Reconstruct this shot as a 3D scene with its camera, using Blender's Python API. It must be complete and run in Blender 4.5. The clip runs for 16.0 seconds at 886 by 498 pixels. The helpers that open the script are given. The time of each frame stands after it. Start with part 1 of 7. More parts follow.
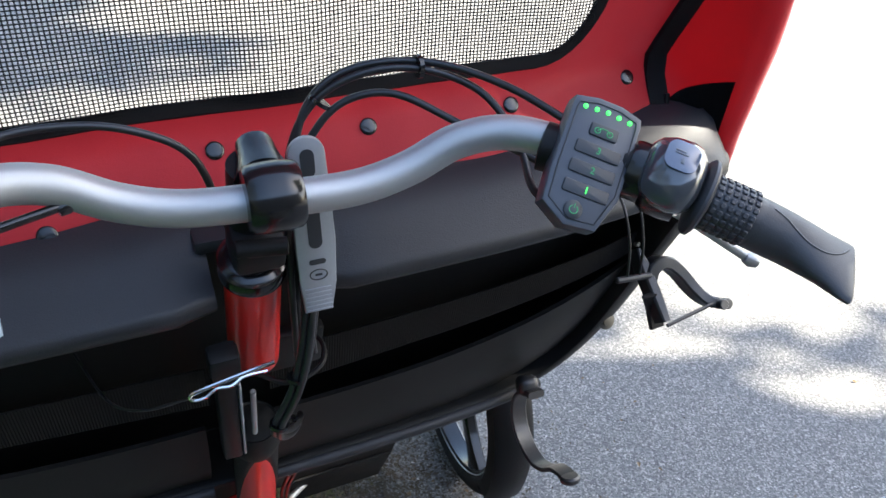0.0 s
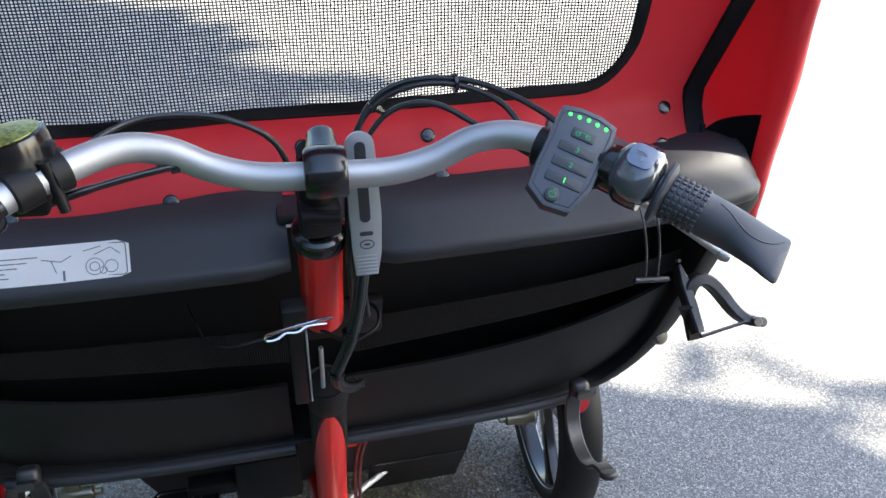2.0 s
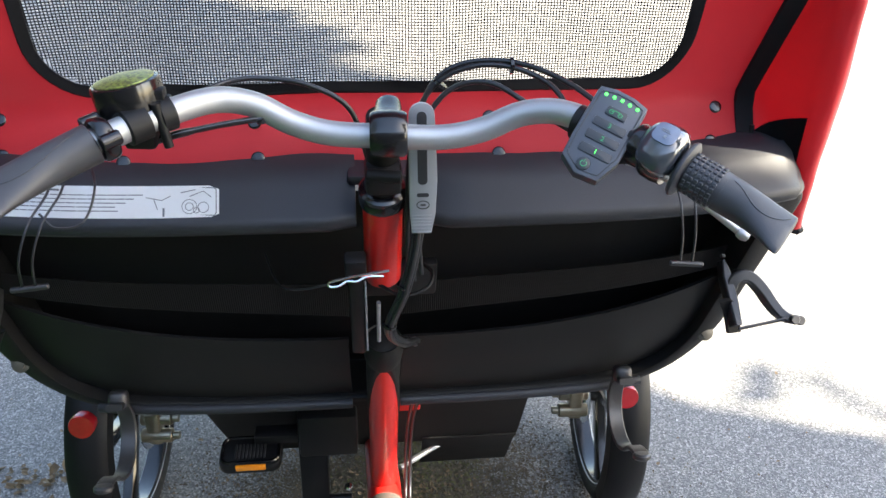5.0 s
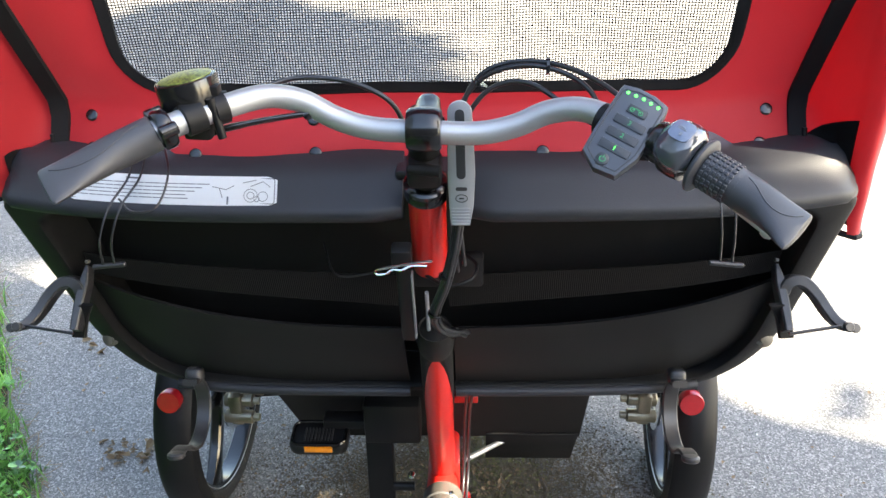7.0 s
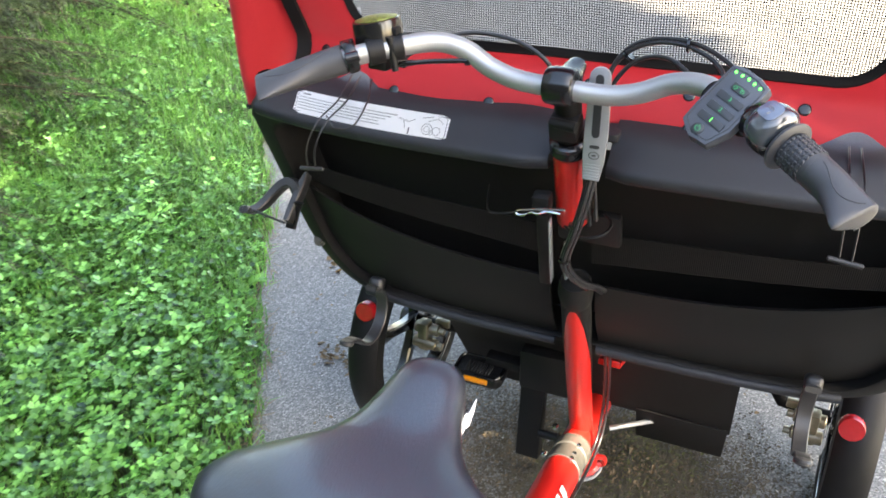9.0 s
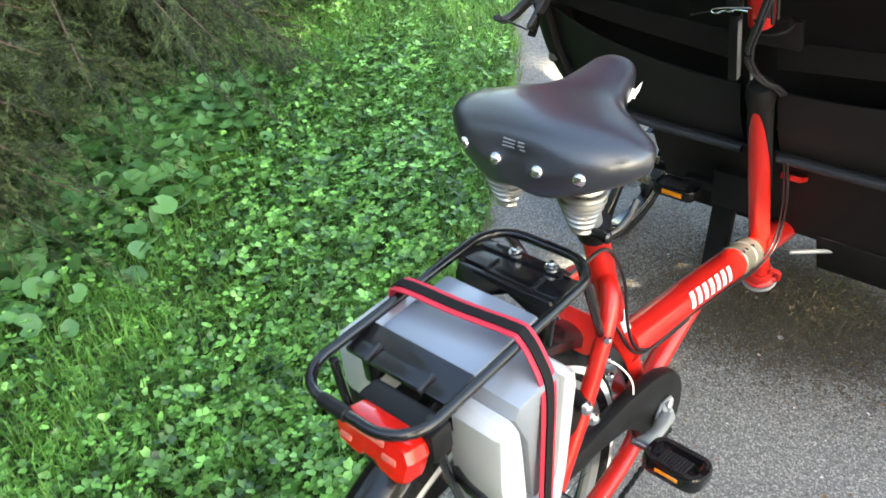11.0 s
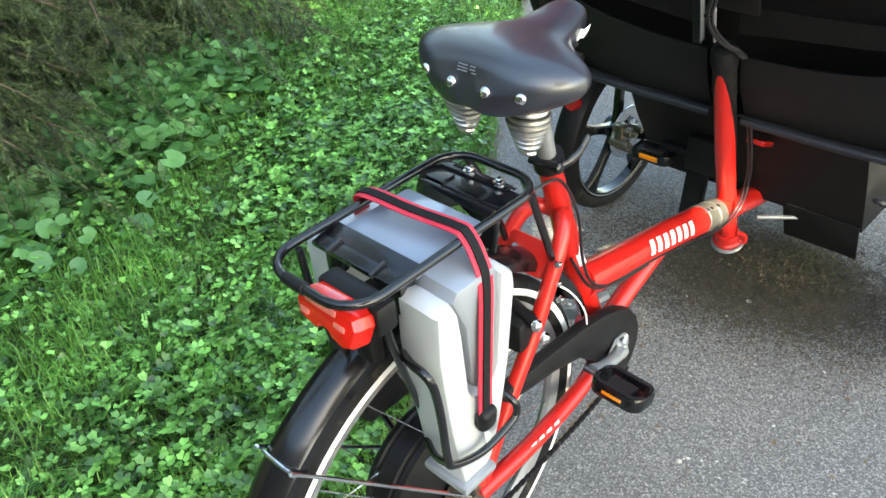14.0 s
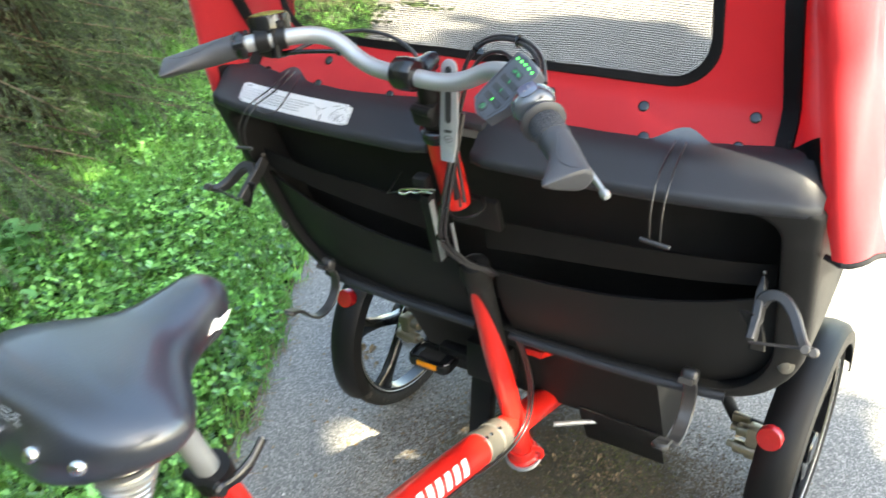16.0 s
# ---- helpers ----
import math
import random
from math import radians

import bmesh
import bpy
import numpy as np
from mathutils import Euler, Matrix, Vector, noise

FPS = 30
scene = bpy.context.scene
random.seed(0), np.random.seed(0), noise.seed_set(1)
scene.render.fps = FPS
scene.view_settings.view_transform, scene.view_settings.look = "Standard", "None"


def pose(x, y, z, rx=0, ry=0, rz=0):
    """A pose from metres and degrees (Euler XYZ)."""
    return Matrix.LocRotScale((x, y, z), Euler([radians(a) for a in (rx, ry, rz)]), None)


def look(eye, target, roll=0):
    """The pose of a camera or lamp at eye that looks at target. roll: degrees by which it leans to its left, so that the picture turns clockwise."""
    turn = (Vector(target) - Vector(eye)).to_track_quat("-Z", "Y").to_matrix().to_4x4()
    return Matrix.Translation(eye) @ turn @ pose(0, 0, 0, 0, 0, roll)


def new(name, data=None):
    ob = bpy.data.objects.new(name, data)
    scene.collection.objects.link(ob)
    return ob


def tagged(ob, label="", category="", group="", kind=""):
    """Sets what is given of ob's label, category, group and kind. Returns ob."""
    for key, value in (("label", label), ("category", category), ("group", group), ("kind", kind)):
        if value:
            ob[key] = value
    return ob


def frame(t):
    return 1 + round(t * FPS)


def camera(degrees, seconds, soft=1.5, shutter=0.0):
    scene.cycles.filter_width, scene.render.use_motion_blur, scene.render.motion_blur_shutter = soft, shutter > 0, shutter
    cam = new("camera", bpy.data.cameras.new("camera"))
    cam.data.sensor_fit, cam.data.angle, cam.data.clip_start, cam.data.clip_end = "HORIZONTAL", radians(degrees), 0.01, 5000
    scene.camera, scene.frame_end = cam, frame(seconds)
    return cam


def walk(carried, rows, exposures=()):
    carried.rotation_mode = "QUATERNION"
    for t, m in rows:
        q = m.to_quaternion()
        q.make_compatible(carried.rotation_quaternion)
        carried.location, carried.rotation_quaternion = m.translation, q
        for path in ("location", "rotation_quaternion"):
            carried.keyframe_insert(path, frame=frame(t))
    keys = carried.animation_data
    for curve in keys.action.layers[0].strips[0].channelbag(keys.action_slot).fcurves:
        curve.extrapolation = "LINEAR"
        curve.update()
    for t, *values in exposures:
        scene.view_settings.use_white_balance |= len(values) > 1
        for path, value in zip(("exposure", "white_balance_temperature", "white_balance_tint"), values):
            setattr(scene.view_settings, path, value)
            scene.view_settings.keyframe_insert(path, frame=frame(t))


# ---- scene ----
cam = camera(57.1, 16.0, soft=1.5, shutter=0.35)
PATH = [
    (0, (-0.07, -0.693, 1.388), (0.634, 0.769, 0.218), 3.2),
    (0.5, (-0.059, -0.744, 1.4), (0.53, 0.79, 0.26), 2.0),
    (1, (-0.048, -0.803, 1.41), (0.42, 0.795, 0.302), 1.3),
    (1.5, (-0.049, -0.835, 1.415), (0.377, 0.788, 0.327), 1.1),
    (2, (-0.03, -0.855, 1.421), (0.367, 0.78, 0.339), 0.6),
    (2.5, (-0.034, -0.89, 1.421), (0.339, 0.765, 0.363), 1.4),
    (3, (-0.043, -0.922, 1.416), (0.262, 0.769, 0.391), 1.5),
    (3.2, (-0.045, -0.918, 1.417), (0.236, 0.774, 0.388), 1.2),
    (5.3, (0.011, -0.981, 1.428), (0.151, 0.713, 0.373), 1.5),
    (5.5, (0.035, -1.019, 1.439), (0.071, 0.687, 0.395), 1.2),
    (6, (0.062, -1.057, 1.441), (-0.061, 0.657, 0.418), 0.0),
    (6.5, (0.058, -1.033, 1.442), (-0.058, 0.679, 0.415), -0.8),
    (7, (0.061, -1.005, 1.431), (-0.015, 0.704, 0.395), -1.5),
    (7.5, (0.097, -1.003, 1.434), (-0.062, 0.7, 0.396), -1.6),
    (8, (0.166, -1.016, 1.441), (-0.236, 0.655, 0.419), -0.7),
    (8.5, (0.223, -1.053, 1.441), (-0.391, 0.548, 0.412), -0.9),
    (9, (0.244, -1.114, 1.439), (-0.463, 0.444, 0.403), -1.7),
    (9.5, (0.289, -1.22, 1.425), (-0.534, 0.261, 0.363), -2.6),
    (10, (0.339, -1.314, 1.42), (-0.642, 0.039, 0.322), -5.2),
    (10.2, (0.365, -1.353, 1.428), (-0.66, -0.05, 0.31), -5.6),
    (12.3, (0.635, -1.524, 1.401), (-0.554, -0.426, 0.226), -5.1),
    (12.5, (0.637, -1.529, 1.401), (-0.546, -0.428, 0.222), -4.8),
    (13, (0.639, -1.536, 1.402), (-0.526, -0.419, 0.221), -4.5),
    (13.5, (0.636, -1.535, 1.401), (-0.519, -0.409, 0.219), -4.4),
    (14, (0.64, -1.528, 1.401), (-0.513, -0.393, 0.226), -4.3),
    (14.5, (0.649, -1.502, 1.407), (-0.511, -0.339, 0.266), -4.4),
    (15, (0.641, -1.409, 1.408), (-0.502, -0.167, 0.335), -4.4),
    (15.5, (0.621, -1.248, 1.431), (-0.464, 0.107, 0.438), -3.4),
    (16, (0.609, -1.093, 1.416), (-0.384, 0.361, 0.468), -2.7),
]
EXPOSURES = [(0, 2.85, 6500, 8), (1.5, 2.98, 6500, 8), (3.2, 3.06, 6600, 8), (5.5, 3.38, 7100, 8), (7.5, 3.62, 7400, 8), (9, 3.72, 7800, 9), (10, 3.55, 7850, 7), (13, 3.33, 7450, 0), (15, 3.4, 7600, 2), (16, 3.74, 7600, 2)]
walk(cam, [(t, look(eye, target, roll)) for t, eye, target, roll in PATH], EXPOSURES)

# ---- world, sun and light ----
SUN = Vector((0.74, -0.28, 0.61)).normalized()      # towards the sun
world = bpy.data.worlds.new("world")
scene.world = world
world.use_nodes = True
sky = world.node_tree.nodes.new("ShaderNodeTexSky")
sky.sky_type, sky.sun_disc = "NISHITA", False
sky.sun_elevation, sky.sun_rotation = math.asin(SUN.z), math.atan2(SUN.x, SUN.y)
sky.air_density, sky.dust_density, sky.ozone_density = 1.0, 1.5, 1.0
back = world.node_tree.nodes["Background"]
world.node_tree.links.new(sky.outputs[0], back.inputs[0])
back.inputs[1].default_value = 0.115
sun = new("sun", bpy.data.lights.new("sun", "SUN"))
sun.data.energy, sun.data.angle, sun.data.color = 5.0, radians(0.53), (1.0, 0.93, 0.82)
sun.matrix_world = Matrix.Translation(SUN * 30) @ SUN.to_track_quat("Z", "Y").to_matrix().to_4x4()


# ---- materials ----
def mat(name, base, rough=0.5, metal=0.0, var=0.2, scale=6.0, bump=0.0, fine=400.0, coat=0.0, spec=0.5, second=None, amount=0.3, sheen=0.0, trans=0.0):
    """A surface with variation at two scales: cloudy stains and a fine grain that also makes the relief."""
    m = bpy.data.materials.new(name)
    m.use_nodes = True
    t = m.node_tree
    b = t.nodes["Principled BSDF"]
    co = t.nodes.new("ShaderNodeTexCoord")
    big, small = t.nodes.new("ShaderNodeTexNoise"), t.nodes.new("ShaderNodeTexNoise")
    for n, s, d in ((big, scale, 5.0), (small, fine, 3.0)):
        n.inputs["Scale"].default_value, n.inputs["Detail"].default_value = s, d
        t.links.new(co.outputs["Object"], n.inputs["Vector"])
    mixed = t.nodes.new("ShaderNodeMix")
    mixed.data_type = "RGBA"
    dark = [c * (1 - var) for c in base]
    light = [min(1.0, c * (1 + var)) for c in base]
    mixed.inputs[6].default_value, mixed.inputs[7].default_value = (*dark, 1), (*light, 1)
    add = t.nodes.new("ShaderNodeMath")
    add.operation = "MULTIPLY_ADD"
    t.links.new(small.outputs[0], add.inputs[0])
    add.inputs[1].default_value = 0.5
    ramp = t.nodes.new("ShaderNodeMapRange")
    ramp.inputs["From Min"].default_value, ramp.inputs["From Max"].default_value = 0.25, 0.75
    t.links.new(big.outputs[0], ramp.inputs["Value"])
    half = t.nodes.new("ShaderNodeMath")
    half.operation = "MULTIPLY"
    half.inputs[1].default_value = 0.5
    t.links.new(ramp.outputs[0], half.inputs[0])
    t.links.new(half.outputs[0], add.inputs[2])
    t.links.new(add.outputs[0], mixed.inputs[0])
    out = mixed.outputs[2]
    if second:
        n = t.nodes.new("ShaderNodeTexNoise")
        n.inputs["Scale"].default_value, n.inputs["Detail"].default_value = scale * 2.3, 8.0
        t.links.new(co.outputs["Object"], n.inputs["Vector"])
        r = t.nodes.new("ShaderNodeMapRange")
        r.inputs["From Min"].default_value, r.inputs["From Max"].default_value = 0.62 - amount * 0.4, 0.72 - amount * 0.2
        t.links.new(n.outputs[0], r.inputs["Value"])
        k = t.nodes.new("ShaderNodeMix")
        k.data_type = "RGBA"
        t.links.new(r.outputs[0], k.inputs[0])
        t.links.new(out, k.inputs[6])
        k.inputs[7].default_value = (*second, 1)
        out = k.outputs[2]
    t.links.new(out, b.inputs["Base Color"])
    rr = t.nodes.new("ShaderNodeMapRange")
    rr.inputs["To Min"].default_value, rr.inputs["To Max"].default_value = max(0.02, rough * 0.8), min(1.0, rough * 1.2)
    t.links.new(big.outputs[0], rr.inputs["Value"])
    t.links.new(rr.outputs[0], b.inputs["Roughness"])
    b.inputs["Metallic"].default_value = metal
    b.inputs["Coat Weight"].default_value = coat
    b.inputs["Coat Roughness"].default_value = 0.12
    b.inputs["Specular IOR Level"].default_value = spec
    b.inputs["Sheen Weight"].default_value = sheen
    b.inputs["Sheen Roughness"].default_value = 0.42
    if bump:
        bp = t.nodes.new("ShaderNodeBump")
        bp.inputs["Strength"].default_value, bp.inputs["Distance"].default_value = bump, 0.6 / fine
        t.links.new(small.outputs[0], bp.inputs["Height"])
        t.links.new(bp.outputs[0], b.inputs["Normal"])
    if trans:
        tr = t.nodes.new("ShaderNodeBsdfTranslucent")
        t.links.new(out, tr.inputs["Color"])
        mx = t.nodes.new("ShaderNodeMixShader")
        mx.inputs[0].default_value = trans
        t.links.new(b.outputs[0], mx.inputs[1])
        t.links.new(tr.outputs[0], mx.inputs[2])
        t.links.new(mx.outputs[0], t.nodes["Material Output"].inputs["Surface"])
    return m


def glow(name, colour, strength):
    m = bpy.data.materials.new(name)
    m.use_nodes = True
    b = m.node_tree.nodes["Principled BSDF"]
    b.inputs["Base Color"].default_value = (*[c * 0.3 for c in colour], 1)
    b.inputs["Emission Color"].default_value = (*colour, 1)
    b.inputs["Emission Strength"].default_value = strength
    return m


def leafy(name, dark, light, rough=0.36, trans=0.25, clump=1.6, low=0.6, high=1.35):
    """Leaves: each island has its own green, scaled by clump noise from low to high, and lets some light through."""
    m = bpy.data.materials.new(name)
    m.use_nodes = True
    t = m.node_tree
    b = t.nodes["Principled BSDF"]
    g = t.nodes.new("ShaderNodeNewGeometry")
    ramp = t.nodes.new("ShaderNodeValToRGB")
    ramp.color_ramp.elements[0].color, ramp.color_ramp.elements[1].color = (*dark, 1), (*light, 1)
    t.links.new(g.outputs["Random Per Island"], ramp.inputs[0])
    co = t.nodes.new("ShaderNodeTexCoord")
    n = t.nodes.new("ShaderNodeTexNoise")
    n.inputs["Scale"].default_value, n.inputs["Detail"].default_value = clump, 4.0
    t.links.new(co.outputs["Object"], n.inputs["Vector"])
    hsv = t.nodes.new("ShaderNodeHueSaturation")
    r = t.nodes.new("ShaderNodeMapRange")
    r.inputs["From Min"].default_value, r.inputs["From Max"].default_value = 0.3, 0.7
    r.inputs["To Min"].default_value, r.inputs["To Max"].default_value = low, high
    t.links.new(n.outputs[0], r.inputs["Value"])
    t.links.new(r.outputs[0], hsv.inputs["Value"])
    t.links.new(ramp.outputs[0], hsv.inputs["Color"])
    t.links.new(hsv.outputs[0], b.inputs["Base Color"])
    b.inputs["Roughness"].default_value = rough
    tr = t.nodes.new("ShaderNodeBsdfTranslucent")
    t.links.new(hsv.outputs[0], tr.inputs["Color"])
    mx = t.nodes.new("ShaderNodeMixShader")
    mx.inputs[0].default_value = trans
    t.links.new(b.outputs[0], mx.inputs[1])
    t.links.new(tr.outputs[0], mx.inputs[2])
    t.links.new(mx.outputs[0], t.nodes["Material Output"].inputs["Surface"])
    return m


def asphalt_material():
    """Worn asphalt: pale and dark chips in a grey binder, with broad stains."""
    m = mat("asphalt", (0.185, 0.18, 0.172), 0.9, var=0.25, scale=1.3, bump=0.6, fine=170.0, spec=0.3)
    t = m.node_tree
    b = t.nodes["Principled BSDF"]
    old = b.inputs["Base Color"].links[0].from_socket
    co = t.nodes.new("ShaderNodeTexCoord")
    v = t.nodes.new("ShaderNodeTexVoronoi")
    v.inputs["Scale"].default_value = 300.0
    t.links.new(co.outputs["Object"], v.inputs["Vector"])
    sep = t.nodes.new("ShaderNodeSeparateColor")
    t.links.new(v.outputs["Color"], sep.inputs[0])
    r = t.nodes.new("ShaderNodeValToRGB")
    for p, c in ((0.45, (0.75, 0.75, 0.75, 1)), (0.8, (1.15, 1.14, 1.11, 1))):
        e = r.color_ramp.elements.new(p)
        e.color = c
    r.color_ramp.elements[0].color, r.color_ramp.elements[-1].color = (0.5, 0.5, 0.5, 1), (1.8, 1.77, 1.7, 1)
    t.links.new(sep.outputs[0], r.inputs[0])
    k = t.nodes.new("ShaderNodeMix")
    k.data_type, k.blend_type = "RGBA", "MULTIPLY"
    k.inputs[0].default_value = 1.0
    t.links.new(old, k.inputs[6])
    t.links.new(r.outputs[0], k.inputs[7])
    t.links.new(k.outputs[2], b.inputs["Base Color"])
    return m


ASPHALT = asphalt_material()
SOIL = mat("lawn_soil", (0.035, 0.045, 0.016), 0.95, var=0.5, scale=4, bump=0.8, fine=60)
RED_CLOTH = mat("red_canvas", (0.40, 0.018, 0.026), 0.55, var=0.12, scale=3, bump=0.35, fine=900, spec=0.3, trans=0.34, sheen=0.3)
BLACK_CLOTH = mat("black_webbing", (0.010, 0.010, 0.011), 0.85, spec=0.15, var=0.3, scale=20, bump=0.5, fine=900)
LEDGE = mat("grained_black_moulding", (0.016, 0.0175, 0.022), 0.48, var=0.15, scale=5, bump=0.35, fine=800, spec=0.4)
PLASTIC = mat("black_plastic", (0.0105, 0.0105, 0.0108), 0.55, var=0.15, scale=5, bump=0.3, fine=700, spec=0.16, second=(0.016, 0.016, 0.0165), amount=0.05)
PLASTIC_GLOSS = mat("gloss_black", (0.006, 0.006, 0.007), 0.2, var=0.1, scale=8, coat=0.3, spec=0.4)
PLASTIC_SOFT = mat("soft_black", (0.008, 0.008, 0.0085), 0.45, var=0.2, scale=12, bump=0.2, fine=900, spec=0.2)
CLIP = mat("grey_nylon", (0.022, 0.022, 0.024), 0.4, var=0.15, scale=12, bump=0.15, fine=600)
RED_PAINT = mat("red_paint", (0.50, 0.014, 0.011), 0.33, spec=0.35, var=0.08, scale=5, coat=0.35)
ALU = mat("satin_aluminium", (0.37, 0.38, 0.385), 0.5, metal=0.75, var=0.06, scale=30, bump=0.06, fine=1500)
CHROME = mat("polished_steel", (0.72, 0.72, 0.72), 0.14, metal=1.0, var=0.08, scale=40)
STEEL_GREY = mat("grey_lever", (0.34, 0.36, 0.38), 0.34, metal=0.55, var=0.1, scale=20)
SPRING = mat("plated_spring", (0.42, 0.41, 0.38), 0.3, metal=0.9, var=0.2, scale=60, bump=0.1, fine=900)
ZINC = mat("yellow_zinc", (0.34, 0.30, 0.22), 0.35, metal=0.9, var=0.3, scale=40)
RUBBER = mat("tyre_rubber", (0.011, 0.011, 0.012), 0.75, spec=0.15, var=0.3, scale=20, bump=0.4, fine=300, second=(0.04, 0.036, 0.032), amount=0.08)
GRIP = mat("grip_rubber", (0.035, 0.036, 0.041), 0.5, var=0.15, scale=15, bump=0.2, fine=1200)
# blue cast in the base paints in the sky reflected on the saddle top
LEATHER = mat("saddle_cover", (0.012, 0.0145, 0.022), 0.36, coat=0.4, spec=0.9, var=0.15, scale=9, bump=0.25, fine=500)
SILVER = mat("silver_casing", (0.51, 0.525, 0.54), 0.36, metal=0.25, var=0.05, scale=6, bump=0.04, fine=900)
SILVER_DARK = mat("grey_casing", (0.3, 0.32, 0.35), 0.34, metal=0.4, var=0.06, scale=6)
# grey gloss lid; the reflected blue of the sky is put into its base colour
LID = mat("sky_tinted_lid", (0.17, 0.21, 0.27), 0.30, var=0.06, scale=6, coat=0.7, bump=0.03, fine=900)
PANEL = mat("slate_casing", (0.055, 0.062, 0.078), 0.42, var=0.08, scale=15, bump=0.06, fine=1500)
KEY = mat("dark_key", (0.022, 0.024, 0.028), 0.4, var=0.1, scale=20)
CABLE = mat("cable_sheath", (0.014, 0.014, 0.016), 0.32, var=0.15, scale=30)
PAPER = mat("label_white", (0.84, 0.86, 0.88), 0.4, var=0.04, scale=20)
INK = mat("label_ink", (0.14, 0.15, 0.17), 0.5, var=0.1)
WHITE = mat("white_print", (0.8, 0.79, 0.76), 0.45, var=0.05)
REFLECTOR = mat("red_reflector", (0.32, 0.008, 0.012), 0.2, var=0.2, scale=60, bump=0.4, fine=500, coat=0.7)
LENS_RED = mat("red_lens", (0.72, 0.016, 0.010), 0.10, var=0.25, scale=60, coat=0.8, trans=0.35)
AMBER = mat("amber_reflector", (0.8, 0.25, 0.01), 0.22, var=0.2, scale=80, coat=0.6)
LED = glow("green_led", (0.05, 1.0, 0.10), 0.45)
LED_DIM = glow("green_legend", (0.03, 0.5, 0.18), 0.07)
GLASS_DARK = mat("display_lens", (0.05, 0.055, 0.065), 0.06, var=0.1, coat=1.0)
GLASS_LIT = mat("display_face", (0.09, 0.11, 0.16), 0.1, var=0.2, scale=60, coat=1.0)
BRASS = mat("bell_top_print", (0.20, 0.24, 0.05), 0.35, metal=0.2, var=0.4, scale=150, second=(0.05, 0.06, 0.02), amount=0.5)
RED_WEB = mat("red_strap", (0.5, 0.02, 0.045), 0.6, var=0.12, scale=30, bump=0.4, fine=900)
GRASS = leafy("grass_blades", (0.06, 0.18, 0.028), (0.17, 0.36, 0.070), clump=7.0, low=0.45, high=1.6)
# wide tone range puts dark gaps and lit leaves of the lawn into the colour
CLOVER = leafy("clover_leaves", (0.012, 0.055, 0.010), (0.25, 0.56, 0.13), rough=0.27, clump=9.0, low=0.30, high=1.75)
VIOLET = leafy("broad_leaves", (0.06, 0.18, 0.050), (0.17, 0.39, 0.125))
# clump noise down to near black paints the shade deep between boughs into the needles
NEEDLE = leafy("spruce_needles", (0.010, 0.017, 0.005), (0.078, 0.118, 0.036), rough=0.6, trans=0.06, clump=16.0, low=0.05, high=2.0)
CROWN = leafy("tree_leaves", (0.04, 0.09, 0.018), (0.08, 0.15, 0.03))
DEAD = mat("dead_wood", (0.036, 0.029, 0.018), 0.95, var=0.7, scale=60, spec=0.1)
BARK = mat("bark", (0.13, 0.095, 0.065), 0.9, var=0.45, scale=9, bump=1.0, fine=60)
DIRT = mat("dark_dirt", (0.075, 0.060, 0.038), 0.95, var=0.7, scale=30, bump=1.0, fine=250)
COLLAR = mat("dull_collar", (0.085, 0.080, 0.070), 0.5, metal=0.4, var=0.3, scale=30)
CLEAR = mat("clear_lens", (0.6, 0.14, 0.11), 0.12, var=0.3, scale=90, coat=0.8)
WALL = mat("rendered_wall", (0.10, 0.095, 0.085), 0.9, var=0.25, scale=0.8, bump=0.4, fine=60)
LITTER = mat("dry_litter", (0.16, 0.11, 0.06), 0.9, var=0.6, scale=60)
STONE = mat("pale_pebble", (0.5, 0.48, 0.44), 0.8, var=0.3, scale=80)
MOSS = leafy("moss_tufts", (0.05, 0.045, 0.02), (0.12, 0.12, 0.04), rough=0.9, trans=0.1)


# ---- mesh helpers ----
def part(name, bm, material, parent, label="", m=None, sharp=38):
    """Links a bmesh as one mesh object under a thing or a part."""
    if m is not None:
        bm.transform(m)
    me = bpy.data.meshes.new(name)
    bm.normal_update()
    bm.to_mesh(me)
    bm.free()
    me.materials.append(material)
    me.polygons.foreach_set("use_smooth", [True] * len(me.polygons))
    me.set_sharp_from_angle(angle=radians(sharp))
    ob = new(name, me)
    if parent is not None:
        ob.parent = parent
    return tagged(ob, label)


def thing(name, label, category, group="", kind=""):
    return tagged(new(name), label, category, group, kind)


def soup(name, verts, faces, material, parent=None, smooth=False):
    """One mesh from numpy arrays: verts (n, 3) and faces (m, k)."""
    me = bpy.data.meshes.new(name)
    verts, faces = np.asarray(verts, np.float32), np.asarray(faces, np.int32)
    k = faces.shape[1]
    me.vertices.add(len(verts))
    me.vertices.foreach_set("co", verts.ravel())
    me.loops.add(faces.size)
    me.loops.foreach_set("vertex_index", faces.ravel())
    me.polygons.add(len(faces))
    me.polygons.foreach_set("loop_start", np.arange(0, faces.size, k, dtype=np.int32))
    me.polygons.foreach_set("use_smooth", [smooth] * len(faces))
    me.materials.append(material)
    me.update(calc_edges=True)
    ob = new(name, me)
    if parent is not None:
        ob.parent = parent
    return ob


def spline(pts, k=6, closed=False):
    """A smooth line through the points (Catmull-Rom), k steps a span."""
    p = [Vector(q) for q in pts]
    n = len(p)
    out = []
    for i in range(n if closed else n - 1):
        if closed:
            a, b, c, d = p[i - 1], p[i], p[(i + 1) % n], p[(i + 2) % n]
        else:
            b, c = p[i], p[i + 1]
            a = p[i - 1] if i else b * 2 - c
            d = p[i + 2] if i + 2 < n else c * 2 - b
        for j in range(k):
            s = j / k
            out.append(0.5 * (2 * b + (c - a) * s + (2 * a - 5 * b + 4 * c - d) * s * s + (3 * b - a - 3 * c + d) * s ** 3))
    if not closed:
        out.append(p[-1])
    return out


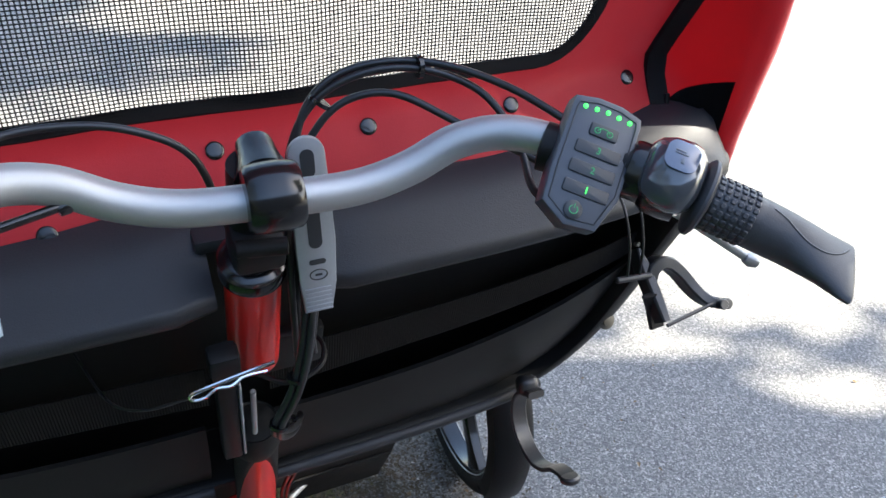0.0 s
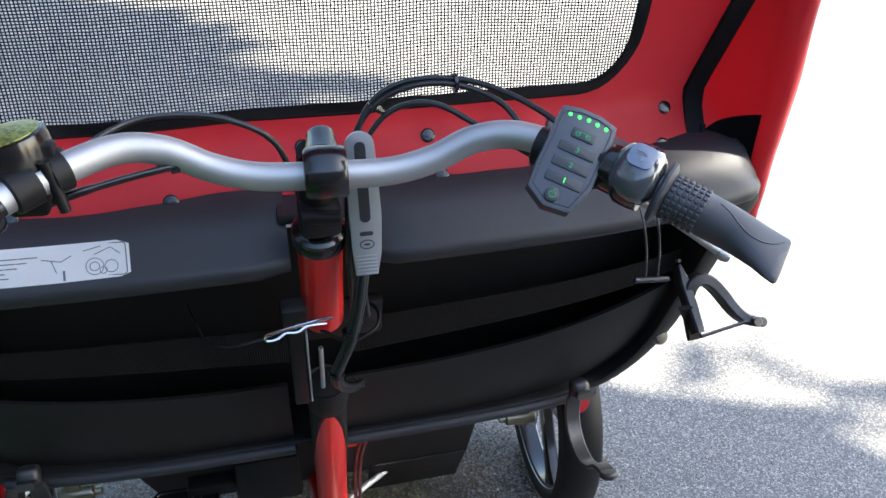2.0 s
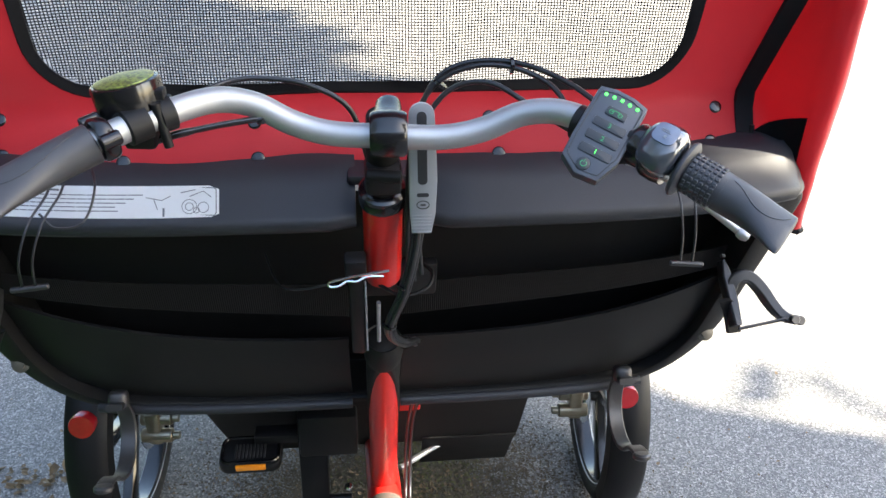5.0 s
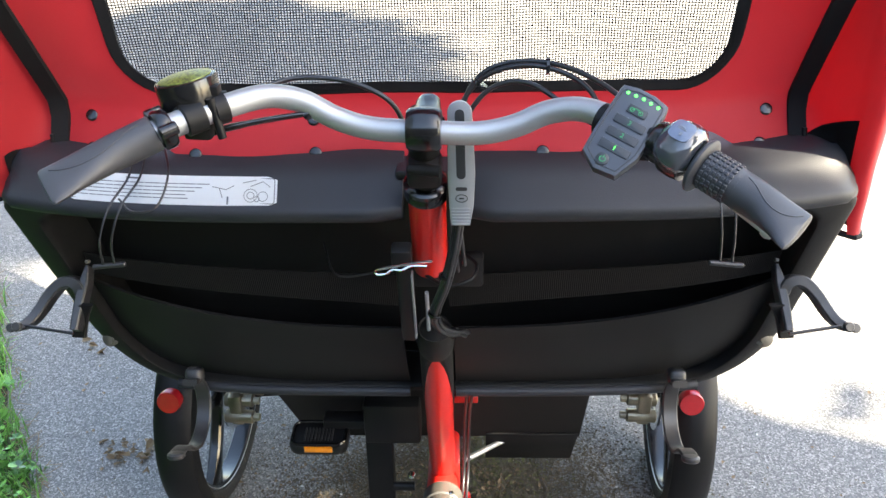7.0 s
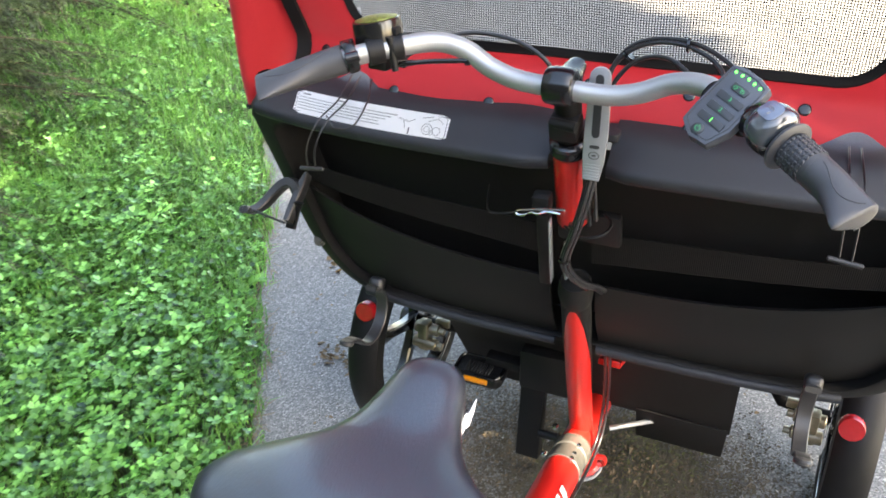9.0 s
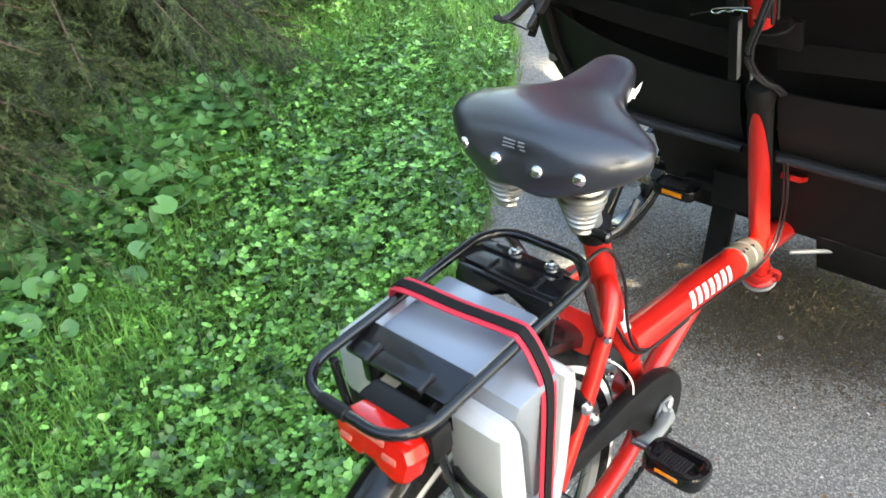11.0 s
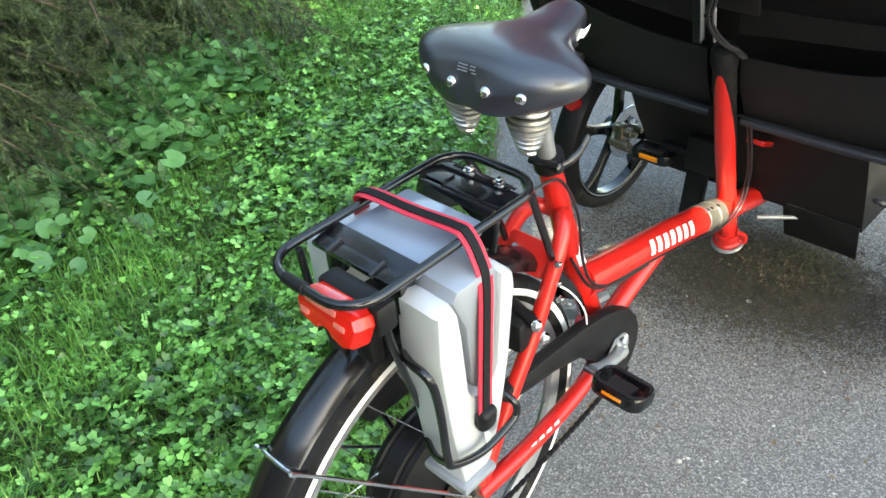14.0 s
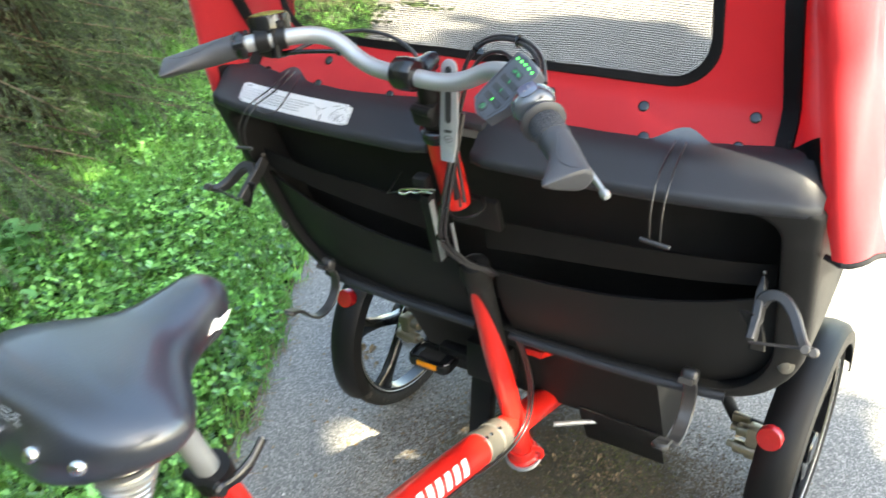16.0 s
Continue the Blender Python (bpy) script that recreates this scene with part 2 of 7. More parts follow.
def loft(bm, rings, closed=False, caps=True):
    """Skins rings of equally many points."""
    vs = [[bm.verts.new(q) for q in r] for r in rings]
    n = len(vs[0])
    last = len(vs) if closed else len(vs) - 1
    for i in range(last):
        a, b = vs[i], vs[(i + 1) % len(vs)]
        for j in range(n):
            bm.faces.new((a[j], a[(j + 1) % n], b[(j + 1) % n], b[j]))
    if caps and not closed:
        bm.faces.new(list(reversed(vs[0])))
        bm.faces.new(vs[-1])
    return bm


def tube(bm, pts, r, n=12, closed=False, caps=True, flat=1.0, up=None):
    """A tube along a line; r is one radius or one for each point; flat squeezes it across."""
    p = [Vector(q) for q in pts]
    m = len(p)
    rs = r if isinstance(r, (list, tuple)) else [r] * m
    rings, side = [], None
    for i in range(m):
        if closed:
            d = (p[(i + 1) % m] - p[i - 1]).normalized()
        else:
            d = (p[min(i + 1, m - 1)] - p[max(i - 1, 0)]).normalized()
        if side is None:
            ref = Vector(up) if up else (Vector((0, 0, 1)) if abs(d.z) < 0.9 else Vector((1, 0, 0)))
            side = d.cross(ref).normalized()
        side = (side - d * side.dot(d)).normalized()
        top = side.cross(d)
        rings.append([p[i] + rs[i] * (side * math.cos(2 * math.pi * j / n) + top * flat * math.sin(2 * math.pi * j / n)) for j in range(n)])
    return loft(bm, rings, closed, caps)


def cyl(bm, a, b, r, r2=None, n=20, edge=0.0):
    """A round bar from a to b, with chamfered rims."""
    a, b = Vector(a), Vector(b)
    r2 = r if r2 is None else r2
    d = (b - a)
    e = min(edge, d.length * 0.4)
    u = d.normalized()
    pts = [a, a + u * e, b - u * e, b] if e else [a, b]
    rs = [r - e, r, r2, r2 - e] if e else [r, r2]
    return tube(bm, pts, rs, n)


def lathe(bm, o, axis, profile, n=32):
    """Turns a profile of (radius, height) about an axis through o."""
    o, w = Vector(o), Vector(axis).normalized()
    u = w.orthogonal().normalized()
    v = w.cross(u)
    rings = [[o + w * h + max(r, 1e-5) * (u * math.cos(2 * math.pi * j / n) + v * math.sin(2 * math.pi * j / n)) for j in range(n)] for r, h in profile]
    ends = [r for r, h in (profile[0], profile[-1])]
    return loft(bm, rings, caps=max(ends) < 0.05 and profile[0] != profile[-1])


def rbox(bm, c, s, m=None, bevel=0.0, seg=2):
    """A box with rounded edges."""
    t = bmesh.new()
    bmesh.ops.create_cube(t, size=1.0, matrix=Matrix.Diagonal((*s, 1)))
    if bevel:
        bmesh.ops.bevel(t, geom=t.edges[:], offset=min(bevel, min(s) * 0.45), segments=seg, profile=0.5, affect="EDGES")
    t.transform(Matrix.Translation(c) @ (m.to_4x4() if m is not None else Matrix()))
    return join(bm, t)


def join(bm, other):
    me = bpy.data.meshes.new("tmp")
    other.to_mesh(me)
    other.free()
    bm.from_mesh(me)
    bpy.data.meshes.remove(me)
    return bm


def plate(bm, outline, m, thick, bevel=0.0):
    """A flat plate: a 2D outline in the plane of m, thickened along its z, with rounded rims."""
    t = bmesh.new()
    a = [t.verts.new((x, y, 0)) for x, y in outline]
    f = t.faces.new(a)
    r = bmesh.ops.extrude_face_region(t, geom=[f])
    bmesh.ops.translate(t, vec=(0, 0, thick), verts=[v for v in r["geom"] if isinstance(v, bmesh.types.BMVert)])
    if bevel:
        rim = [e for e in t.edges if abs(e.verts[0].co.z - e.verts[1].co.z) < 1e-6]
        bmesh.ops.bevel(t, geom=rim, offset=bevel, segments=2, profile=0.5, affect="EDGES")
    bmesh.ops.recalc_face_normals(t, faces=t.faces[:])
    t.transform(m)
    return join(bm, t)


def rounded(w, h, r, k=5, dx=0.0, dy=0.0):
    """The outline of a rounded rectangle."""
    out = []
    for cx, cy, a in ((w / 2 - r, h / 2 - r, 0), (-w / 2 + r, h / 2 - r, 90), (-w / 2 + r, -h / 2 + r, 180), (w / 2 - r, -h / 2 + r, 270)):
        for i in range(k + 1):
            q = radians(a + 90 * i / k)
            out.append((dx + cx + r * math.cos(q), dy + cy + r * math.sin(q)))
    return out


def axes(o, x, y):
    """A pose with its x and y axes along the given directions."""
    x = Vector(x).normalized()
    z = x.cross(Vector(y)).normalized()
    y = z.cross(x)
    return Matrix(((x.x, y.x, z.x, o[0]), (x.y, y.y, z.y, o[1]), (x.z, y.z, z.z, o[2]), (0, 0, 0, 1)))


def B():
    return bmesh.new()


# ---- ground ----
def edge_x(y):
    """Where the lawn ends and the asphalt begins."""
    base = -0.805 - 0.60 * y if y < 0.8 else -1.285 - 0.68 * (y - 0.8)
    return base + 0.014 * math.sin(7.3 * y) + 0.010 * math.sin(19.1 * y + 1) + 0.006 * math.sin(43.0 * y)


def ground_sheet():
    bm = B()
    bmesh.ops.create_grid(bm, x_segments=8, y_segments=8, size=600)
    bmesh.ops.translate(bm, vec=(0, 0, -0.03), verts=bm.verts[:])
    tagged(part("ground", bm, SOIL, None), "flat mossy soil of the wide garden ground", "ground", kind="structure")
    bm = B()
    ys = [-40, -20, -8, -5] + [-3 + 0.08 * i for i in range(120)] + [8, 12, 20, 40]
    left = [bm.verts.new((max(edge_x(y), -22), y, 0)) for y in ys]
    right = [bm.verts.new((40, y, 0)) for y in ys]
    low = [bm.verts.new((v.co.x, v.co.y, -0.05)) for v in left]
    for i in range(len(ys) - 1):
        bm.faces.new((left[i], right[i], right[i + 1], left[i + 1]))
        bm.faces.new((low[i], left[i], left[i + 1], low[i + 1]))
    tagged(part("pavement", bm, ASPHALT, None), "worn grey asphalt driveway with pale chips", "pavement", kind="structure")


ground_sheet()


def house_wall():
    """An unseen plain rendered wall, added behind the camera; it closes the driveway and blocks low sky."""
    bm = B()
    rbox(bm, (-2.5, -7.2, 2.4), (20.0, 0.3, 4.9), None, 0.02)
    tagged(part("wall_south", bm, WALL, None), "unseen plain rendered house wall added behind the driveway", "wall", kind="structure")


house_wall()

# ---- the rickshaw bike ----
bike = thing("rickshaw_bike", "red and black passenger rickshaw bike with canopy, parked on asphalt", "tricycle")
LEAN_K = 0.165 / 0.39        # how far the rear wall of the box leans back for each metre up


def back_y(z):
    return -0.05 - LEAN_K * (z - 0.60)


def rear_face(x, z):
    """Depth of the rear face of the box: it leans back and bows forward towards its corners."""
    return back_y(z) + 0.045 * min(1.1, abs(x) / 0.498) ** 4


def rim_path(half, top, top_r, low, low_rx, low_rz, reach=0.40, k=10):
    """Half-closed outline (x, z): from the top on one side, down, along the bottom and up again."""
    right = [(reach, top), (half - top_r, top)]
    right += [(half - top_r + top_r * math.sin(math.pi / 2 * i / k), top - top_r + top_r * math.cos(math.pi / 2 * i / k)) for i in range(1, k + 1)]
    z0 = low + low_rz
    right += [(half, top - top_r + (z0 - top + top_r) * i / 6) for i in range(1, 6)]
    right += [(half - low_rx + low_rx * math.cos(math.pi / 2 * i / k), z0 - low_rz * math.sin(math.pi / 2 * i / k)) for i in range(k + 1)]
    right += [((half - low_rx) * (1 - i / 8), low) for i in range(1, 9)]
    return right + [(-x, z) for x, z in reversed(right[:-1])]


OUTER_RIM = rim_path(0.504, 0.992, 0.014, 0.594, 0.115, 0.150)
INNER_RIM = rim_path(0.462, 0.986, 0.046, 0.611, 0.085, 0.125)


def open_half(z):
    """Half the width of the opening at a height."""
    if z < 0.742:
        return 0.377 + 0.085 * math.sqrt(max(0.0, 1 - ((0.742 - z) / 0.125) ** 2))
    return 0.462


def strip(bm, rings):
    """Skins open rings of equally many points."""
    vs = [[bm.verts.new(q) for q in r] for r in rings]
    for p, q in zip(vs, vs[1:]):
        for j in range(len(p) - 1):
            bm.faces.new((p[j], p[j + 1], q[j + 1], q[j]))
    return bm


def passenger_box():
    # broad rim round the opening, with rolled edges, and the reveal behind it
    def between(t):
        return [(o[0] + (i[0] - o[0]) * t, o[1] + (i[1] - o[1]) * t) for o, i in zip(OUTER_RIM, INNER_RIM)]

    bm = B()
    rings = []
    for t, dy in ((-0.02, 0.016), (0.0, 0.008), (0.07, 0.002), (0.2, 0.0), (0.85, 0.0), (0.96, 0.002), (1.0, 0.007), (1.02, 0.016), (1.06, 0.095)):
        rings.append([(x, rear_face(x, z) + dy, z) for x, z in between(t)])
    strip(bm, rings)
    # side walls and floor towards the front
    side = [[(x, rear_face(x, z) + 0.014, z) for x, z in between(-0.02)],
            [(x * 1.0, 0.10 + 0.1 * (z - 0.6), 0.60 + (z - 0.6) * 0.86) for x, z in OUTER_RIM],
            [(x * 0.985, 0.34 + 0.1 * (z - 0.6), 0.595 + (z - 0.6) * 0.62) for x, z in OUTER_RIM],
            [(x * 0.93, 0.78, 0.56 + (z - 0.6) * 0.1) for x, z in OUTER_RIM]]
    strip(bm, [r[2:-2] for r in side])
    bmesh.ops.recalc_face_normals(bm, faces=bm.faces[:])
    shell = part("passenger_box", bm, PLASTIC, bike, "moulded black plastic box with a deep rear recess", sharp=50)
    # inner back wall of the recess
    bm = B()
    k = 20
    rows = []
    for z in (0.612, 0.63, 0.66, 0.70, 0.80, 0.90, 0.990):
        w = open_half(z) + 0.004
        rows.append([(-w + 2 * w * i / k, rear_face(-w + 2 * w * i / k, z) + 0.085, z) for i in range(k + 1)])
    strip(bm, rows)
    part("recess_wall", bm, PLASTIC, shell, "unlit inner wall")
    # lower pocket panels on either side of the steering column
    for s in (-1, 1):
        bm = B()
        rows = []
        k = 18
        x0 = 0.037 if s < 0 else 0.033
        for v in range(9):
            t = v / 8
            row = []
            for i in range(k + 1):
                u = i / k
                top = 0.757 + 0.075 * u ** 2.2
                z = 0.609 + (top - 0.609) * t
                w = open_half(z) + 0.002
                x = x0 + (w - x0) * u
                y = rear_face(x, z) + 0.012 + 0.010 * u ** 3 - 0.010 * math.sin(math.pi * t) * (1 - u ** 4)
                row.append((s * x, y, z))
            rows.append(row)
        for side, dy in ((0, 0.0), (1, 0.006)):
            vs = [[bm.verts.new((p[0], p[1] + dy, p[2])) for p in r] for r in rows]
            for a, b in zip(vs, vs[1:]):
                for j in range(k):
                    q = (a[j], a[j + 1], b[j + 1], b[j])
                    bm.faces.new(q if (s > 0) == (side == 0) else tuple(reversed(q)))
            if side == 0:
                first = vs
            else:
                for j in range(k):
                    bm.faces.new((first[-1][j], first[-1][j + 1], vs[-1][j + 1], vs[-1][j]))
                for r in range(len(rows) - 1):
                    bm.faces.new((first[r][0], first[r + 1][0], vs[r + 1][0], vs[r][0]))
        part("pocket_panel", bm, PLASTIC, shell)
        # rolled lower lip
        bm = B()
        pts = [(s * (x0 + (0.40 - x0) * i / 14), rear_face(x0 + (0.40 - x0) * i / 14, 0.600) - 0.003, 0.600) for i in range(15)]
        tube(bm, pts, 0.0085, 10)
        part("lower_lip", bm, LEDGE, shell, "greyish rolled lower lip")
        # round fixing with a washer low on the rim
        bm = B()
        o = Vector((s * 0.480, rear_face(0.480, 0.70), 0.70))
        lathe(bm, o, (0, -0.92, 0.39), [(0.012, -0.002), (0.012, 0.001), (0.007, 0.002), (0.0065, 0.005), (0.0, 0.006)], 20)
        part("rim_bolt", bm, COLLAR, shell, "plated bolt with a washer")
    return shell


box = passenger_box()


def ledge():
    """The sloping ledge on top of the rear wall, with a notch for the steering column."""
    for s in (-1, 1):
        bm = B()
        x0 = 0.019 if s < 0 else 0.055
        k = 26
        rings = []
        for i in range(k + 1):
            u = (i / k) ** 0.85
            x = x0 + (0.500 - x0) * u
            b = 0.045 * (x / 0.498) ** 4 + 0.010 * max(0.0, (x - 0.488) / 0.012) ** 2 + 0.010 * max(0.0, 1 - (x - x0) / 0.008) ** 2
            yr = -0.217 + b
            f = 1.0 if x < 0.47 else 1 - 0.25 * ((x - 0.47) / 0.03) ** 2
            prof = [(-0.06, 1.052), (-0.13, 1.044), (-0.163 + b * 0.6, 1.038), (-0.189 + b, 1.027), (yr + 0.010, 1.0070), (yr + 0.004, 1.0040), (yr, 0.999),
                    (yr, 0.991), (yr + 0.003, 0.986), (yr + 0.012, 0.985), (-0.15, 1.005), (-0.06, 1.03)]
            prof = [(y, 0.985 + (z - 0.985) * f) for y, z in prof]
            back_end = -0.06 - 0.072 * min(1.0, max(0.0, (x - 0.44) / 0.03))
            prof = [(y, z) if y < back_end else (back_end, min(z, 1.042) if j < 6 else min(z, 1.008)) for j, (y, z) in enumerate(prof)]
            rings.append([(s * x, y, z) for y, z in (prof if s > 0 else reversed(prof))])
        loft(bm, rings)
        part("top_ledge", bm, LEDGE, box, "sloping top ledge with a rolled edge", sharp=60)
    bm = B()
    rbox(bm, (0.018, -0.135, 1.030), (0.09, 0.10, 0.012), None, 0.004)
    part("ledge_bridge", bm, LEDGE, box)


ledge()


def footwell():
    bm = B()
    prof = [(0.02, 0.60), (0.085, 0.47), (0.155, 0.305), (0.80, 0.27), (0.86, 0.58)]
    a, b = -0.287, 0.262
    rings = []
    for x in (a, b):
        rings.append([(x + (0.03 if i == 2 and x < 0 else 0), y, z) for i, (y, z) in enumerate(prof)])
    loft(bm, rings, caps=True)
    f = part("footwell", bm, PLASTIC, bike, "black sheet footwell below the box")
    bm = B()
    m = axes((0, 0.155, 0.305), (1, 0, 0), (0, -0.47, 1))
    plate(bm, [(0.083, -0.112), (0.255, -0.112), (0.258, 0.02), (0.083, 0.02)], m, 0.004, 0.0008)
    part("skid_plate", bm, PLASTIC, f)


footwell()


# canopy ---------------------------------------------------------------
def rear_y(x, z):
    """Depth of the rear canvas at a place across and up: it leans in over the ledge, then stands upright."""
    t = min(1.0, max(0.0, (z - 1.03) / 0.06))
    base = -0.15 + 0.04 * t * t * (3 - 2 * t) - 0.06 * max(0.0, z - 1.1)
    a = max(0.0, (abs(x) - 0.25) / 0.19)
    return base + a * a * max(-0.045, min(0.04, 0.035 - 0.5 * (z - 1.065)))


def hood_crease(z):
    """The upright crease between a rear gusset and a side: across and depth."""
    return 0.487 - 0.15 * (z - 1.06), -0.152 - 0.21 * (z - 1.06) + (0.34 * (z - 1.22) if z > 1.22 else 0.0)


def hood_section():
    """Stations across the hood: (kind, x) from the middle of the back round to the front of one side."""
    xs = [0.008 * i for i in range(56)]
    return [("back", x) for x in xs] + [("gusset", t) for t in (0.15, 0.35, 0.55, 0.75, 0.9, 1.0)] + [("side", t) for t in (0.006, 0.013, 0.021, 0.03, 0.05, 0.08, 0.12, 0.18, 0.25, 0.4, 0.6, 0.8, 1.0)]


def hood_point(kind, v, s, z):
    if kind == "back":
        x, y = v, rear_y(v, z)
    elif kind == "gusset":
        x1, y1 = hood_crease(z)
        y0 = rear_y(0.44, z)
        x = 0.44 + (x1 - 0.44) * v
        y = y0 + (y1 - y0) * (v ** 1.25) + 0.012 * math.sin(math.pi * v)
    else:
        x1, y1 = hood_crease(z)
        y = y1 + (0.45 - y1) * v
        u = (y - y1) / 0.012
        y -= 0.019 * u * math.exp(1 - u)
        x = x1 + 0.039 * (1 - math.exp(-u)) + (0.010 * math.sin(24.0 * y + 9.0 * z) + 0.006 * math.sin(41.0 * y - 15.0 * z)) * min(1.0, v * 6)
    top = max(0.0, z - 1.55)
    w = noise.noise(Vector((s * x * 7, y * 6, z * 6)))
    w2 = noise.noise(Vector((s * x * 19 + 4, y * 15, z * 15)))
    x -= top * top * 0.5 * x
    return Vector((s * x, y + 0.009 * w + 0.0032 * w2, z))


def low_edge(kind, v, s=1):
    if kind == "back":
        z = 1.034
        z += 0.022 * math.exp(-((v - 0.325) / 0.035) ** 2) - 0.018 * math.exp(-((v - 0.43) / 0.025) ** 2)
        return z
    if kind == "gusset":
        return 1.028 + 0.012 * v if v < 0.95 else 0.99
    return (0.918 if s > 0 else 0.985) - 0.22 * v


def in_window(x, z, grow=0.0):
    zc0, zc1, r = 1.108 - grow, 1.50 + grow, 0.055 + grow
    half = 0.343 + grow
    x = abs(x - 0.003)
    if z < zc0 or z > zc1 or x > half:
        return False
    if z < zc0 + r and x > half - r:
        return (x - (half - r)) ** 2 + (z - (zc0 + r)) ** 2 < r * r
    if z > zc1 - r and x > half - r:
        return (x - (half - r)) ** 2 + (z - (zc1 - r)) ** 2 < r * r
    return True


def canopy():
    st = hood_section()
    cols = [("back" if k == "back" else k, v, -1) for k, v in reversed(st)] + [(k, v, 1) for k, v in st[1:]]
    n, zt = 70, 1.62
    bm = B()
    grid = []
    for k, v, s in cols:
        z0 = low_edge(k, v, s)
        col = []
        for i in range(n + 1):
            z = z0 + (zt - z0) * i / n
            col.append(bm.verts.new(hood_point(k, v, s, z)))
        for j in range(1, 7):
            a = radians(15 * j)
            p = hood_point(k, v, s, zt)
            q = Vector((p.x * (1 - 0.10 * (1 - math.cos(a))), p.y + (0.5 - p.y) * 0.2 * (1 - math.cos(a)), zt + 0.12 * math.sin(a)))
            col.append(bm.verts.new(q))
        grid.append(col)
    for a, b in zip(grid, grid[1:]):
        for i in range(len(a) - 1):
            c = (a[i].co + a[i + 1].co + b[i].co + b[i + 1].co) / 4
            if c.y < 0.5 and abs(c.x) < 0.56 and abs(a[i].co.x) < 0.445 and in_window(c.x, c.z, 0.004):
                continue
            if c.y > 0.13 + 2.0 * max(0.0, c.z - 1.22) and c.z < 1.5:
                continue        # the way in at the side stays open
            bm.faces.new((a[i], b[i], b[i + 1], a[i + 1]))
    half = len(grid) // 2
    for i in range(half):
        a, b, c, d = grid[i][-1], grid[i + 1][-1], grid[-2 - i][-1], grid[-1 - i][-1]
        vs = []
        for q in (a, b, c, d):
            if q not in vs:
                vs.append(q)
        if len(vs) > 2:
            bm.faces.new(vs)
    hood = part("canopy", bm, RED_CLOTH, bike, "red canvas canopy with snap fasteners", sharp=75)

    def on(x, z, lift):
        p = Vector((x, rear_y(x, z), z))
        w = noise.noise(Vector((x * 7, p.y * 6, z * 6))) * 0.009 + noise.noise(Vector((x * 19 + 4 * (1 if x > 0 else 1), p.y * 15, z * 15))) * 0.0032
        nrm = Vector((0, -0.98, 0.2))
        return p + Vector((0, w, 0)) + nrm * lift

    # black border round the window
    out = []
    z0, z1, r = 1.108, 1.50, 0.055
    for cx, cz, a in ((1, z0 + r, 270), (1, z1 - r, 0), (-1, z1 - r, 90), (-1, z0 + r, 180)):
        for i in range(9):
            q = radians(a + 90 * i / 8)
            z = cz + r * math.sin(q)
            h = 0.343 - r
            out.append((0.003 + cx * h + r * math.cos(q), z, math.cos(q), math.sin(q)))
    dense = []
    for i in range(len(out)):
        a, b = out[i], out[(i + 1) % len(out)]
        steps = max(1, int(math.hypot(a[0] - b[0], a[1] - b[1]) / 0.02))
        for j in range(steps):
            t = j / steps
            dense.append([a[m] + (b[m] - a[m]) * t for m in range(4)])
    bm = B()
    rings = []
    for x, z, dx, dz in dense:
        l = math.hypot(dx, dz)
        dx, dz = dx / l, dz / l
        rings.append([on(x - 0.005 * dx, z - 0.005 * dz, 0.0), on(x - 0.005 * dx, z - 0.005 * dz, 0.003), on(x + 0.007 * dx, z + 0.007 * dz, 0.0035), on(x + 0.009 * dx, z + 0.009 * dz, 0.0005)])
    loft(bm, rings, closed=True)
    part("window_border", bm, BLACK_CLOTH, hood, "black sewn border")

    # woven mesh: every thread is a thin square cord
    verts, faces = [], []

    def thread(pts, rad):
        base = len(verts)
        for p in pts:
            for dx, dz in ((-rad, -rad), (rad, -rad), (rad, rad), (-rad, rad)):
                verts.append((p[0] + dx, p[1] - dz * 0.4 + dx * 0.0, p[2] + dz))
        for i in range(len(pts) - 1):
            for j in range(4):
                a, b = base + 4 * i + j, base + 4 * i + (j + 1) % 4
                faces.append((a, b, b + 4, a + 4))

    def wave(x, z):
        return 0.008 * noise.noise(Vector((x * 6, 1.3, z * 6))), 0.0050 * noise.noise(Vector((x * 8 + 7, 3.1, z * 8)))

    step, rise_step = 0.0033, 0.0030
    nx, nz = int(1.1 / step), int(0.40 / rise_step)

    def mesh_point(x, z, lift):
        wx, wz = wave(x, z)
        p = on(x + wx * 0.4, z + wz, lift)
        return (p.x, p.y + wx, p.z)

    for i in range(nx):
        x = -0.55 + i * step
        zs = [1.105 + 0.016 * j for j in range(26)]
        run = [mesh_point(x, z, 0.001) for z in zs if in_window(x, z, 0.006)]
        if len(run) > 1:
            thread(run, 0.00052)
    for i in range(nz):
        z = 1.107 + i * rise_step
        run = [mesh_point(x, z, 0.0016) for x in [-0.54 + 0.018 * j for j in range(61)] if in_window(x, z, 0.006)]
        if len(run) > 1:
            thread(run, 0.00052)
    tagged(soup("window_mesh", verts, faces, BLACK_CLOTH, hood), "black open-weave window mesh", kind="stuff")

    # zip bands between the rear canvas and the side wings
    for s in (-1, 1):
        bm = B()
        rings = []
        for i in range(30):
            z = 1.012 + 0.55 * i / 29
            x = 0.438 + 0.002 * math.sin(z * 9)
            if x <= 0.44:
                y = rear_y(x, z)
            else:
                y = rear_y(0.44, z) - (x - 0.44) * 1.3
            y -= 0.004
            rings.append([(s * (x - 0.011), y + 0.002, z), (s * (x - 0.010), y - 0.003, z), (s * (x + 0.010), y - 0.006, z), (s * (x + 0.011), y + 0.001, z)][::s])
        loft(bm, rings)
        part("zip_band", bm, BLACK_CLOTH, hood, "black zip band")
        bm = B()
        cyl(bm, (s * 0.446, -0.115, 1.035), (s * 0.446, -0.110, 1.052), 0.003, n=8)
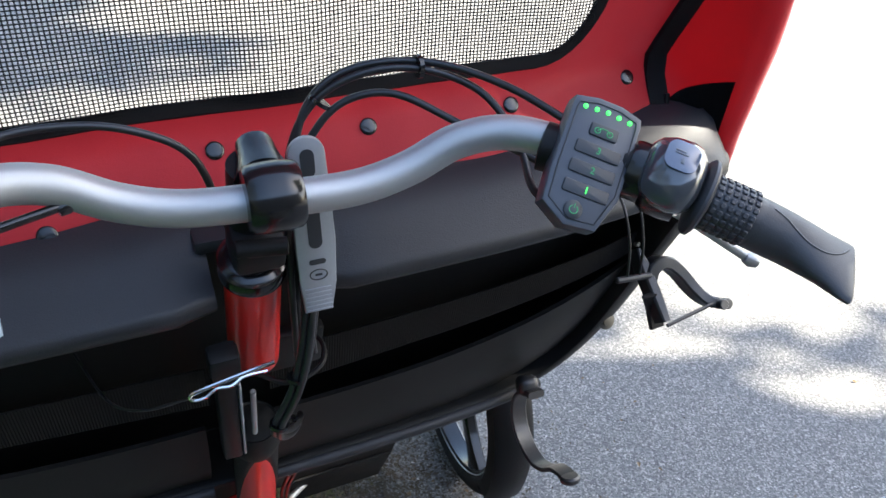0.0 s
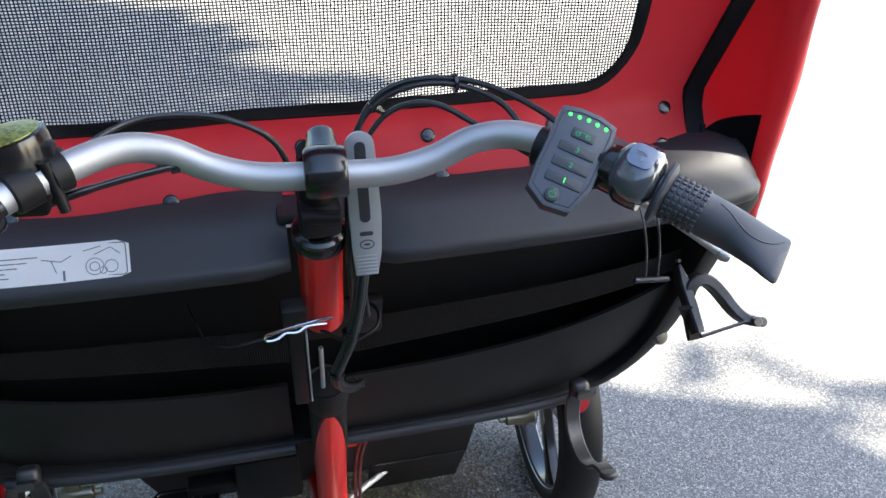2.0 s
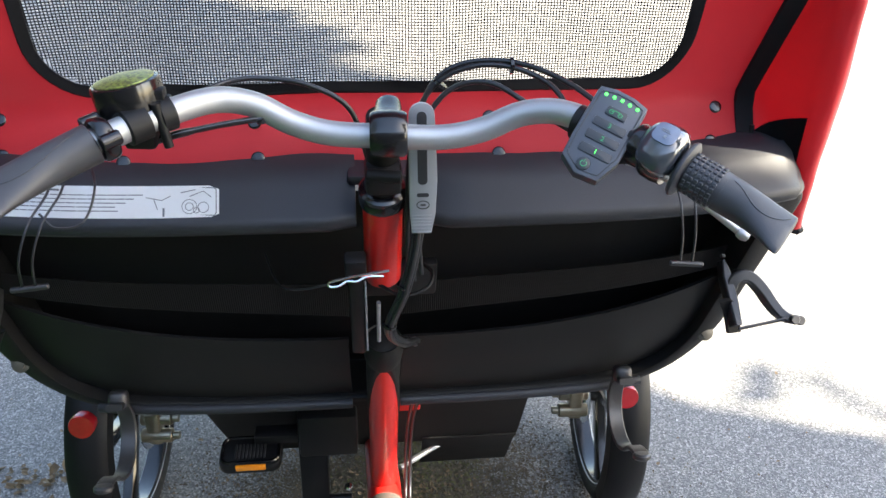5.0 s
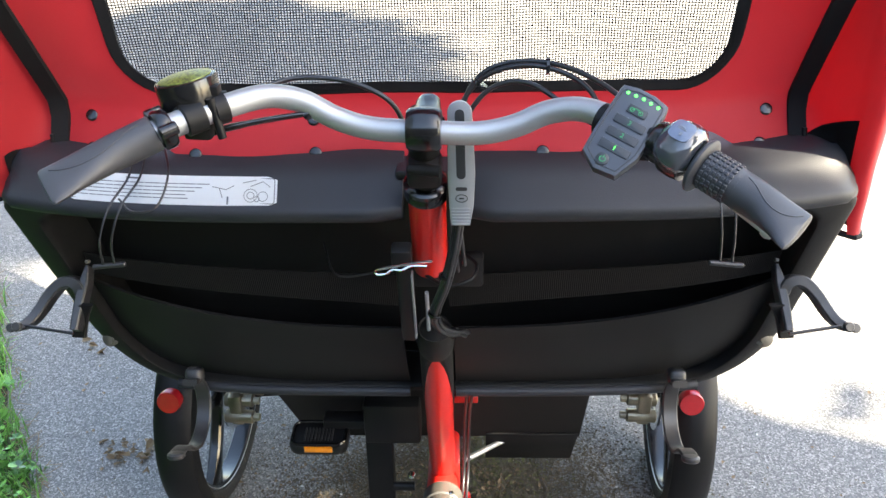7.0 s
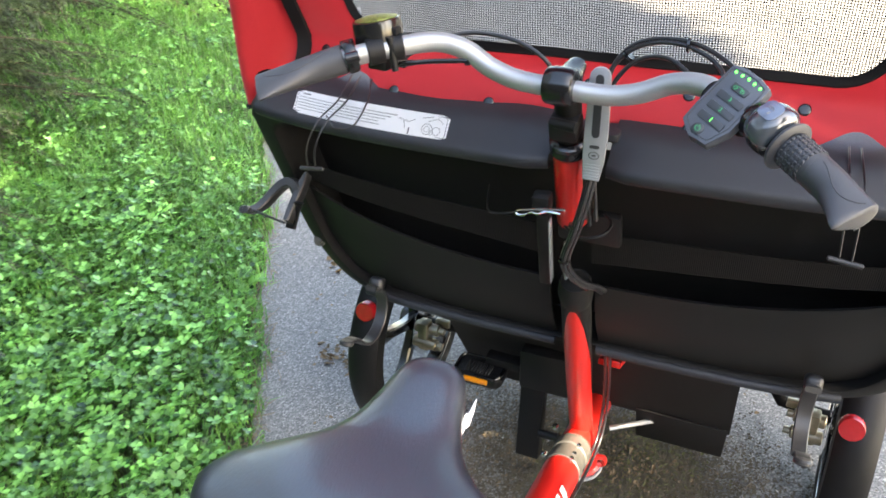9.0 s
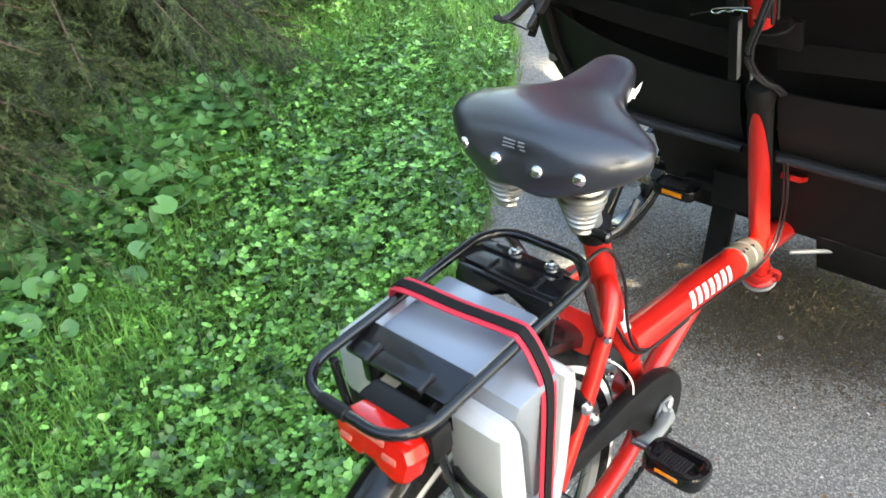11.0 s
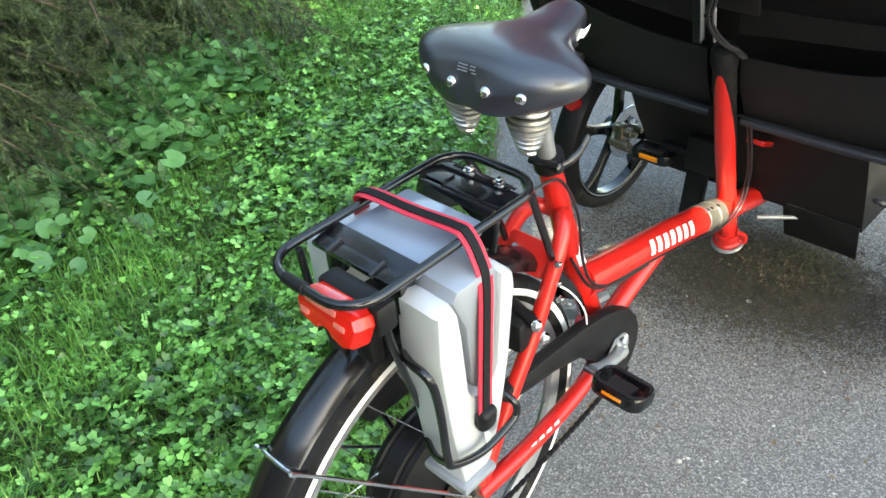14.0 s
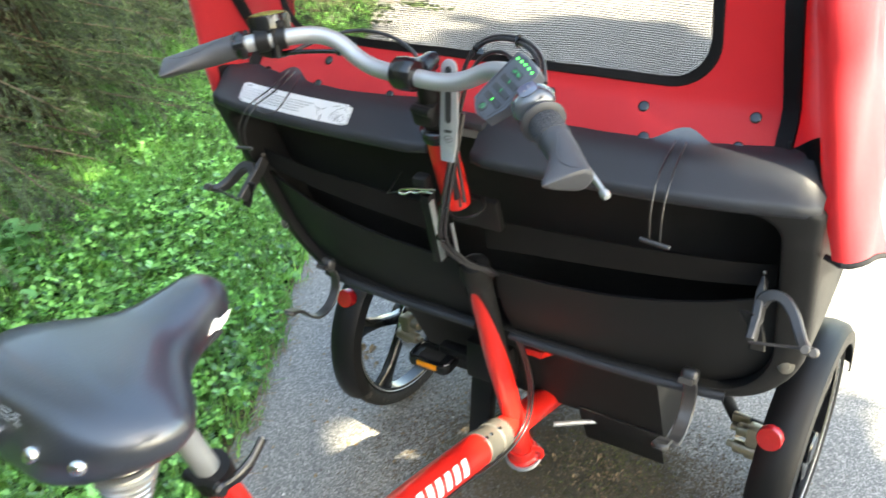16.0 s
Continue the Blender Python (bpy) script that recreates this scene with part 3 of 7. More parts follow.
        part("zip_pull", bm, PLASTIC_SOFT, hood)
        # dark strip above the end of the ledge, rising outwards on the right
        bm = B()
        rings = []
        for i in range(13):
            t = i / 12
            z1 = 1.040 + (0.040 * t ** 1.3 if s > 0 else 0.004 * math.sin(9 * t))
            col_ = []
            for z in (1.016, 0.5 * (1.016 + z1), z1):
                p = hood_point("gusset", 0.05 + 0.92 * t, s, z)
                col_.append(p + Vector((0, -0.004, 0)))
            rings.append(col_)
        strip(bm, rings)
        bmesh.ops.solidify(bm, geom=bm.faces[:], thickness=0.002)
        bmesh.ops.recalc_face_normals(bm, faces=bm.faces[:])
        part("corner_patch", bm, BLACK_CLOTH, hood, "black strip at the hood corner")
        # black piping along the lower hem of the side
        bm = B()
        tube(bm, [hood_point("side", v, s, low_edge("side", v, s)) for v in (0.0, 0.015, 0.03, 0.05, 0.08, 0.12, 0.18, 0.25, 0.4)], 0.004, 8)
        part("hem_piping", bm, BLACK_CLOTH, hood, "black piping")

    # snap fasteners
    for z, row in ((1.041, (-0.392, -0.262, -0.122, 0.14, 0.277, 0.39)), (1.072, (-0.396, -0.258, -0.125, 0.006, 0.132, 0.265, 0.40))):
        for x in row:
            bm = B()
            p = on(x, z, 0.001)
            lathe(bm, p, (0, -0.8, 0.6), [(0.0074, -0.001), (0.0074, 0.0005), (0.0066, 0.0013), (0.0050, 0.0016), (0.0, 0.0017)], 18)
            part("snap", bm, PLASTIC_GLOSS, hood)
    # hood bows inside
    bm = B()
    tube(bm, spline([(-0.535, 0.40, 1.3), (-0.525, 0.42, 1.5), (-0.48, 0.46, 1.68), (0, 0.46, 1.715), (0.48, 0.46, 1.68), (0.525, 0.42, 1.5), (0.535, 0.40, 1.3)], 8), 0.011, 10)
    part("hood_bow", bm, BLACK_CLOTH, hood)
    return hood


hood = canopy()


from mathutils import bvhtree

# ---- steering column, handlebar and what is clamped to it ----
COL = Vector((0.008, -0.105, 0.705))
COL_UP = Vector((0.004, -0.33, 1.0)).normalized()


def col(z):
    """A point on the axis of the steering column."""
    return COL + COL_UP * ((z - COL.z) / COL_UP.z)


def steering_column():
    bm = B()
    lo = [col(z) + Vector((0, dy, 0)) for z, dy in ((0.262, 0.0), (0.34, 0.0), (0.45, -0.002), (0.56, -0.004), (0.65, 0.0), (0.735, 0.002))]
    tube(bm, spline(lo, 5), 0.0215, 24)
    c = part("steering_column", bm, RED_PAINT, bike, "glossy red steel steering column")
    bm = B()
    tube(bm, [col(0.902), col(0.912), col(1.0), col(1.028)], [0.0210, 0.0212, 0.0212, 0.0212], 28)
    part("head_tube", bm, RED_PAINT, c)
    bm = B()
    lathe(bm, col(0.712), COL_UP, [(0.0222, 0.018), (0.0250, 0.030), (0.0265, 0.045), (0.0245, 0.062), (0.0225, 0.068), (0.0205, 0.066), (0.012, 0.070), (0.0, 0.071)], 32)
    part("black_cap", bm, PLASTIC, c, "black rubber cap")
    # black boot with a slanting lower edge
    bm = B()
    rings = []
    for k in range(7):
        ring = []
        for i in range(36):
            a = 2 * math.pi * i / 36
            z = 0.732 - 0.155 * (1 - math.cos(a)) if k < 6 else 0.745
            z = z + (0.745 - z) * k / 6
            r = 0.0232 if k else 0.0219
            p = col(z)
            ring.append(p + Vector((r * math.sin(a), -r * math.cos(a) - 0.003 * math.sin(max(0.0, min(1.0, (0.715 - z) / 0.28)) * math.pi), 0)))
        rings.append(ring)
    loft(bm, rings)
    part("column_boot", bm, PLASTIC, c, "black boot with a slanting edge")
    bm = B()
    tube(bm, [col(0.798) + Vector((-0.006, -0.026, 0)), col(0.868) + Vector((-0.006, -0.020, 0))], 0.0026, 10)
    part("steel_rod", bm, STEEL_GREY, c, "bare steel rod")
    bm = B()
    lathe(bm, col(1.018), COL_UP, [(0.0212, 0), (0.0242, 0.002), (0.0250, 0.006), (0.0243, 0.010), (0.0235, 0.012), (0.0250, 0.015), (0.0250, 0.019), (0.0215, 0.022), (0.018, 0.023)], 32)
    part("clamp_ring", bm, PLASTIC_GLOSS, c, "black clamping ring")
    # black carrier plate, locking bar and spring pin
    bm = B()
    rbox(bm, col(0.885) + Vector((0.02, 0.012, 0)), (0.088, 0.014, 0.058), Euler((radians(18), 0, 0)).to_matrix(), 0.004)
    part("carrier_plate", bm, PLASTIC_SOFT, c)
    bm = B()
    m = Euler((radians(13), 0, 0)).to_matrix()
    rbox(bm, (-0.0215, -0.190, 0.862), (0.017, 0.020, 0.128), m, 0.003)
    rbox(bm, (-0.0215, -0.214, 0.944), (0.024, 0.020, 0.026), m, 0.004)
    bar = part("locking_bar", bm, PLASTIC_SOFT, c, "flat black locking bar")
    bm = B()
    rbox(bm, (-0.0118, -0.196, 0.860), (0.0022, 0.012, 0.112), m, 0.0008)
    part("bar_edge", bm, STEEL_GREY, bar, "worn bare steel edge")
    bm = B()
    pts = spline([(0.014, -0.232, 0.947), (-0.015, -0.233, 0.943), (-0.042, -0.232, 0.937), (-0.051, -0.231, 0.933), (-0.049, -0.232, 0.929), (-0.04, -0.233, 0.930), (-0.031, -0.232, 0.935), (-0.020, -0.234, 0.936), (-0.010, -0.232, 0.940), (0.008, -0.232, 0.940)], 5)
    tube(bm, pts, 0.0017, 8)
    part("spring_pin", bm, CHROME, bar, "bright steel spring pin")
    bm = B()
    tube(bm, spline([(-0.052, -0.230, 0.930), (-0.085, -0.215, 0.915), (-0.11, -0.18, 0.90), (-0.13, -0.12, 0.905)], 5), 0.0012, 6)
    part("pin_tether", bm, CABLE, bar)
    # castor-like foot under the column
    bm = B()
    lathe(bm, col(0.262), -COL_UP, [(0.026, -0.002), (0.029, 0.004), (0.029, 0.018), (0.034, 0.022), (0.034, 0.027), (0.0, 0.029)], 26)
    tube(bm, spline([col(0.27) + Vector((0.024, 0, 0)), col(0.262) + Vector((0.04, 0.004, 0.004)), col(0.245) + Vector((0.04, 0.004, 0)), col(0.243) + Vector((0.028, 0.0, 0))], 4), 0.006, 8)
    part("column_foot", bm, RED_PAINT, c)
    bm = B()
    lathe(bm, col(0.234), -COL_UP, [(0.037, 0.0), (0.039, 0.004), (0.037, 0.009), (0.0, 0.010)], 26)
    part("foot_bearing", bm, STEEL_GREY, c)
    return c


column = steering_column()

# handlebar in its own frame, turned a little
BAR = Matrix.Translation((0.014, -0.283, 1.1245)) @ pose(0, 0, 0, 0, 1.9, -3.3)
HALF_BAR = [(0.0, 0, 0), (0.05, 0.002, 0.0), (0.085, 0.004, 0.008), (0.118, 0.004, 0.024), (0.15, -0.006, 0.031), (0.185, -0.032, 0.028), (0.222, -0.064, 0.021), (0.262, -0.096, 0.009), (0.318, -0.136, -0.012)]


def bar_at(x):
    """A point on the handlebar at a distance across, and the direction outwards there."""
    s = 1 if x >= 0 else -1
    p = spline([(-0.05, 0.002, 0)] + HALF_BAR, 10)[10:]
    a = abs(x)
    for q, r in zip(p, p[1:]):
        if q.x <= a <= r.x:
            t = (a - q.x) / (r.x - q.x)
            m = q.lerp(r, t)
            d = (r - q).normalized()
            return Vector((s * m.x, m.y, m.z)), Vector((s * d.x, d.y, d.z))
    return Vector((s * p[-1].x, p[-1].y, p[-1].z)), Vector((s, -0.6, -0.3)).normalized()


def grip_mesh(s):
    """An ergonomic grip that flattens into a palm rest towards its end."""
    bm = B()
    rings = []
    p1, d1 = bar_at(s * 0.308)
    start = 0.232 if s < 0 else 0.268
    p0, _ = bar_at(s * start)
    end = p1 + d1 * (0.012 if s > 0 else 0.004)
    axis = (end - p0).normalized()
    side = axis.cross(Vector((0, 0, 1))).normalized() * s
    top = side.cross(axis) * s
    if top.z < 0:
        top = -top
    if side.y > 0:
        side = -side
    n = 28
    length = (end - p0).length
    prof = [(0.0, 0.0150, 0.0), (0.01, 0.0165, 0.0), (0.25, 0.0163, 0.0), (0.36, 0.0160, 0.001), (0.5, 0.0154, 0.006), (0.72, 0.0142, 0.016), (0.88, 0.0138, 0.024), (0.965, 0.0136, 0.026), (0.99, 0.0120, 0.0255), (1.0, 0.0085, 0.022)]
    for t, r, w in prof:
        c = p0 + axis * (length * t)
        ring = []
        for j in range(n):
            a = 2 * math.pi * j / n
            u, v = math.cos(a), math.sin(a)
            ext = w if u > 0 else 0.0
            ring.append(c + side * (u * (r + ext)) + top * (v * r * (1 - 0.35 * max(0, u) * (w / 0.018))))
        rings.append(ring)
    loft(bm, rings)
    bmesh.ops.recalc_face_normals(bm, faces=bm.faces[:])
    # moulded seam on top of the palm rest
    seam = B()
    hull = bvhtree.BVHTree.FromBMesh(bm)
    pts = []
    for i in range(17):
        t = 0.10 + 0.80 * i / 16
        u = 0.004 + 0.020 * math.sin(math.pi * i / 16) ** 0.8 * t
        at = hull.ray_cast(p0 + axis * (length * t) + side * u + top * 0.08, -top)[0]
        if at is not None:
            pts.append(at)
    tube(seam, spline(pts, 2), 0.0006, 6)
    return bm, seam


def handlebar():
    bm = B()
    p = spline([(-x, y, z) for x, y, z in reversed(HALF_BAR[1:])] + HALF_BAR, 8)
    tube(bm, [q for q in p if abs(q.x) < 0.305], 0.0113, 20)
    bar = part("handlebar", bm, ALU, bike, "swept satin aluminium handlebar", BAR)
    for s in (-1, 1):
        bm, seam = grip_mesh(s)
        grip = part("grip", bm, GRIP, bar, "dark grey rubber palm grip", BAR)
        part("grip_seam", seam, KEY, grip, "", BAR)
    # lock ring and bolts beside the left grip
    p, d = bar_at(-0.226)
    bm = B()
    lathe(bm, p - d * 0.007, d, [(0.0115, 0), (0.017, 0.0005), (0.0185, 0.003), (0.0185, 0.011), (0.017, 0.0135), (0.0115, 0.014)], 26)
    q = d.cross(Vector((0, 0, 1))).normalized()
    up = q.cross(d)
    for w in (q * 0.019 + up * 0.008, -q * 0.019 + up * 0.006):
        cyl(bm, p + w - d * 0.008, p + w + d * 0.008, 0.0062, n=14, edge=0.001)
    part("grip_lock_ring", bm, PLASTIC_GLOSS, bar, "gloss black lock ring", BAR)
    # brake levers under the bar
    for s in (-1, 1):
        bm = B()
        a, d = bar_at(s * 0.205)
        drop = Vector((0, 0.012, -0.022))
        k = 1.0 if s > 0 else 0.9
        pts = [a + Vector((0, 0.004, -0.010)), a + drop] + [a + drop + Vector((s * x, y, z)) * k for x, y, z in (((0.03, -0.004, -0.010), (0.065, -0.016, -0.028), (0.096, -0.028, -0.047), (0.108, -0.034, -0.054)) if s > 0 else ((-0.03, 0.010, 0.006), (-0.065, 0.024, 0.010), (-0.096, 0.036, 0.012), (-0.104, 0.040, 0.012)))]
        tube(bm, spline(pts, 5), [0.0042] * 12 + [0.0034] * 14, 12, flat=0.8)
        lathe(bm, pts[-1], (s, -0.5, -0.4), [(0.0, -0.006), (0.004, -0.005), (0.0055, 0.0), (0.004, 0.005), (0.0, 0.006)], 14)
        part("brake_lever", bm, ALU if s > 0 else PLASTIC_GLOSS, bar, "silver brake lever" if s > 0 else "black brake lever", BAR)
        bm = B()
        lathe(bm, a - d * 0.010, d, [(0.0115, 0), (0.015, 0.001), (0.015, 0.019), (0.0115, 0.02)], 20)
        rbox(bm, a + Vector((0, 0.012, -0.016)), (0.026, 0.022, 0.016), None, 0.004)
        part("lever_clamp", bm, PLASTIC_SOFT, bar, "", BAR)
    return bar


bar = handlebar()


def stem():
    bm = B()
    lathe(bm, (0.014 - 0.017, -0.283, 1.127), (1, -0.04, 0), [(0.0113, 0), (0.0185, 0.0006), (0.0205, 0.003), (0.0215, 0.012), (0.0215, 0.022), (0.0205, 0.031), (0.0185, 0.0335), (0.0113, 0.034)], 34)
    s = part("stem", bm, PLASTIC_GLOSS, bike, "gloss black handlebar stem")
    bm = B()
    rings = []
    o = Vector((0.014, -0.262, 1.123))
    for t, w, h in ((0.0, 0.0195, 0.0185), (0.3, 0.0165, 0.0155), (0.6, 0.0138, 0.0125), (0.85, 0.0128, 0.0112), (1.0, 0.0120, 0.0095)):
        c = o + Vector((0.002, 0.034, 0.010)) * t
        rings.append([c + Vector((w * math.cos(a), 0, h * math.sin(a))) for a in [2 * math.pi * j / 20 for j in range(20)]])
    loft(bm, rings)
    bmesh.ops.recalc_face_normals(bm, faces=bm.faces[:])
    part("stem_neck", bm, PLASTIC_GLOSS, s)
    bm = B()
    lathe(bm, (0.0155, -0.236, 1.134), (0, -0.35, 1), [(0.0112, -0.012), (0.0122, 0.0), (0.0118, 0.0022), (0.0100, 0.0030), (0.0, 0.0032)], 24)
    part("stem_cap", bm, PLASTIC_SOFT, s, "round black cap")
    bm = B()
    tube(bm, [col(1.035), col(1.06), col(1.10), col(1.128)], [0.0165, 0.0165, 0.016, 0.0155], 24)
    rbox(bm, col(1.062) + Vector((0.0, -0.012, 0.0)), (0.036, 0.034, 0.03), Euler((radians(18), 0, 0)).to_matrix(), 0.006)
    lathe(bm, col(1.068) + Vector((-0.016, -0.022, 0)), (1, -0.2, 0), [(0.0055, 0), (0.0065, 0.001), (0.0065, 0.034), (0.0, 0.035)], 14)
    part("quill", bm, PLASTIC_SOFT, s, "black quill clamp")


stem()


def lock_lever():
    """The slotted grey lever that hangs beside the stem."""
    m = axes((0.048, -0.240, 1.070), (1, -0.05, 0.02), (0.02, 0.10, 1))
    bm = B()
    n = 12
    out = [(-0.013 + 0.001, -0.068), (0.008, -0.068)] + [(0.0125, -0.045), (0.0145, -0.01), (0.0135, 0.03)] + [(0.0125 * math.cos(a), 0.055 + 0.0125 * math.sin(a)) for a in [math.pi * i / n for i in range(n + 1)]] + [(-0.013, 0.03), (-0.014, -0.01), (-0.0135, -0.045)]
    plate(bm, out, m, 0.0045, 0.0012)
    lev = part("lock_lever", bm, STEEL_GREY, bike, "slotted grey metal lever hanging at the stem")
    bm = B()
    plate(bm, rounded(0.0095, 0.046, 0.0045, 4, 0, 0.008), m @ Matrix.Translation((0, 0, 0.0045)), 0.0006)
    plate(bm, rounded(0.0095, 0.02, 0.0045, 4, 0, 0.049), m @ Matrix.Translation((0, 0, 0.0045)), 0.0006)
    plate(bm, rounded(0.012, 0.004, 0.0018, 3, 0, -0.026), m @ Matrix.Translation((0, 0, 0.0045)), 0.0006)
    part("slot", bm, KEY, lev, "dark slot")
    bm = B()
    for i in range(6):
        rbox(bm, m @ Vector((-0.0015, -0.048 - 0.0036 * i, 0.0048)), (0.019, 0.0012, 0.0014), m.to_3x3(), 0.0004)
    part("finger_rib", bm, STEEL_GREY, lev)
    bm = B()
    tube(bm, [m @ Vector((0.0062 * math.cos(a), -0.0365 + 0.0042 * math.sin(a), 0.0048)) for a in [2 * math.pi * i / 18 for i in range(18)]], 0.0005, 6, closed=True)
    rbox(bm, m @ Vector((0, -0.0365, 0.0048)), (0.005, 0.0015, 0.001), m.to_3x3())
    part("lever_emblem", bm, KEY, lev)


lock_lever()


def control_panel():
    """The push-button console with its row of lights."""
    m = axes((0.1905, -0.349, 1.152), (0.031, -0.017, -0.012), (0.041, 0.023, 0.035)) @ Matrix.Diagonal((1.0, 0.93, 1.0, 1.0))
    bm = B()
    h = [(-0.0215, 0.039), (-0.008, 0.0425), (0.008, 0.0425), (0.0215, 0.039), (0.0225, 0.034), (0.0225, -0.018), (0.014, -0.042), (-0.006, -0.0445), (-0.0225, -0.034), (-0.0235, -0.012), (-0.0225, 0.034)]
    plate(bm, [(x, y) for x, y in reversed(h)][::-1], m @ Matrix.Translation((0, 0, -0.016)), 0.016, 0.0018)
    body = part("control_panel", bm, PANEL, bike, "slate grey push-button console with green lights")
    bm = B()
    loop = [(x * 0.86, y * 0.90) for x, y in h]
    tube(bm, [m @ Vector((x, y, 0.0002)) for x, y in loop], 0.00045, 6, closed=True)
    part("groove", bm, KEY, body, "dark groove")
    for i in range(5):
        bm = B()
        lathe(bm, m @ Vector((-0.0145 + 0.00725 * i, 0.0345 - 0.0006 * abs(i - 2), 0)), m.to_3x3().col[2], [(0.0015, 0), (0.0015, 0.0005), (0.0009, 0.0008), (0, 0.0009)], 14)
        part("indicator_light", bm, LED, body, "lit green indicator")
    for i, y in enumerate((0.021, 0.0075, -0.006, -0.0195)):
        bm = B()
        w = 0.018 if i == 0 else 0.029
        plate(bm, rounded(w, 0.0085, 0.0015, 4, 0.001, y), m, 0.0014, 0.0005)
        part("push_button", bm, KEY, body, "dark push button")
        if i == 0:
            bm = B()
            for x in (-0.0035, 0.0045):
                tube(bm, [m @ Vector((x + 0.0018 * math.cos(a), y - 0.0005 + 0.0018 * math.sin(a), 0.0016)) for a in [2 * math.pi * k / 12 for k in range(12)]], 0.0003, 5, closed=True)
            tube(bm, [m @ Vector(q) for q in ((-0.0035, y - 0.0005, 0.0016), (-0.0012, y + 0.0016, 0.0016), (0.0025, y + 0.0016, 0.0016), (0.0045, y - 0.0005, 0.0016))], 0.0003, 5)
            part("bicycle_sign", bm, LED_DIM, body, "faint green bicycle sign")
        else:
            t = bpy.data.curves.new("digit", "FONT")
            t.body, t.size, t.extrude, t.align_x, t.align_y = str(4 - i), 0.0062, 0.0002, "CENTER", "CENTER"
            o = new("digit", t)
            o.matrix_world = m @ Matrix.Translation((0.001, y, 0.0017))
            me = bpy.data.meshes.new_from_object(o.evaluated_get(bpy.context.evaluated_depsgraph_get()))
            bpy.data.objects.remove(o)
            bpy.data.curves.remove(t)
            d = new("digit", me)
            me.materials.clear()
            me.materials.append(LED if i == 3 else LED_DIM)
            me.transform(m @ Matrix.Translation((0.001, y, 0.0017)))
            d.parent = body
            tagged(d, "green number %d" % (4 - i))
    bm = B()
    lathe(bm, m @ Vector((-0.003, -0.0335, 0)), m.to_3x3().col[2], [(0.0058, 0), (0.0058, 0.0009), (0.005, 0.0014), (0, 0.0015)], 22)
    part("power_button", bm, KEY, body, "round power button")
    bm = B()
    tube(bm, [m @ Vector((-0.003 + 0.0026 * math.sin(a), -0.0335 + 0.0026 * math.cos(a), 0.0016)) for a in [0.5 + 5.3 * k / 12 for k in range(13)]], 0.0003, 5)
    tube(bm, [m @ Vector((-0.003, -0.0325, 0.0016)), m @ Vector((-0.003, -0.0295, 0.0016))], 0.0003, 5)
    part("power_sign", bm, LED_DIM, body)
    bm = B()
    lathe(bm, BAR @ bar_at(0.172)[0] - Vector((0.01, 0, 0)), BAR.to_3x3() @ bar_at(0.172)[1], [(0.0115, 0), (0.0155, 0.001), (0.0155, 0.015), (0.0115, 0.016)], 22)
    part("console_clamp", bm, PLASTIC_SOFT, body)


control_panel()


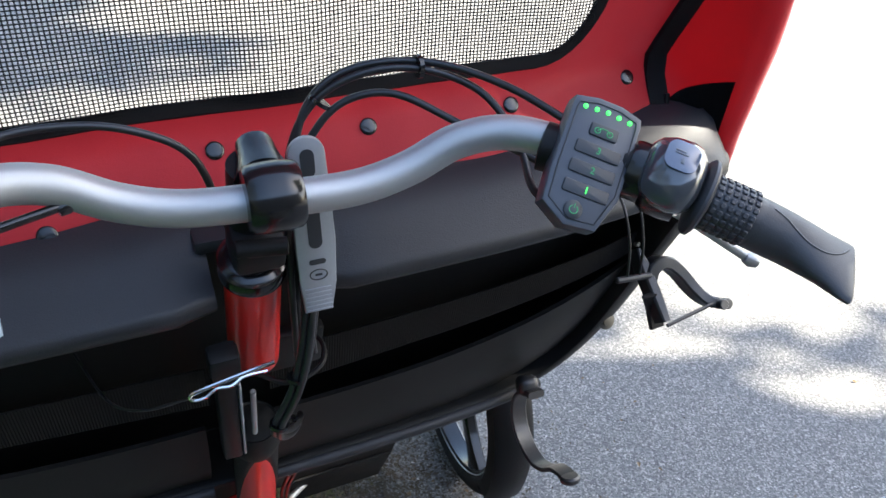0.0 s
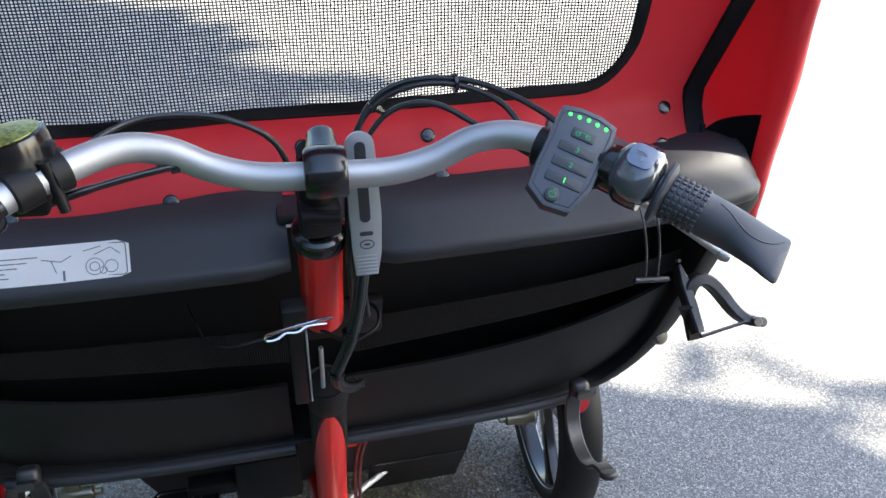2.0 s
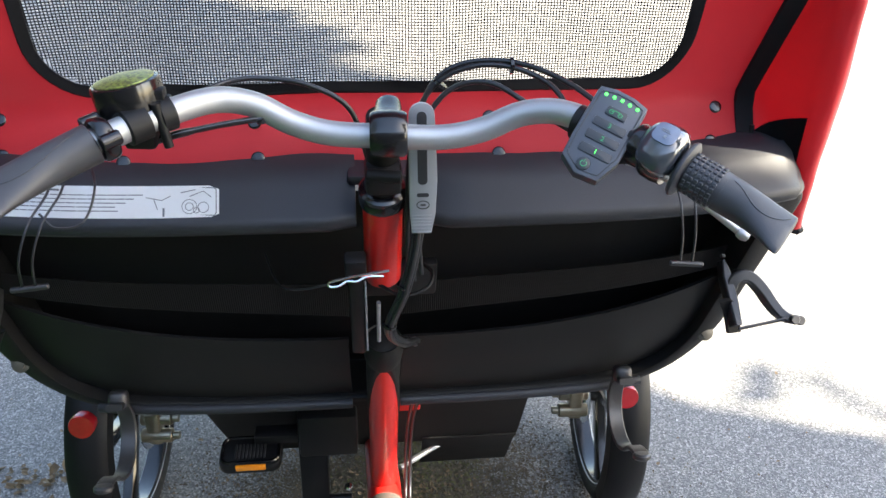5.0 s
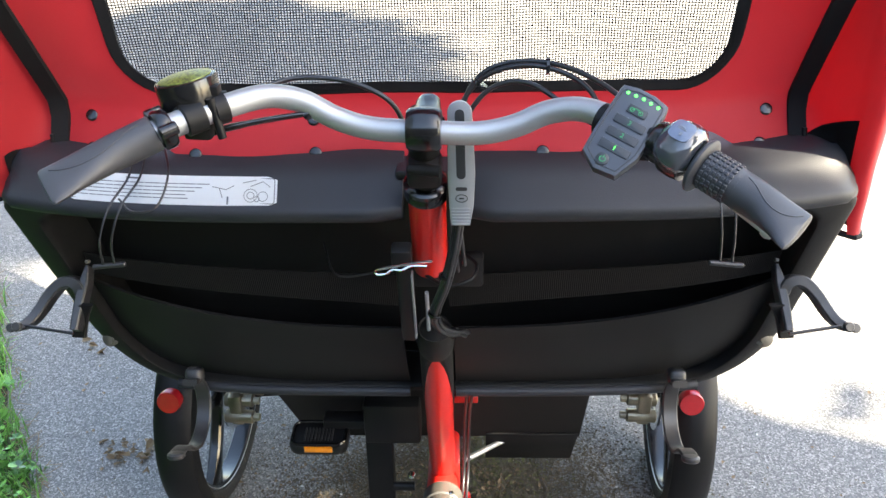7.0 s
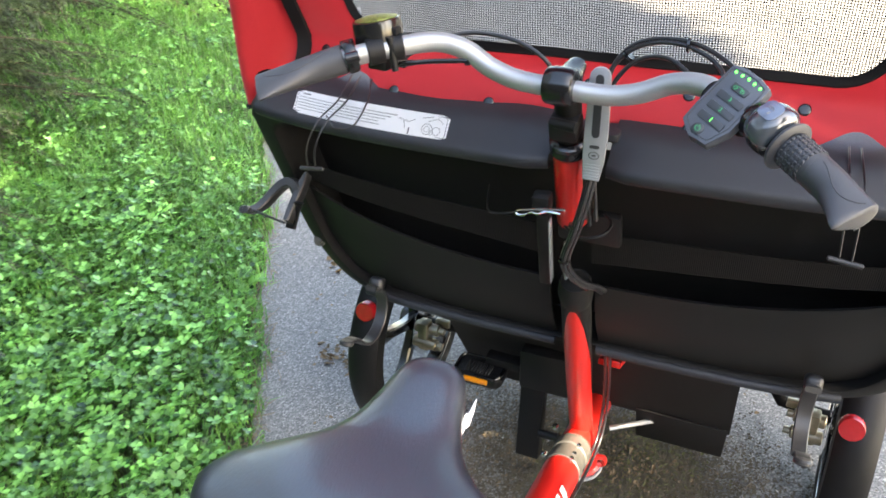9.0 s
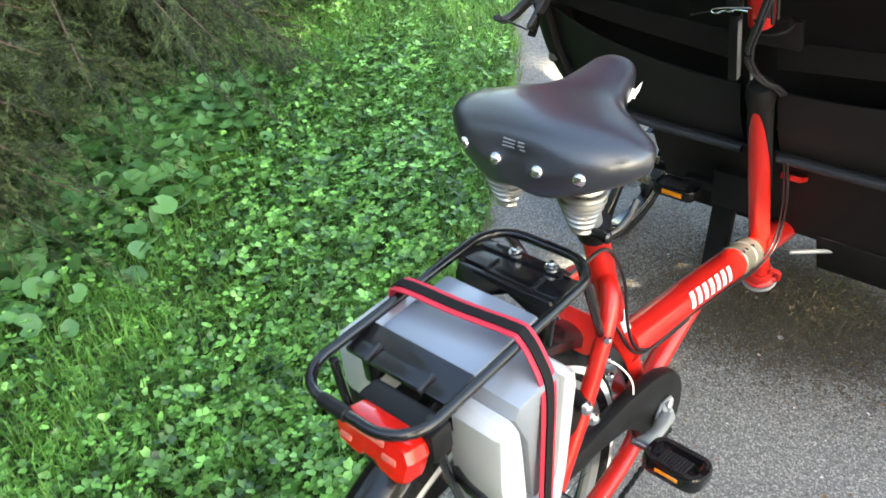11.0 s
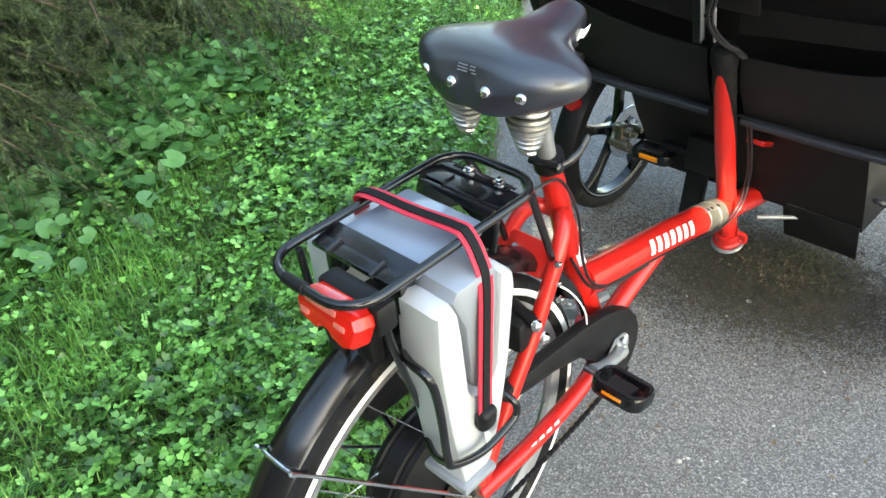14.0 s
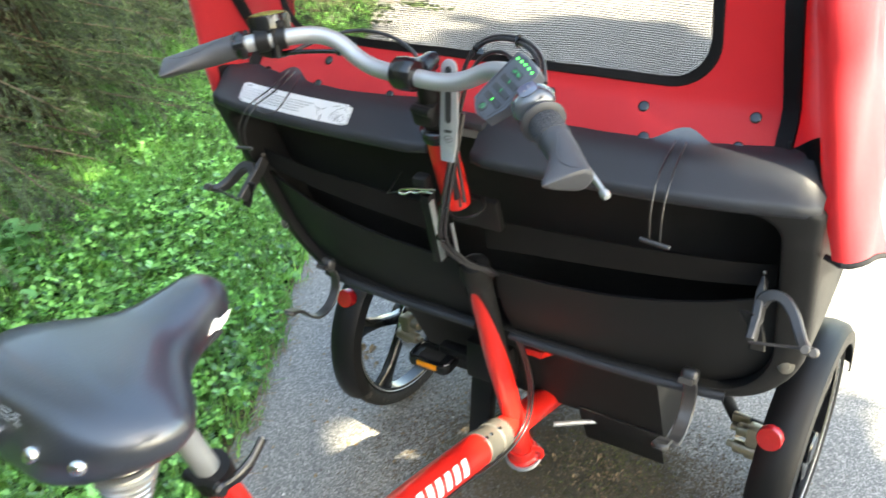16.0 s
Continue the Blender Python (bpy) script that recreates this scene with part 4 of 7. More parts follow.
def shifter():
    """The twist shifter with its domed gear window and ribbed rubber sleeve."""
    bm = B()
    p, d = bar_at(0.207)
    lathe(bm, p, d, [(0.0115, 0), (0.0175, 0.001), (0.0185, 0.004), (0.0185, 0.013), (0.0195, 0.014), (0.022, 0.018), (0.0225, 0.028), (0.0215, 0.036), (0.0115, 0.037)], 32)
    sh = part("twist_shifter", bm, PLASTIC_GLOSS, bike, "black twist shifter with a gear window", BAR)
    q, e = bar_at(0.227)
    up = (Vector((0, -0.8, 1)) - e * Vector((0, -0.8, 1)).dot(e)).normalized()
    side = e.cross(up)
    bm = B()
    rings = []
    for t, r in ((-0.019, 0.005), (-0.018, 0.010), (-0.014, 0.0138), (-0.006, 0.0162), (0.004, 0.0168), (0.011, 0.0155), (0.016, 0.011), (0.017, 0.006)):
        c = q + e * t + up * 0.010
        rings.append([c + side * (1.45 * r * math.cos(a)) + up * (r * 1.15 * math.sin(a)) for a in [math.pi * j / 12 for j in range(13)] + [math.pi + math.pi * j / 6 for j in range(1, 6)]])
    loft(bm, rings)
    bmesh.ops.recalc_face_normals(bm, faces=bm.faces[:])
    part("gear_window", bm, GLASS_DARK, sh, "domed dark gear window", BAR, sharp=85)
    bm = B()
    mm = axes(q + up * 0.0287 - e * 0.001 - side * 0.002, e, side * -1)
    plate(bm, rounded(0.020, 0.020, 0.006, 4), mm, 0.0009, 0.0003)
    part("gear_dial", bm, GLASS_LIT, sh, "pale gear dial", BAR)
    bm = B()
    for i, (x, y, w) in enumerate(((-0.002, 0.003, 0.006), (-0.001, 0.0012, 0.008), (0.001, -0.0035, 0.002))):
        rbox(bm, mm @ Vector((x, y, 0.0012)), (w, 0.0009 if i < 2 else 0.003, 0.0004), mm.to_3x3())
    part("dial_marking", bm, INK, sh, "", BAR)
    bm = B()
    r0, e0 = bar_at(0.243)
    lathe(bm, r0, e0, [(0.016, -0.004), (0.0225, -0.003), (0.0245, -0.001), (0.0245, 0.001), (0.0215, 0.003), (0.017, 0.004)], 34)
    part("shifter_flange", bm, GRIP, sh, "flared rubber flange", BAR)
    bm = B()
    rings = 6
    lathe(bm, r0, e0, [(0.016, 0.003), (0.0168, 0.005), (0.0168, 0.030), (0.0158, 0.034), (0.0155, 0.036)], 28)
    part("twist_sleeve", bm, GRIP, sh, "ribbed rubber sleeve", BAR)
    u = e0.orthogonal().normalized()
    v = e0.cross(u)
    bm = B()
    for k in range(22):
        a = 2 * math.pi * k / 22
        w = u * math.cos(a) + v * math.sin(a)
        t = e0.cross(w)
        m3 = Matrix((e0, t, w)).transposed()
        for j in range(rings):
            rbox(bm, r0 + e0 * (0.0065 + 0.0046 * j) + w * 0.0169, (0.0034, 0.0034, 0.0018), m3, 0.0005, 1)
    part("sleeve_rib", bm, GRIP, sh, "", BAR)


shifter()


def bell():
    o, d = bar_at(-0.186)
    up = Vector((-0.20, 0.05, 1)).normalized()
    base = o - up * 0.004 + Vector((-0.026, 0.006, 0.0))
    bm = B()
    lathe(bm, base, up, [(0.0, -0.004), (0.022, -0.003), (0.0275, 0.001), (0.0285, 0.006), (0.0285, 0.026), (0.0278, 0.0295), (0.0245, 0.0305)], 40)
    b = part("bell", bm, PLASTIC_GLOSS, bike, "round black bell with a patterned top", BAR)
    bm = B()
    lathe(bm, base, up, [(0.0246, 0.0298), (0.0244, 0.0312), (0.016, 0.0332), (0.008, 0.0340), (0.0, 0.0342)], 36)
    part("bell_disc", bm, BRASS, b, "yellow patterned disc", BAR)
    bm = B()
    rbox(bm, base + up * 0.010 + Vector((0.027, 0.004, 0)), (0.008, 0.014, 0.012), None, 0.002)
    lathe(bm, o - d * 0.007, d, [(0.0115, 0), (0.015, 0.001), (0.015, 0.013), (0.0115, 0.014)], 22)
    rbox(bm, o + up * 0.016, (0.012, 0.012, 0.014), None, 0.002)
    cyl(bm, o - up * 0.024 + Vector((0.0, -0.012, 0)), o + up * 0.014 + Vector((0.0, -0.012, 0)), 0.004, n=12)
    part("bell_clamp", bm, PLASTIC_SOFT, b, "", BAR)


bell()


def cables():
    runs = {
        "shift_cable": [(0.05, -0.215, 0.93), (0.043, -0.222, 1.03), (0.048, -0.205, 1.11), (0.066, -0.198, 1.148), (0.10, -0.20, 1.164), (0.145, -0.215, 1.166), (0.185, -0.25, 1.158), (0.215, -0.30, 1.145)],
        "console_cable": [(0.036, -0.215, 0.93), (0.034, -0.224, 1.02), (0.042, -0.205, 1.10), (0.062, -0.20, 1.140), (0.095, -0.205, 1.160), (0.135, -0.215, 1.163), (0.172, -0.235, 1.150), (0.185, -0.27, 1.128), (0.178, -0.31, 1.112), (0.186, -0.34, 1.116)],
        "brake_cable": [(0.042, -0.213, 0.92), (0.038, -0.22, 1.00), (0.05, -0.205, 1.09), (0.066, -0.202, 1.125), (0.09, -0.204, 1.143), (0.12, -0.215, 1.146), (0.155, -0.245, 1.132), (0.20, -0.30, 1.118)],
        "rear_brake_cable": [(-0.19, -0.29, 1.128), (-0.17, -0.235, 1.140), (-0.135, -0.205, 1.149), (-0.095, -0.198, 1.149), (-0.055, -0.20, 1.141), (-0.02, -0.205, 1.118), (-0.004, -0.20, 1.06), (0.012, -0.205, 1.0)],
    }
    for name, pts in runs.items():
        bm = B()
        tube(bm, spline(pts, 7), 0.0027, 10)
        part(name, bm, CABLE, bike, "black cable sheath")
    # bundle running down in front of the column
    for dx, dy, r in ((0.0, 0.0, 0.0034), (0.007, 0.002, 0.0034), (0.0035, -0.005, 0.0030)):
        bm = B()
        pts = [(0.046 + dx, -0.218 + dy, 1.06), (0.04 + dx, -0.236 + dy, 0.99), (0.027 + dx, -0.238 + dy, 0.925), (0.012 + dx, -0.224 + dy, 0.872), (0.014 + dx, -0.204 + dy, 0.836), (0.028 + dx, -0.178 + dy, 0.806), (0.040 + dx, -0.155 + dy, 0.790), (0.046 + dx, -0.130 + dy, 0.768)]
        tube(bm, spline(pts, 7), r, 10)
        part("tied_cable", bm, CABLE, bike, "black cables tied in a bundle")
    for p, d in (((0.029, -0.238, 0.93), (0.2, 0.1, 1)), ((0.014, -0.224, 0.868), (0.3, 0, 1)), ((0.034, -0.167, 0.798), (0.6, 0.6, -0.5)), ((0.068, -0.2, 1.142), (0.6, 0, 0.8)), ((0.135, -0.213, 1.164), (1, 0, 0))):
        bm = B()
        lathe(bm, p, d, [(0.0075, -0.0015), (0.0082, -0.0015), (0.0082, 0.0015), (0.0075, 0.0015)], 16)
        part("cable_tie", bm, PLASTIC_GLOSS, bike)
    bm = B()
    pts = spline([(0.004, -0.19, 0.90), (0.03, -0.21, 0.898), (0.058, -0.205, 0.905), (0.064, -0.185, 0.912), (0.05, -0.165, 0.915)], 5)
    tube(bm, pts, 0.0022, 8)
    part("retaining_ring", bm, PLASTIC_SOFT, bike)
    # cables along the lower column
    for dx in (0.0, 0.007):
        bm = B()
        pts = [(0.05 + dx, -0.06, 0.60), (0.046 + dx, -0.02, 0.52), (0.044 + dx, 0.0, 0.44), (0.042 + dx, -0.02, 0.375), (0.036 + dx, -0.10, 0.362), (0.034 + dx, -0.22, 0.398), (0.036 + dx, -0.42, 0.455), (0.04 + dx, -0.54, 0.485), (0.045, -0.60, 0.52), (0.036, -0.645, 0.60)]
        tube(bm, spline(pts, 7), 0.0027, 10)
        part("frame_cable", bm, CABLE, bike, "black cable along the frame")


cables()


# ---- fittings on the rear of the box ----
def label_plate():
    m = axes((-0.283, -0.1982, 1.0182), (1, -0.0, -0.006), (0, 0.655, 0.755))
    bm = B()
    w, h, k = 0.248, 0.034, 24
    rows = [[], []]
    for i in range(k + 1):
        x = -w / 2 + w * i / k
        cut = 0.004 - math.sqrt(max(0.0, 0.004 ** 2 - max(0.0, abs(x) - (w / 2 - 0.004)) ** 2))
        for row, y in zip(rows, (-h / 2 + cut, h / 2 - cut)):
            row.append((x, y))
    strip(bm, [[m @ Vector((x, y, 0.0008)) for x, y in r] for r in rows])
    bmesh.ops.solidify(bm, geom=bm.faces[:], thickness=0.0007)
    lb = part("instruction_label", bm, PAPER, bike, "white adhesive instruction label with small print")
    bm = B()
    rnd = random.Random(5)
    rbox(bm, m @ Vector((-0.075, 0.0125, 0.001)), (0.075, 0.002, 0.0003), m.to_3x3())
    for row in range(5):
        x = -0.118
        while x < 0.045 - 0.01 * row:
            w = rnd.uniform(0.006, 0.020)
            rbox(bm, m @ Vector((x + w / 2, 0.0075 - 0.0042 * row, 0.001)), (w, 0.0009, 0.0003), m.to_3x3())
            x += w + 0.0010
    part("small_print", bm, INK, lb, "grey lines of unreadable print")
    bm = B()
    for cx, cy, r in ((0.094, -0.005, 0.0075), (0.094, -0.005, 0.004), (0.108, -0.006, 0.0055), (0.101, -0.009, 0.003)):
        tube(bm, [m @ Vector((cx + r * math.cos(a), cy + r * math.sin(a), 0.0011)) for a in [2 * math.pi * k / 20 for k in range(20)]], 0.00035, 5, closed=True)
    for q in (((0.094, 0.007), (0.108, 0.014), (0.116, 0.006)), ((0.05, 0.006), (0.066, 0.002), (0.075, 0.008)), ((0.058, 0.004), (0.062, -0.010)), ((0.085, 0.012), (0.1, 0.016))):
        tube(bm, [m @ Vector((x, y * 0.8, 0.0011)) for x, y in q], 0.0004, 5)
    rbox(bm, m @ Vector((0.068, -0.011, 0.001)), (0.002, 0.009, 0.0003), m.to_3x3())
    part("pictogram", bm, INK, lb, "small line drawing")
    bm = B()
    tube(bm, [m @ Vector((x, y, 0.0010)) for x, y in rounded(0.242, 0.029, 0.003)], 0.0005, 4, closed=True)
    part("label_outline", bm, INK, lb)
    # the sticker follows the bow of the ledge
    for o in (lb, *lb.children):
        for v in o.data.vertices:
            v.co.y += 0.045 * (abs(v.co.x) / 0.498) ** 4


label_plate()


def elastic_band():
    """The broad ribbed elastic band across the recess."""
    for s, x0 in ((-1, 0.03), (1, 0.028)):
        bm = B()
        k = 330
        rings = []
        for i in range(k + 1):
            u = i / k
            x = x0 + (0.455 - x0) * u
            z = 0.832 + 0.032 * u ** 0.8
            y = rear_face(x, z) + 0.030 + 0.006 * u * u + (0.0005 if i % 2 else 0.0)
            h = 0.027 - 0.009 * u
            r = [(s * x, y, z - h), (s * x, y - 0.002, z - h), (s * x, y - 0.010 + 0.0, z + h), (s * x, y - 0.008, z + h)]
            rings.append(r if s > 0 else r[::-1])
        loft(bm, rings)
        part("elastic_band", bm, BAND, box, "ribbed dark elastic band", sharp=20)


BAND = mat("ribbed_elastic", (0.0075, 0.007, 0.007), 0.8, spec=0.12, var=0.2, scale=20, bump=0.3, fine=900)
elastic_band()


def cords():
    for s in (-1, 1):
        t = Vector((s * 0.342 - 0.006, -0.245, 0.950))
        bm = B()
        cyl(bm, t - Vector((0.019, 0.0, -0.002 * s)), t + Vector((0.019, 0.0, -0.002 * s)), 0.003, n=12, edge=0.001)
        c = part("cord_toggle", bm, CLIP, box, "thin toggle on an elastic cord")
        for dx in (-0.007, 0.006):
            bm = B()
            if s > 0:
                pts = [t + Vector((dx, 0, 0)), t + Vector((dx * 1.1 - 0.002, 0.005, 0.04)), t + Vector((dx * 1.2 - 0.004, 0.03, 0.075)), t + Vector((dx - 0.01, 0.10, 0.094))]
            else:
                pts = [t + Vector((dx, 0, 0)), t + Vector((dx + 0.006, -0.004, 0.035)), t + Vector((dx + 0.018, 0.012, 0.068)), t + Vector((dx + 0.03, 0.05, 0.086)), t + Vector((dx + 0.02, 0.11, 0.10))]
            tube(bm, spline(pts, 6), 0.0013, 7)
            part("elastic_cord", bm, CABLE, c, "")
        if s < 0:
            bm = B()
            tube(bm, spline([t + Vector((0.02, 0.02, 0.074)), t + Vector((0.035, 0.012, 0.062)), t + Vector((0.06, 0.02, 0.064)), t + Vector((0.068, 0.05, 0.088)), t + Vector((0.05, 0.10, 0.102))], 6), 0.0013, 7)
            part("elastic_cord", bm, CABLE, c, "")


cords()


def flat_strap(bm, pts, thick, wide, w):
    """A flat bar bent along a line in one plane; w is the unit vector across that plane."""
    rings = []
    w = Vector(w).normalized()
    for i, p in enumerate(pts):
        q = (pts[min(i + 1, len(pts) - 1)] - pts[max(i - 1, 0)]).normalized()
        n = q.cross(w).normalized()
        t = (thick[i] if isinstance(thick, list) else thick) / 2
        h, c = wide / 2, min(t * 0.6, 0.002)
        rings.append([p + n * a + w * d for a, d in ((t, h - c), (t, c - h), (t - c, -h), (c - t, -h), (-t, c - h), (-t, h - c), (c - t, h), (t - c, h))])
    loft(bm, rings)
    bmesh.ops.recalc_face_normals(bm, faces=bm.faces[:])
    return bm


def crutch_holders():
    for s in (-1, 1):
        # forked hook on the side of the rim
        o = Vector((s * 0.485, -0.180, 0.835))
        up, deep = Vector((0, 0.52, 0.85)).normalized(), Vector((0, 0.85, -0.52)).normalized()

        def at(u, v):
            return o + Vector((s * u, 0, 0)) + up * v

        bm = B()
        arm = [Vector((s * x, y, z)) for x, y, z in ((0.444, -0.116, 0.866), (0.446, -0.132, 0.852), (0.449, -0.156, 0.830), (0.450, -0.180, 0.810))]
        flat_strap(bm, arm, [0.004, 0.012, 0.012, 0.010], 0.024, Vector((0.1 * s, 0.72, -0.70)))
        arch = spline([Vector((s * x, y, z)) for x, y, z in ((0.448, -0.142, 0.842), (0.453, -0.138, 0.852), (0.464, -0.136, 0.857), (0.477, -0.138, 0.853), (0.490, -0.146, 0.841), (0.500, -0.157, 0.828), (0.508, -0.169, 0.820), (0.517, -0.179, 0.817), (0.524, -0.184, 0.819))], 5)
        flat_strap(bm, arch, [0.016 - 0.00012 * i for i in range(len(arch))], 0.022, deep)
        h = part("crutch_hook", bm, CLIP, bike, "forked grey nylon crutch hook")
        for d in (-0.009, 0.009):
            bm = B()
            cyl(bm, arch[-1] + deep * (d - 0.0055), arch[-1] + deep * (d + 0.0055), 0.0062, n=16, edge=0.0015)
            cyl(bm, at(0.030, -0.014) + deep * (d - 0.004), at(0.030, -0.014) + deep * (d + 0.004), 0.006, n=14, edge=0.001)
            part("hook_tip", bm, CLIP, h)
        bm = B()
        cyl(bm, at(-0.036, -0.024) + deep * 0.004, at(0.028, -0.014) + deep * 0.004, 0.0022, n=8)
        part("hook_cord", bm, CABLE, h)
        # plate by which the hook is clamped to the rim
        bm = B()
        flat_strap(bm, [at(-0.048, 0.012) + deep * 0.012, at(-0.036, -0.004) + deep * 0.026, at(-0.030, -0.022) + deep * 0.034, at(-0.028, -0.032) + deep * 0.036], 0.006, 0.020, Vector((1, 0.1 * s, 0)))
        part("hook_mount", bm, PLASTIC_SOFT, h)
        bm = B()
        lathe(bm, (s * 0.443, -0.119, 0.876), -deep, [(0.0028, -0.002), (0.0028, 0.003), (0.002, 0.004), (0, 0.004)], 12)
        part("hook_bolt", bm, COLLAR, h)
        # open clamp at the lower lip: a broad band bent to a C that opens to the rear
        c = Vector((s * 0.355, -0.112, 0.606))
        a, b = Vector((0, -0.9, 0.43)).normalized(), Vector((0, 0.43, 0.9)).normalized()
        ring = [c + a * (0.052 * math.cos(q) + 0.004) + b * (0.050 * math.sin(q)) for q in [radians(82 + 182 * i / 16) for i in range(17)]]
        tail = [c + a * 0.022 - b * 0.046, c + a * 0.042 - b * 0.036, c + a * 0.062 - b * 0.034, c + a * 0.074 - b * 0.037]
        pts = spline(ring + tail, 2)
        bm = B()
        flat_strap(bm, pts, [0.0095 - 0.0045 * min(1, i / 8) if i < 8 else 0.0055 for i in range(len(pts))], 0.022, Vector((1, 0, 0)))
        clamp = part("crutch_clamp", bm, CLIP, bike, "open grey nylon crutch clamp")
        bm = B()
        lathe(bm, pts[-1] - b * 0.005, b, [(0.0, 0.0), (0.010, 0.0005), (0.0125, 0.003), (0.0125, 0.007), (0.010, 0.0095), (0.0, 0.010)], 20)
        part("clamp_button", bm, CLIP, clamp)
        bm = B()
        rbox(bm, c + b * 0.055 - a * 0.012, (0.026, 0.024, 0.026), axes((0, 0, 0), (1, 0, 0), a).to_3x3(), 0.008, 3)
        part("clamp_head", bm, CLIP, clamp)


crutch_holders()


# ---- front wheels ----
def mag_wheel(name, c, r, parent, label, steer):
    """A cast black wheel with five broad spokes, tyre, disc and hub."""
    m = Matrix.Translation(c) @ pose(0, 0, 0, 0, 0, steer)
    bm = B()
    x = Vector((1, 0, 0))
    lathe(bm, (0, 0, 0), x, [(r - 0.052, -0.016), (r - 0.046, -0.019), (r - 0.038, -0.020), (r - 0.030, -0.018), (r - 0.030, 0.018), (r - 0.038, 0.020), (r - 0.046, 0.019), (r - 0.052, 0.016), (r - 0.052, -0.016)], 56)
    lathe(bm, (0, 0, 0), x, [(0.0, -0.03), (0.030, -0.03), (0.034, -0.026), (0.034, 0.026), (0.030, 0.03), (0.0, 0.03)], 28)
    w = part(name, bm, PLASTIC_GLOSS, bike, label, m)
    bm = B()
    prof = []
    for i in range(17):
        a = 2 * math.pi * i / 16
        prof.append((r - 0.024 + 0.024 * math.cos(a), 0.0245 * math.sin(a)))
    lathe(bm, (0, 0, 0), x, prof, 72)
    part("tyre", bm, RUBBER, w, "black rubber tyre", m)
    bm = B()
    for s in (-1, 1):
        tube(bm, [Vector((s * 0.0195, (r - 0.045) * math.cos(a), (r - 0.045) * math.sin(a))) for a in [2 * math.pi * k / 64 for k in range(64)]], 0.0013, 6, closed=True)
    part("rim_line", bm, ALU, w, "bare metal rim line", m)
    for k in range(5):
        bm = B()
        a = 2 * math.pi * k / 5 + 0.3
        d, t = Vector((0, math.cos(a), math.sin(a))), Vector((0, -math.sin(a), math.cos(a)))
        rings = []
        for rr, ww in ((0.028, 0.020), (0.06, 0.014), (0.12, 0.012), (0.165, 0.018), (r - 0.048, 0.034)):
            rings.append([d * rr + t * (ww * q) + x * p for q, p in ((-1, -0.008), (-0.7, -0.012), (0.7, -0.012), (1, -0.008), (1, 0.008), (0.7, 0.012), (-0.7, 0.012), (-1, 0.008))])
        loft(bm, rings)
        bmesh.ops.recalc_face_normals(bm, faces=bm.faces[:])
        part("cast_spoke", bm, PLASTIC_GLOSS, w, "", m)
    inner = -1 if c[0] > 0 else 1
    bm = B()
    lathe(bm, (inner * 0.036, 0, 0), x, [(0.045, -0.001), (0.08, -0.001), (0.08, 0.001), (0.045, 0.001), (0.045, -0.001)], 48)
    for k in range(6):
        a = 2 * math.pi * k / 6
        cyl(bm, (inner * 0.036, 0.02 * math.cos(a), 0.02 * math.sin(a)), (inner * 0.036, 0.05 * math.cos(a + 0.3), 0.05 * math.sin(a + 0.3)), 0.003, n=6)
    part("brake_disc", bm, CHROME, w, "steel brake disc", m)
    # calliper on the inner side
    bm = B()
    for dy, dz in ((-0.075, 0.045), (-0.088, 0.012)):
        cyl(bm, (inner * 0.045, dy, dz), (inner * 0.105, dy, dz), 0.014, n=16, edge=0.002)
        cyl(bm, (inner * 0.105, dy, dz), (inner * 0.118, dy, dz), 0.008, n=10, edge=0.001)
    rbox(bm, (inner * 0.07, -0.08, 0.03), (0.026, 0.03, 0.075), None, 0.004)
    cyl(bm, (inner * 0.045, -0.06, -0.02), (inner * 0.10, -0.06, -0.02), 0.006, n=10)
    rbox(bm, (inner * 0.105, -0.055, 0.055), (0.035, 0.012, 0.02), None, 0.003)
    part("brake_calliper", bm, ZINC, w, "zinc-plated brake calliper", m)
    # mudguard
    bm = B()
    rings = []
    R = r + 0.009
    for i in range(30):
        a = radians(205 - 190 * i / 29)
        d = Vector((0, math.cos(a), math.sin(a)))
        pro = [(-0.039, -0.034), (-0.037, -0.008), (-0.026, 0.003), (0.0, 0.007), (0.026, 0.003), (0.037, -0.008), (0.039, -0.034), (0.035, -0.034), (0.033, -0.010), (0.0, 0.003), (-0.033, -0.010), (-0.035, -0.034)]
        rings.append([d * (R + dr) + x * px for px, dr in pro])
    loft(bm, rings)
    bmesh.ops.recalc_face_normals(bm, faces=bm.faces[:])
    g = part("front_mudguard", bm, PLASTIC_SOFT, bike, "smooth black mudguard", m)
    bm = B()
    a = radians(142)
    o = Vector((-0.016 if c[0] > 0 else 0.004, R * math.cos(a), R * math.sin(a)))
    lathe(bm, o + Vector((0, -0.004, 0.004)), (0, -1, 0.25), [(0.0225, 0.0), (0.0225, 0.016), (0.021, 0.019), (0.0, 0.0195)], 28)
    part("reflector", bm, REFLECTOR, g, "round red reflector", m)
    bm = B()
    rbox(bm, o + Vector((0.004, 0.004, -0.035)), (0.036, 0.006, 0.034), Euler((radians(-14), 0, 0)).to_matrix(), 0.002)
    for dz in (-0.026, -0.045):
        cyl(bm, o + Vector((0.004, -0.004, dz)), o + Vector((0.004, 0.004, dz)), 0.0035, n=10)
    part("reflector_bracket", bm, STEEL_GREY, g, "small metal bracket", m)
    # axle arm
    bm = B()
    tube(bm, [(inner * 0.03, 0, 0), (inner * 0.13, 0, 0.01), (inner * 0.2, 0.02, 0.10)], 0.014, 12)
    part("axle_arm", bm, PLASTIC_SOFT, bike, "", m)


for s in (-1, 1):
    mag_wheel("front_wheel", (0.482 if s > 0 else -0.498, 0.345, 0.25), 0.25, bike, "black cast front wheel", -3)


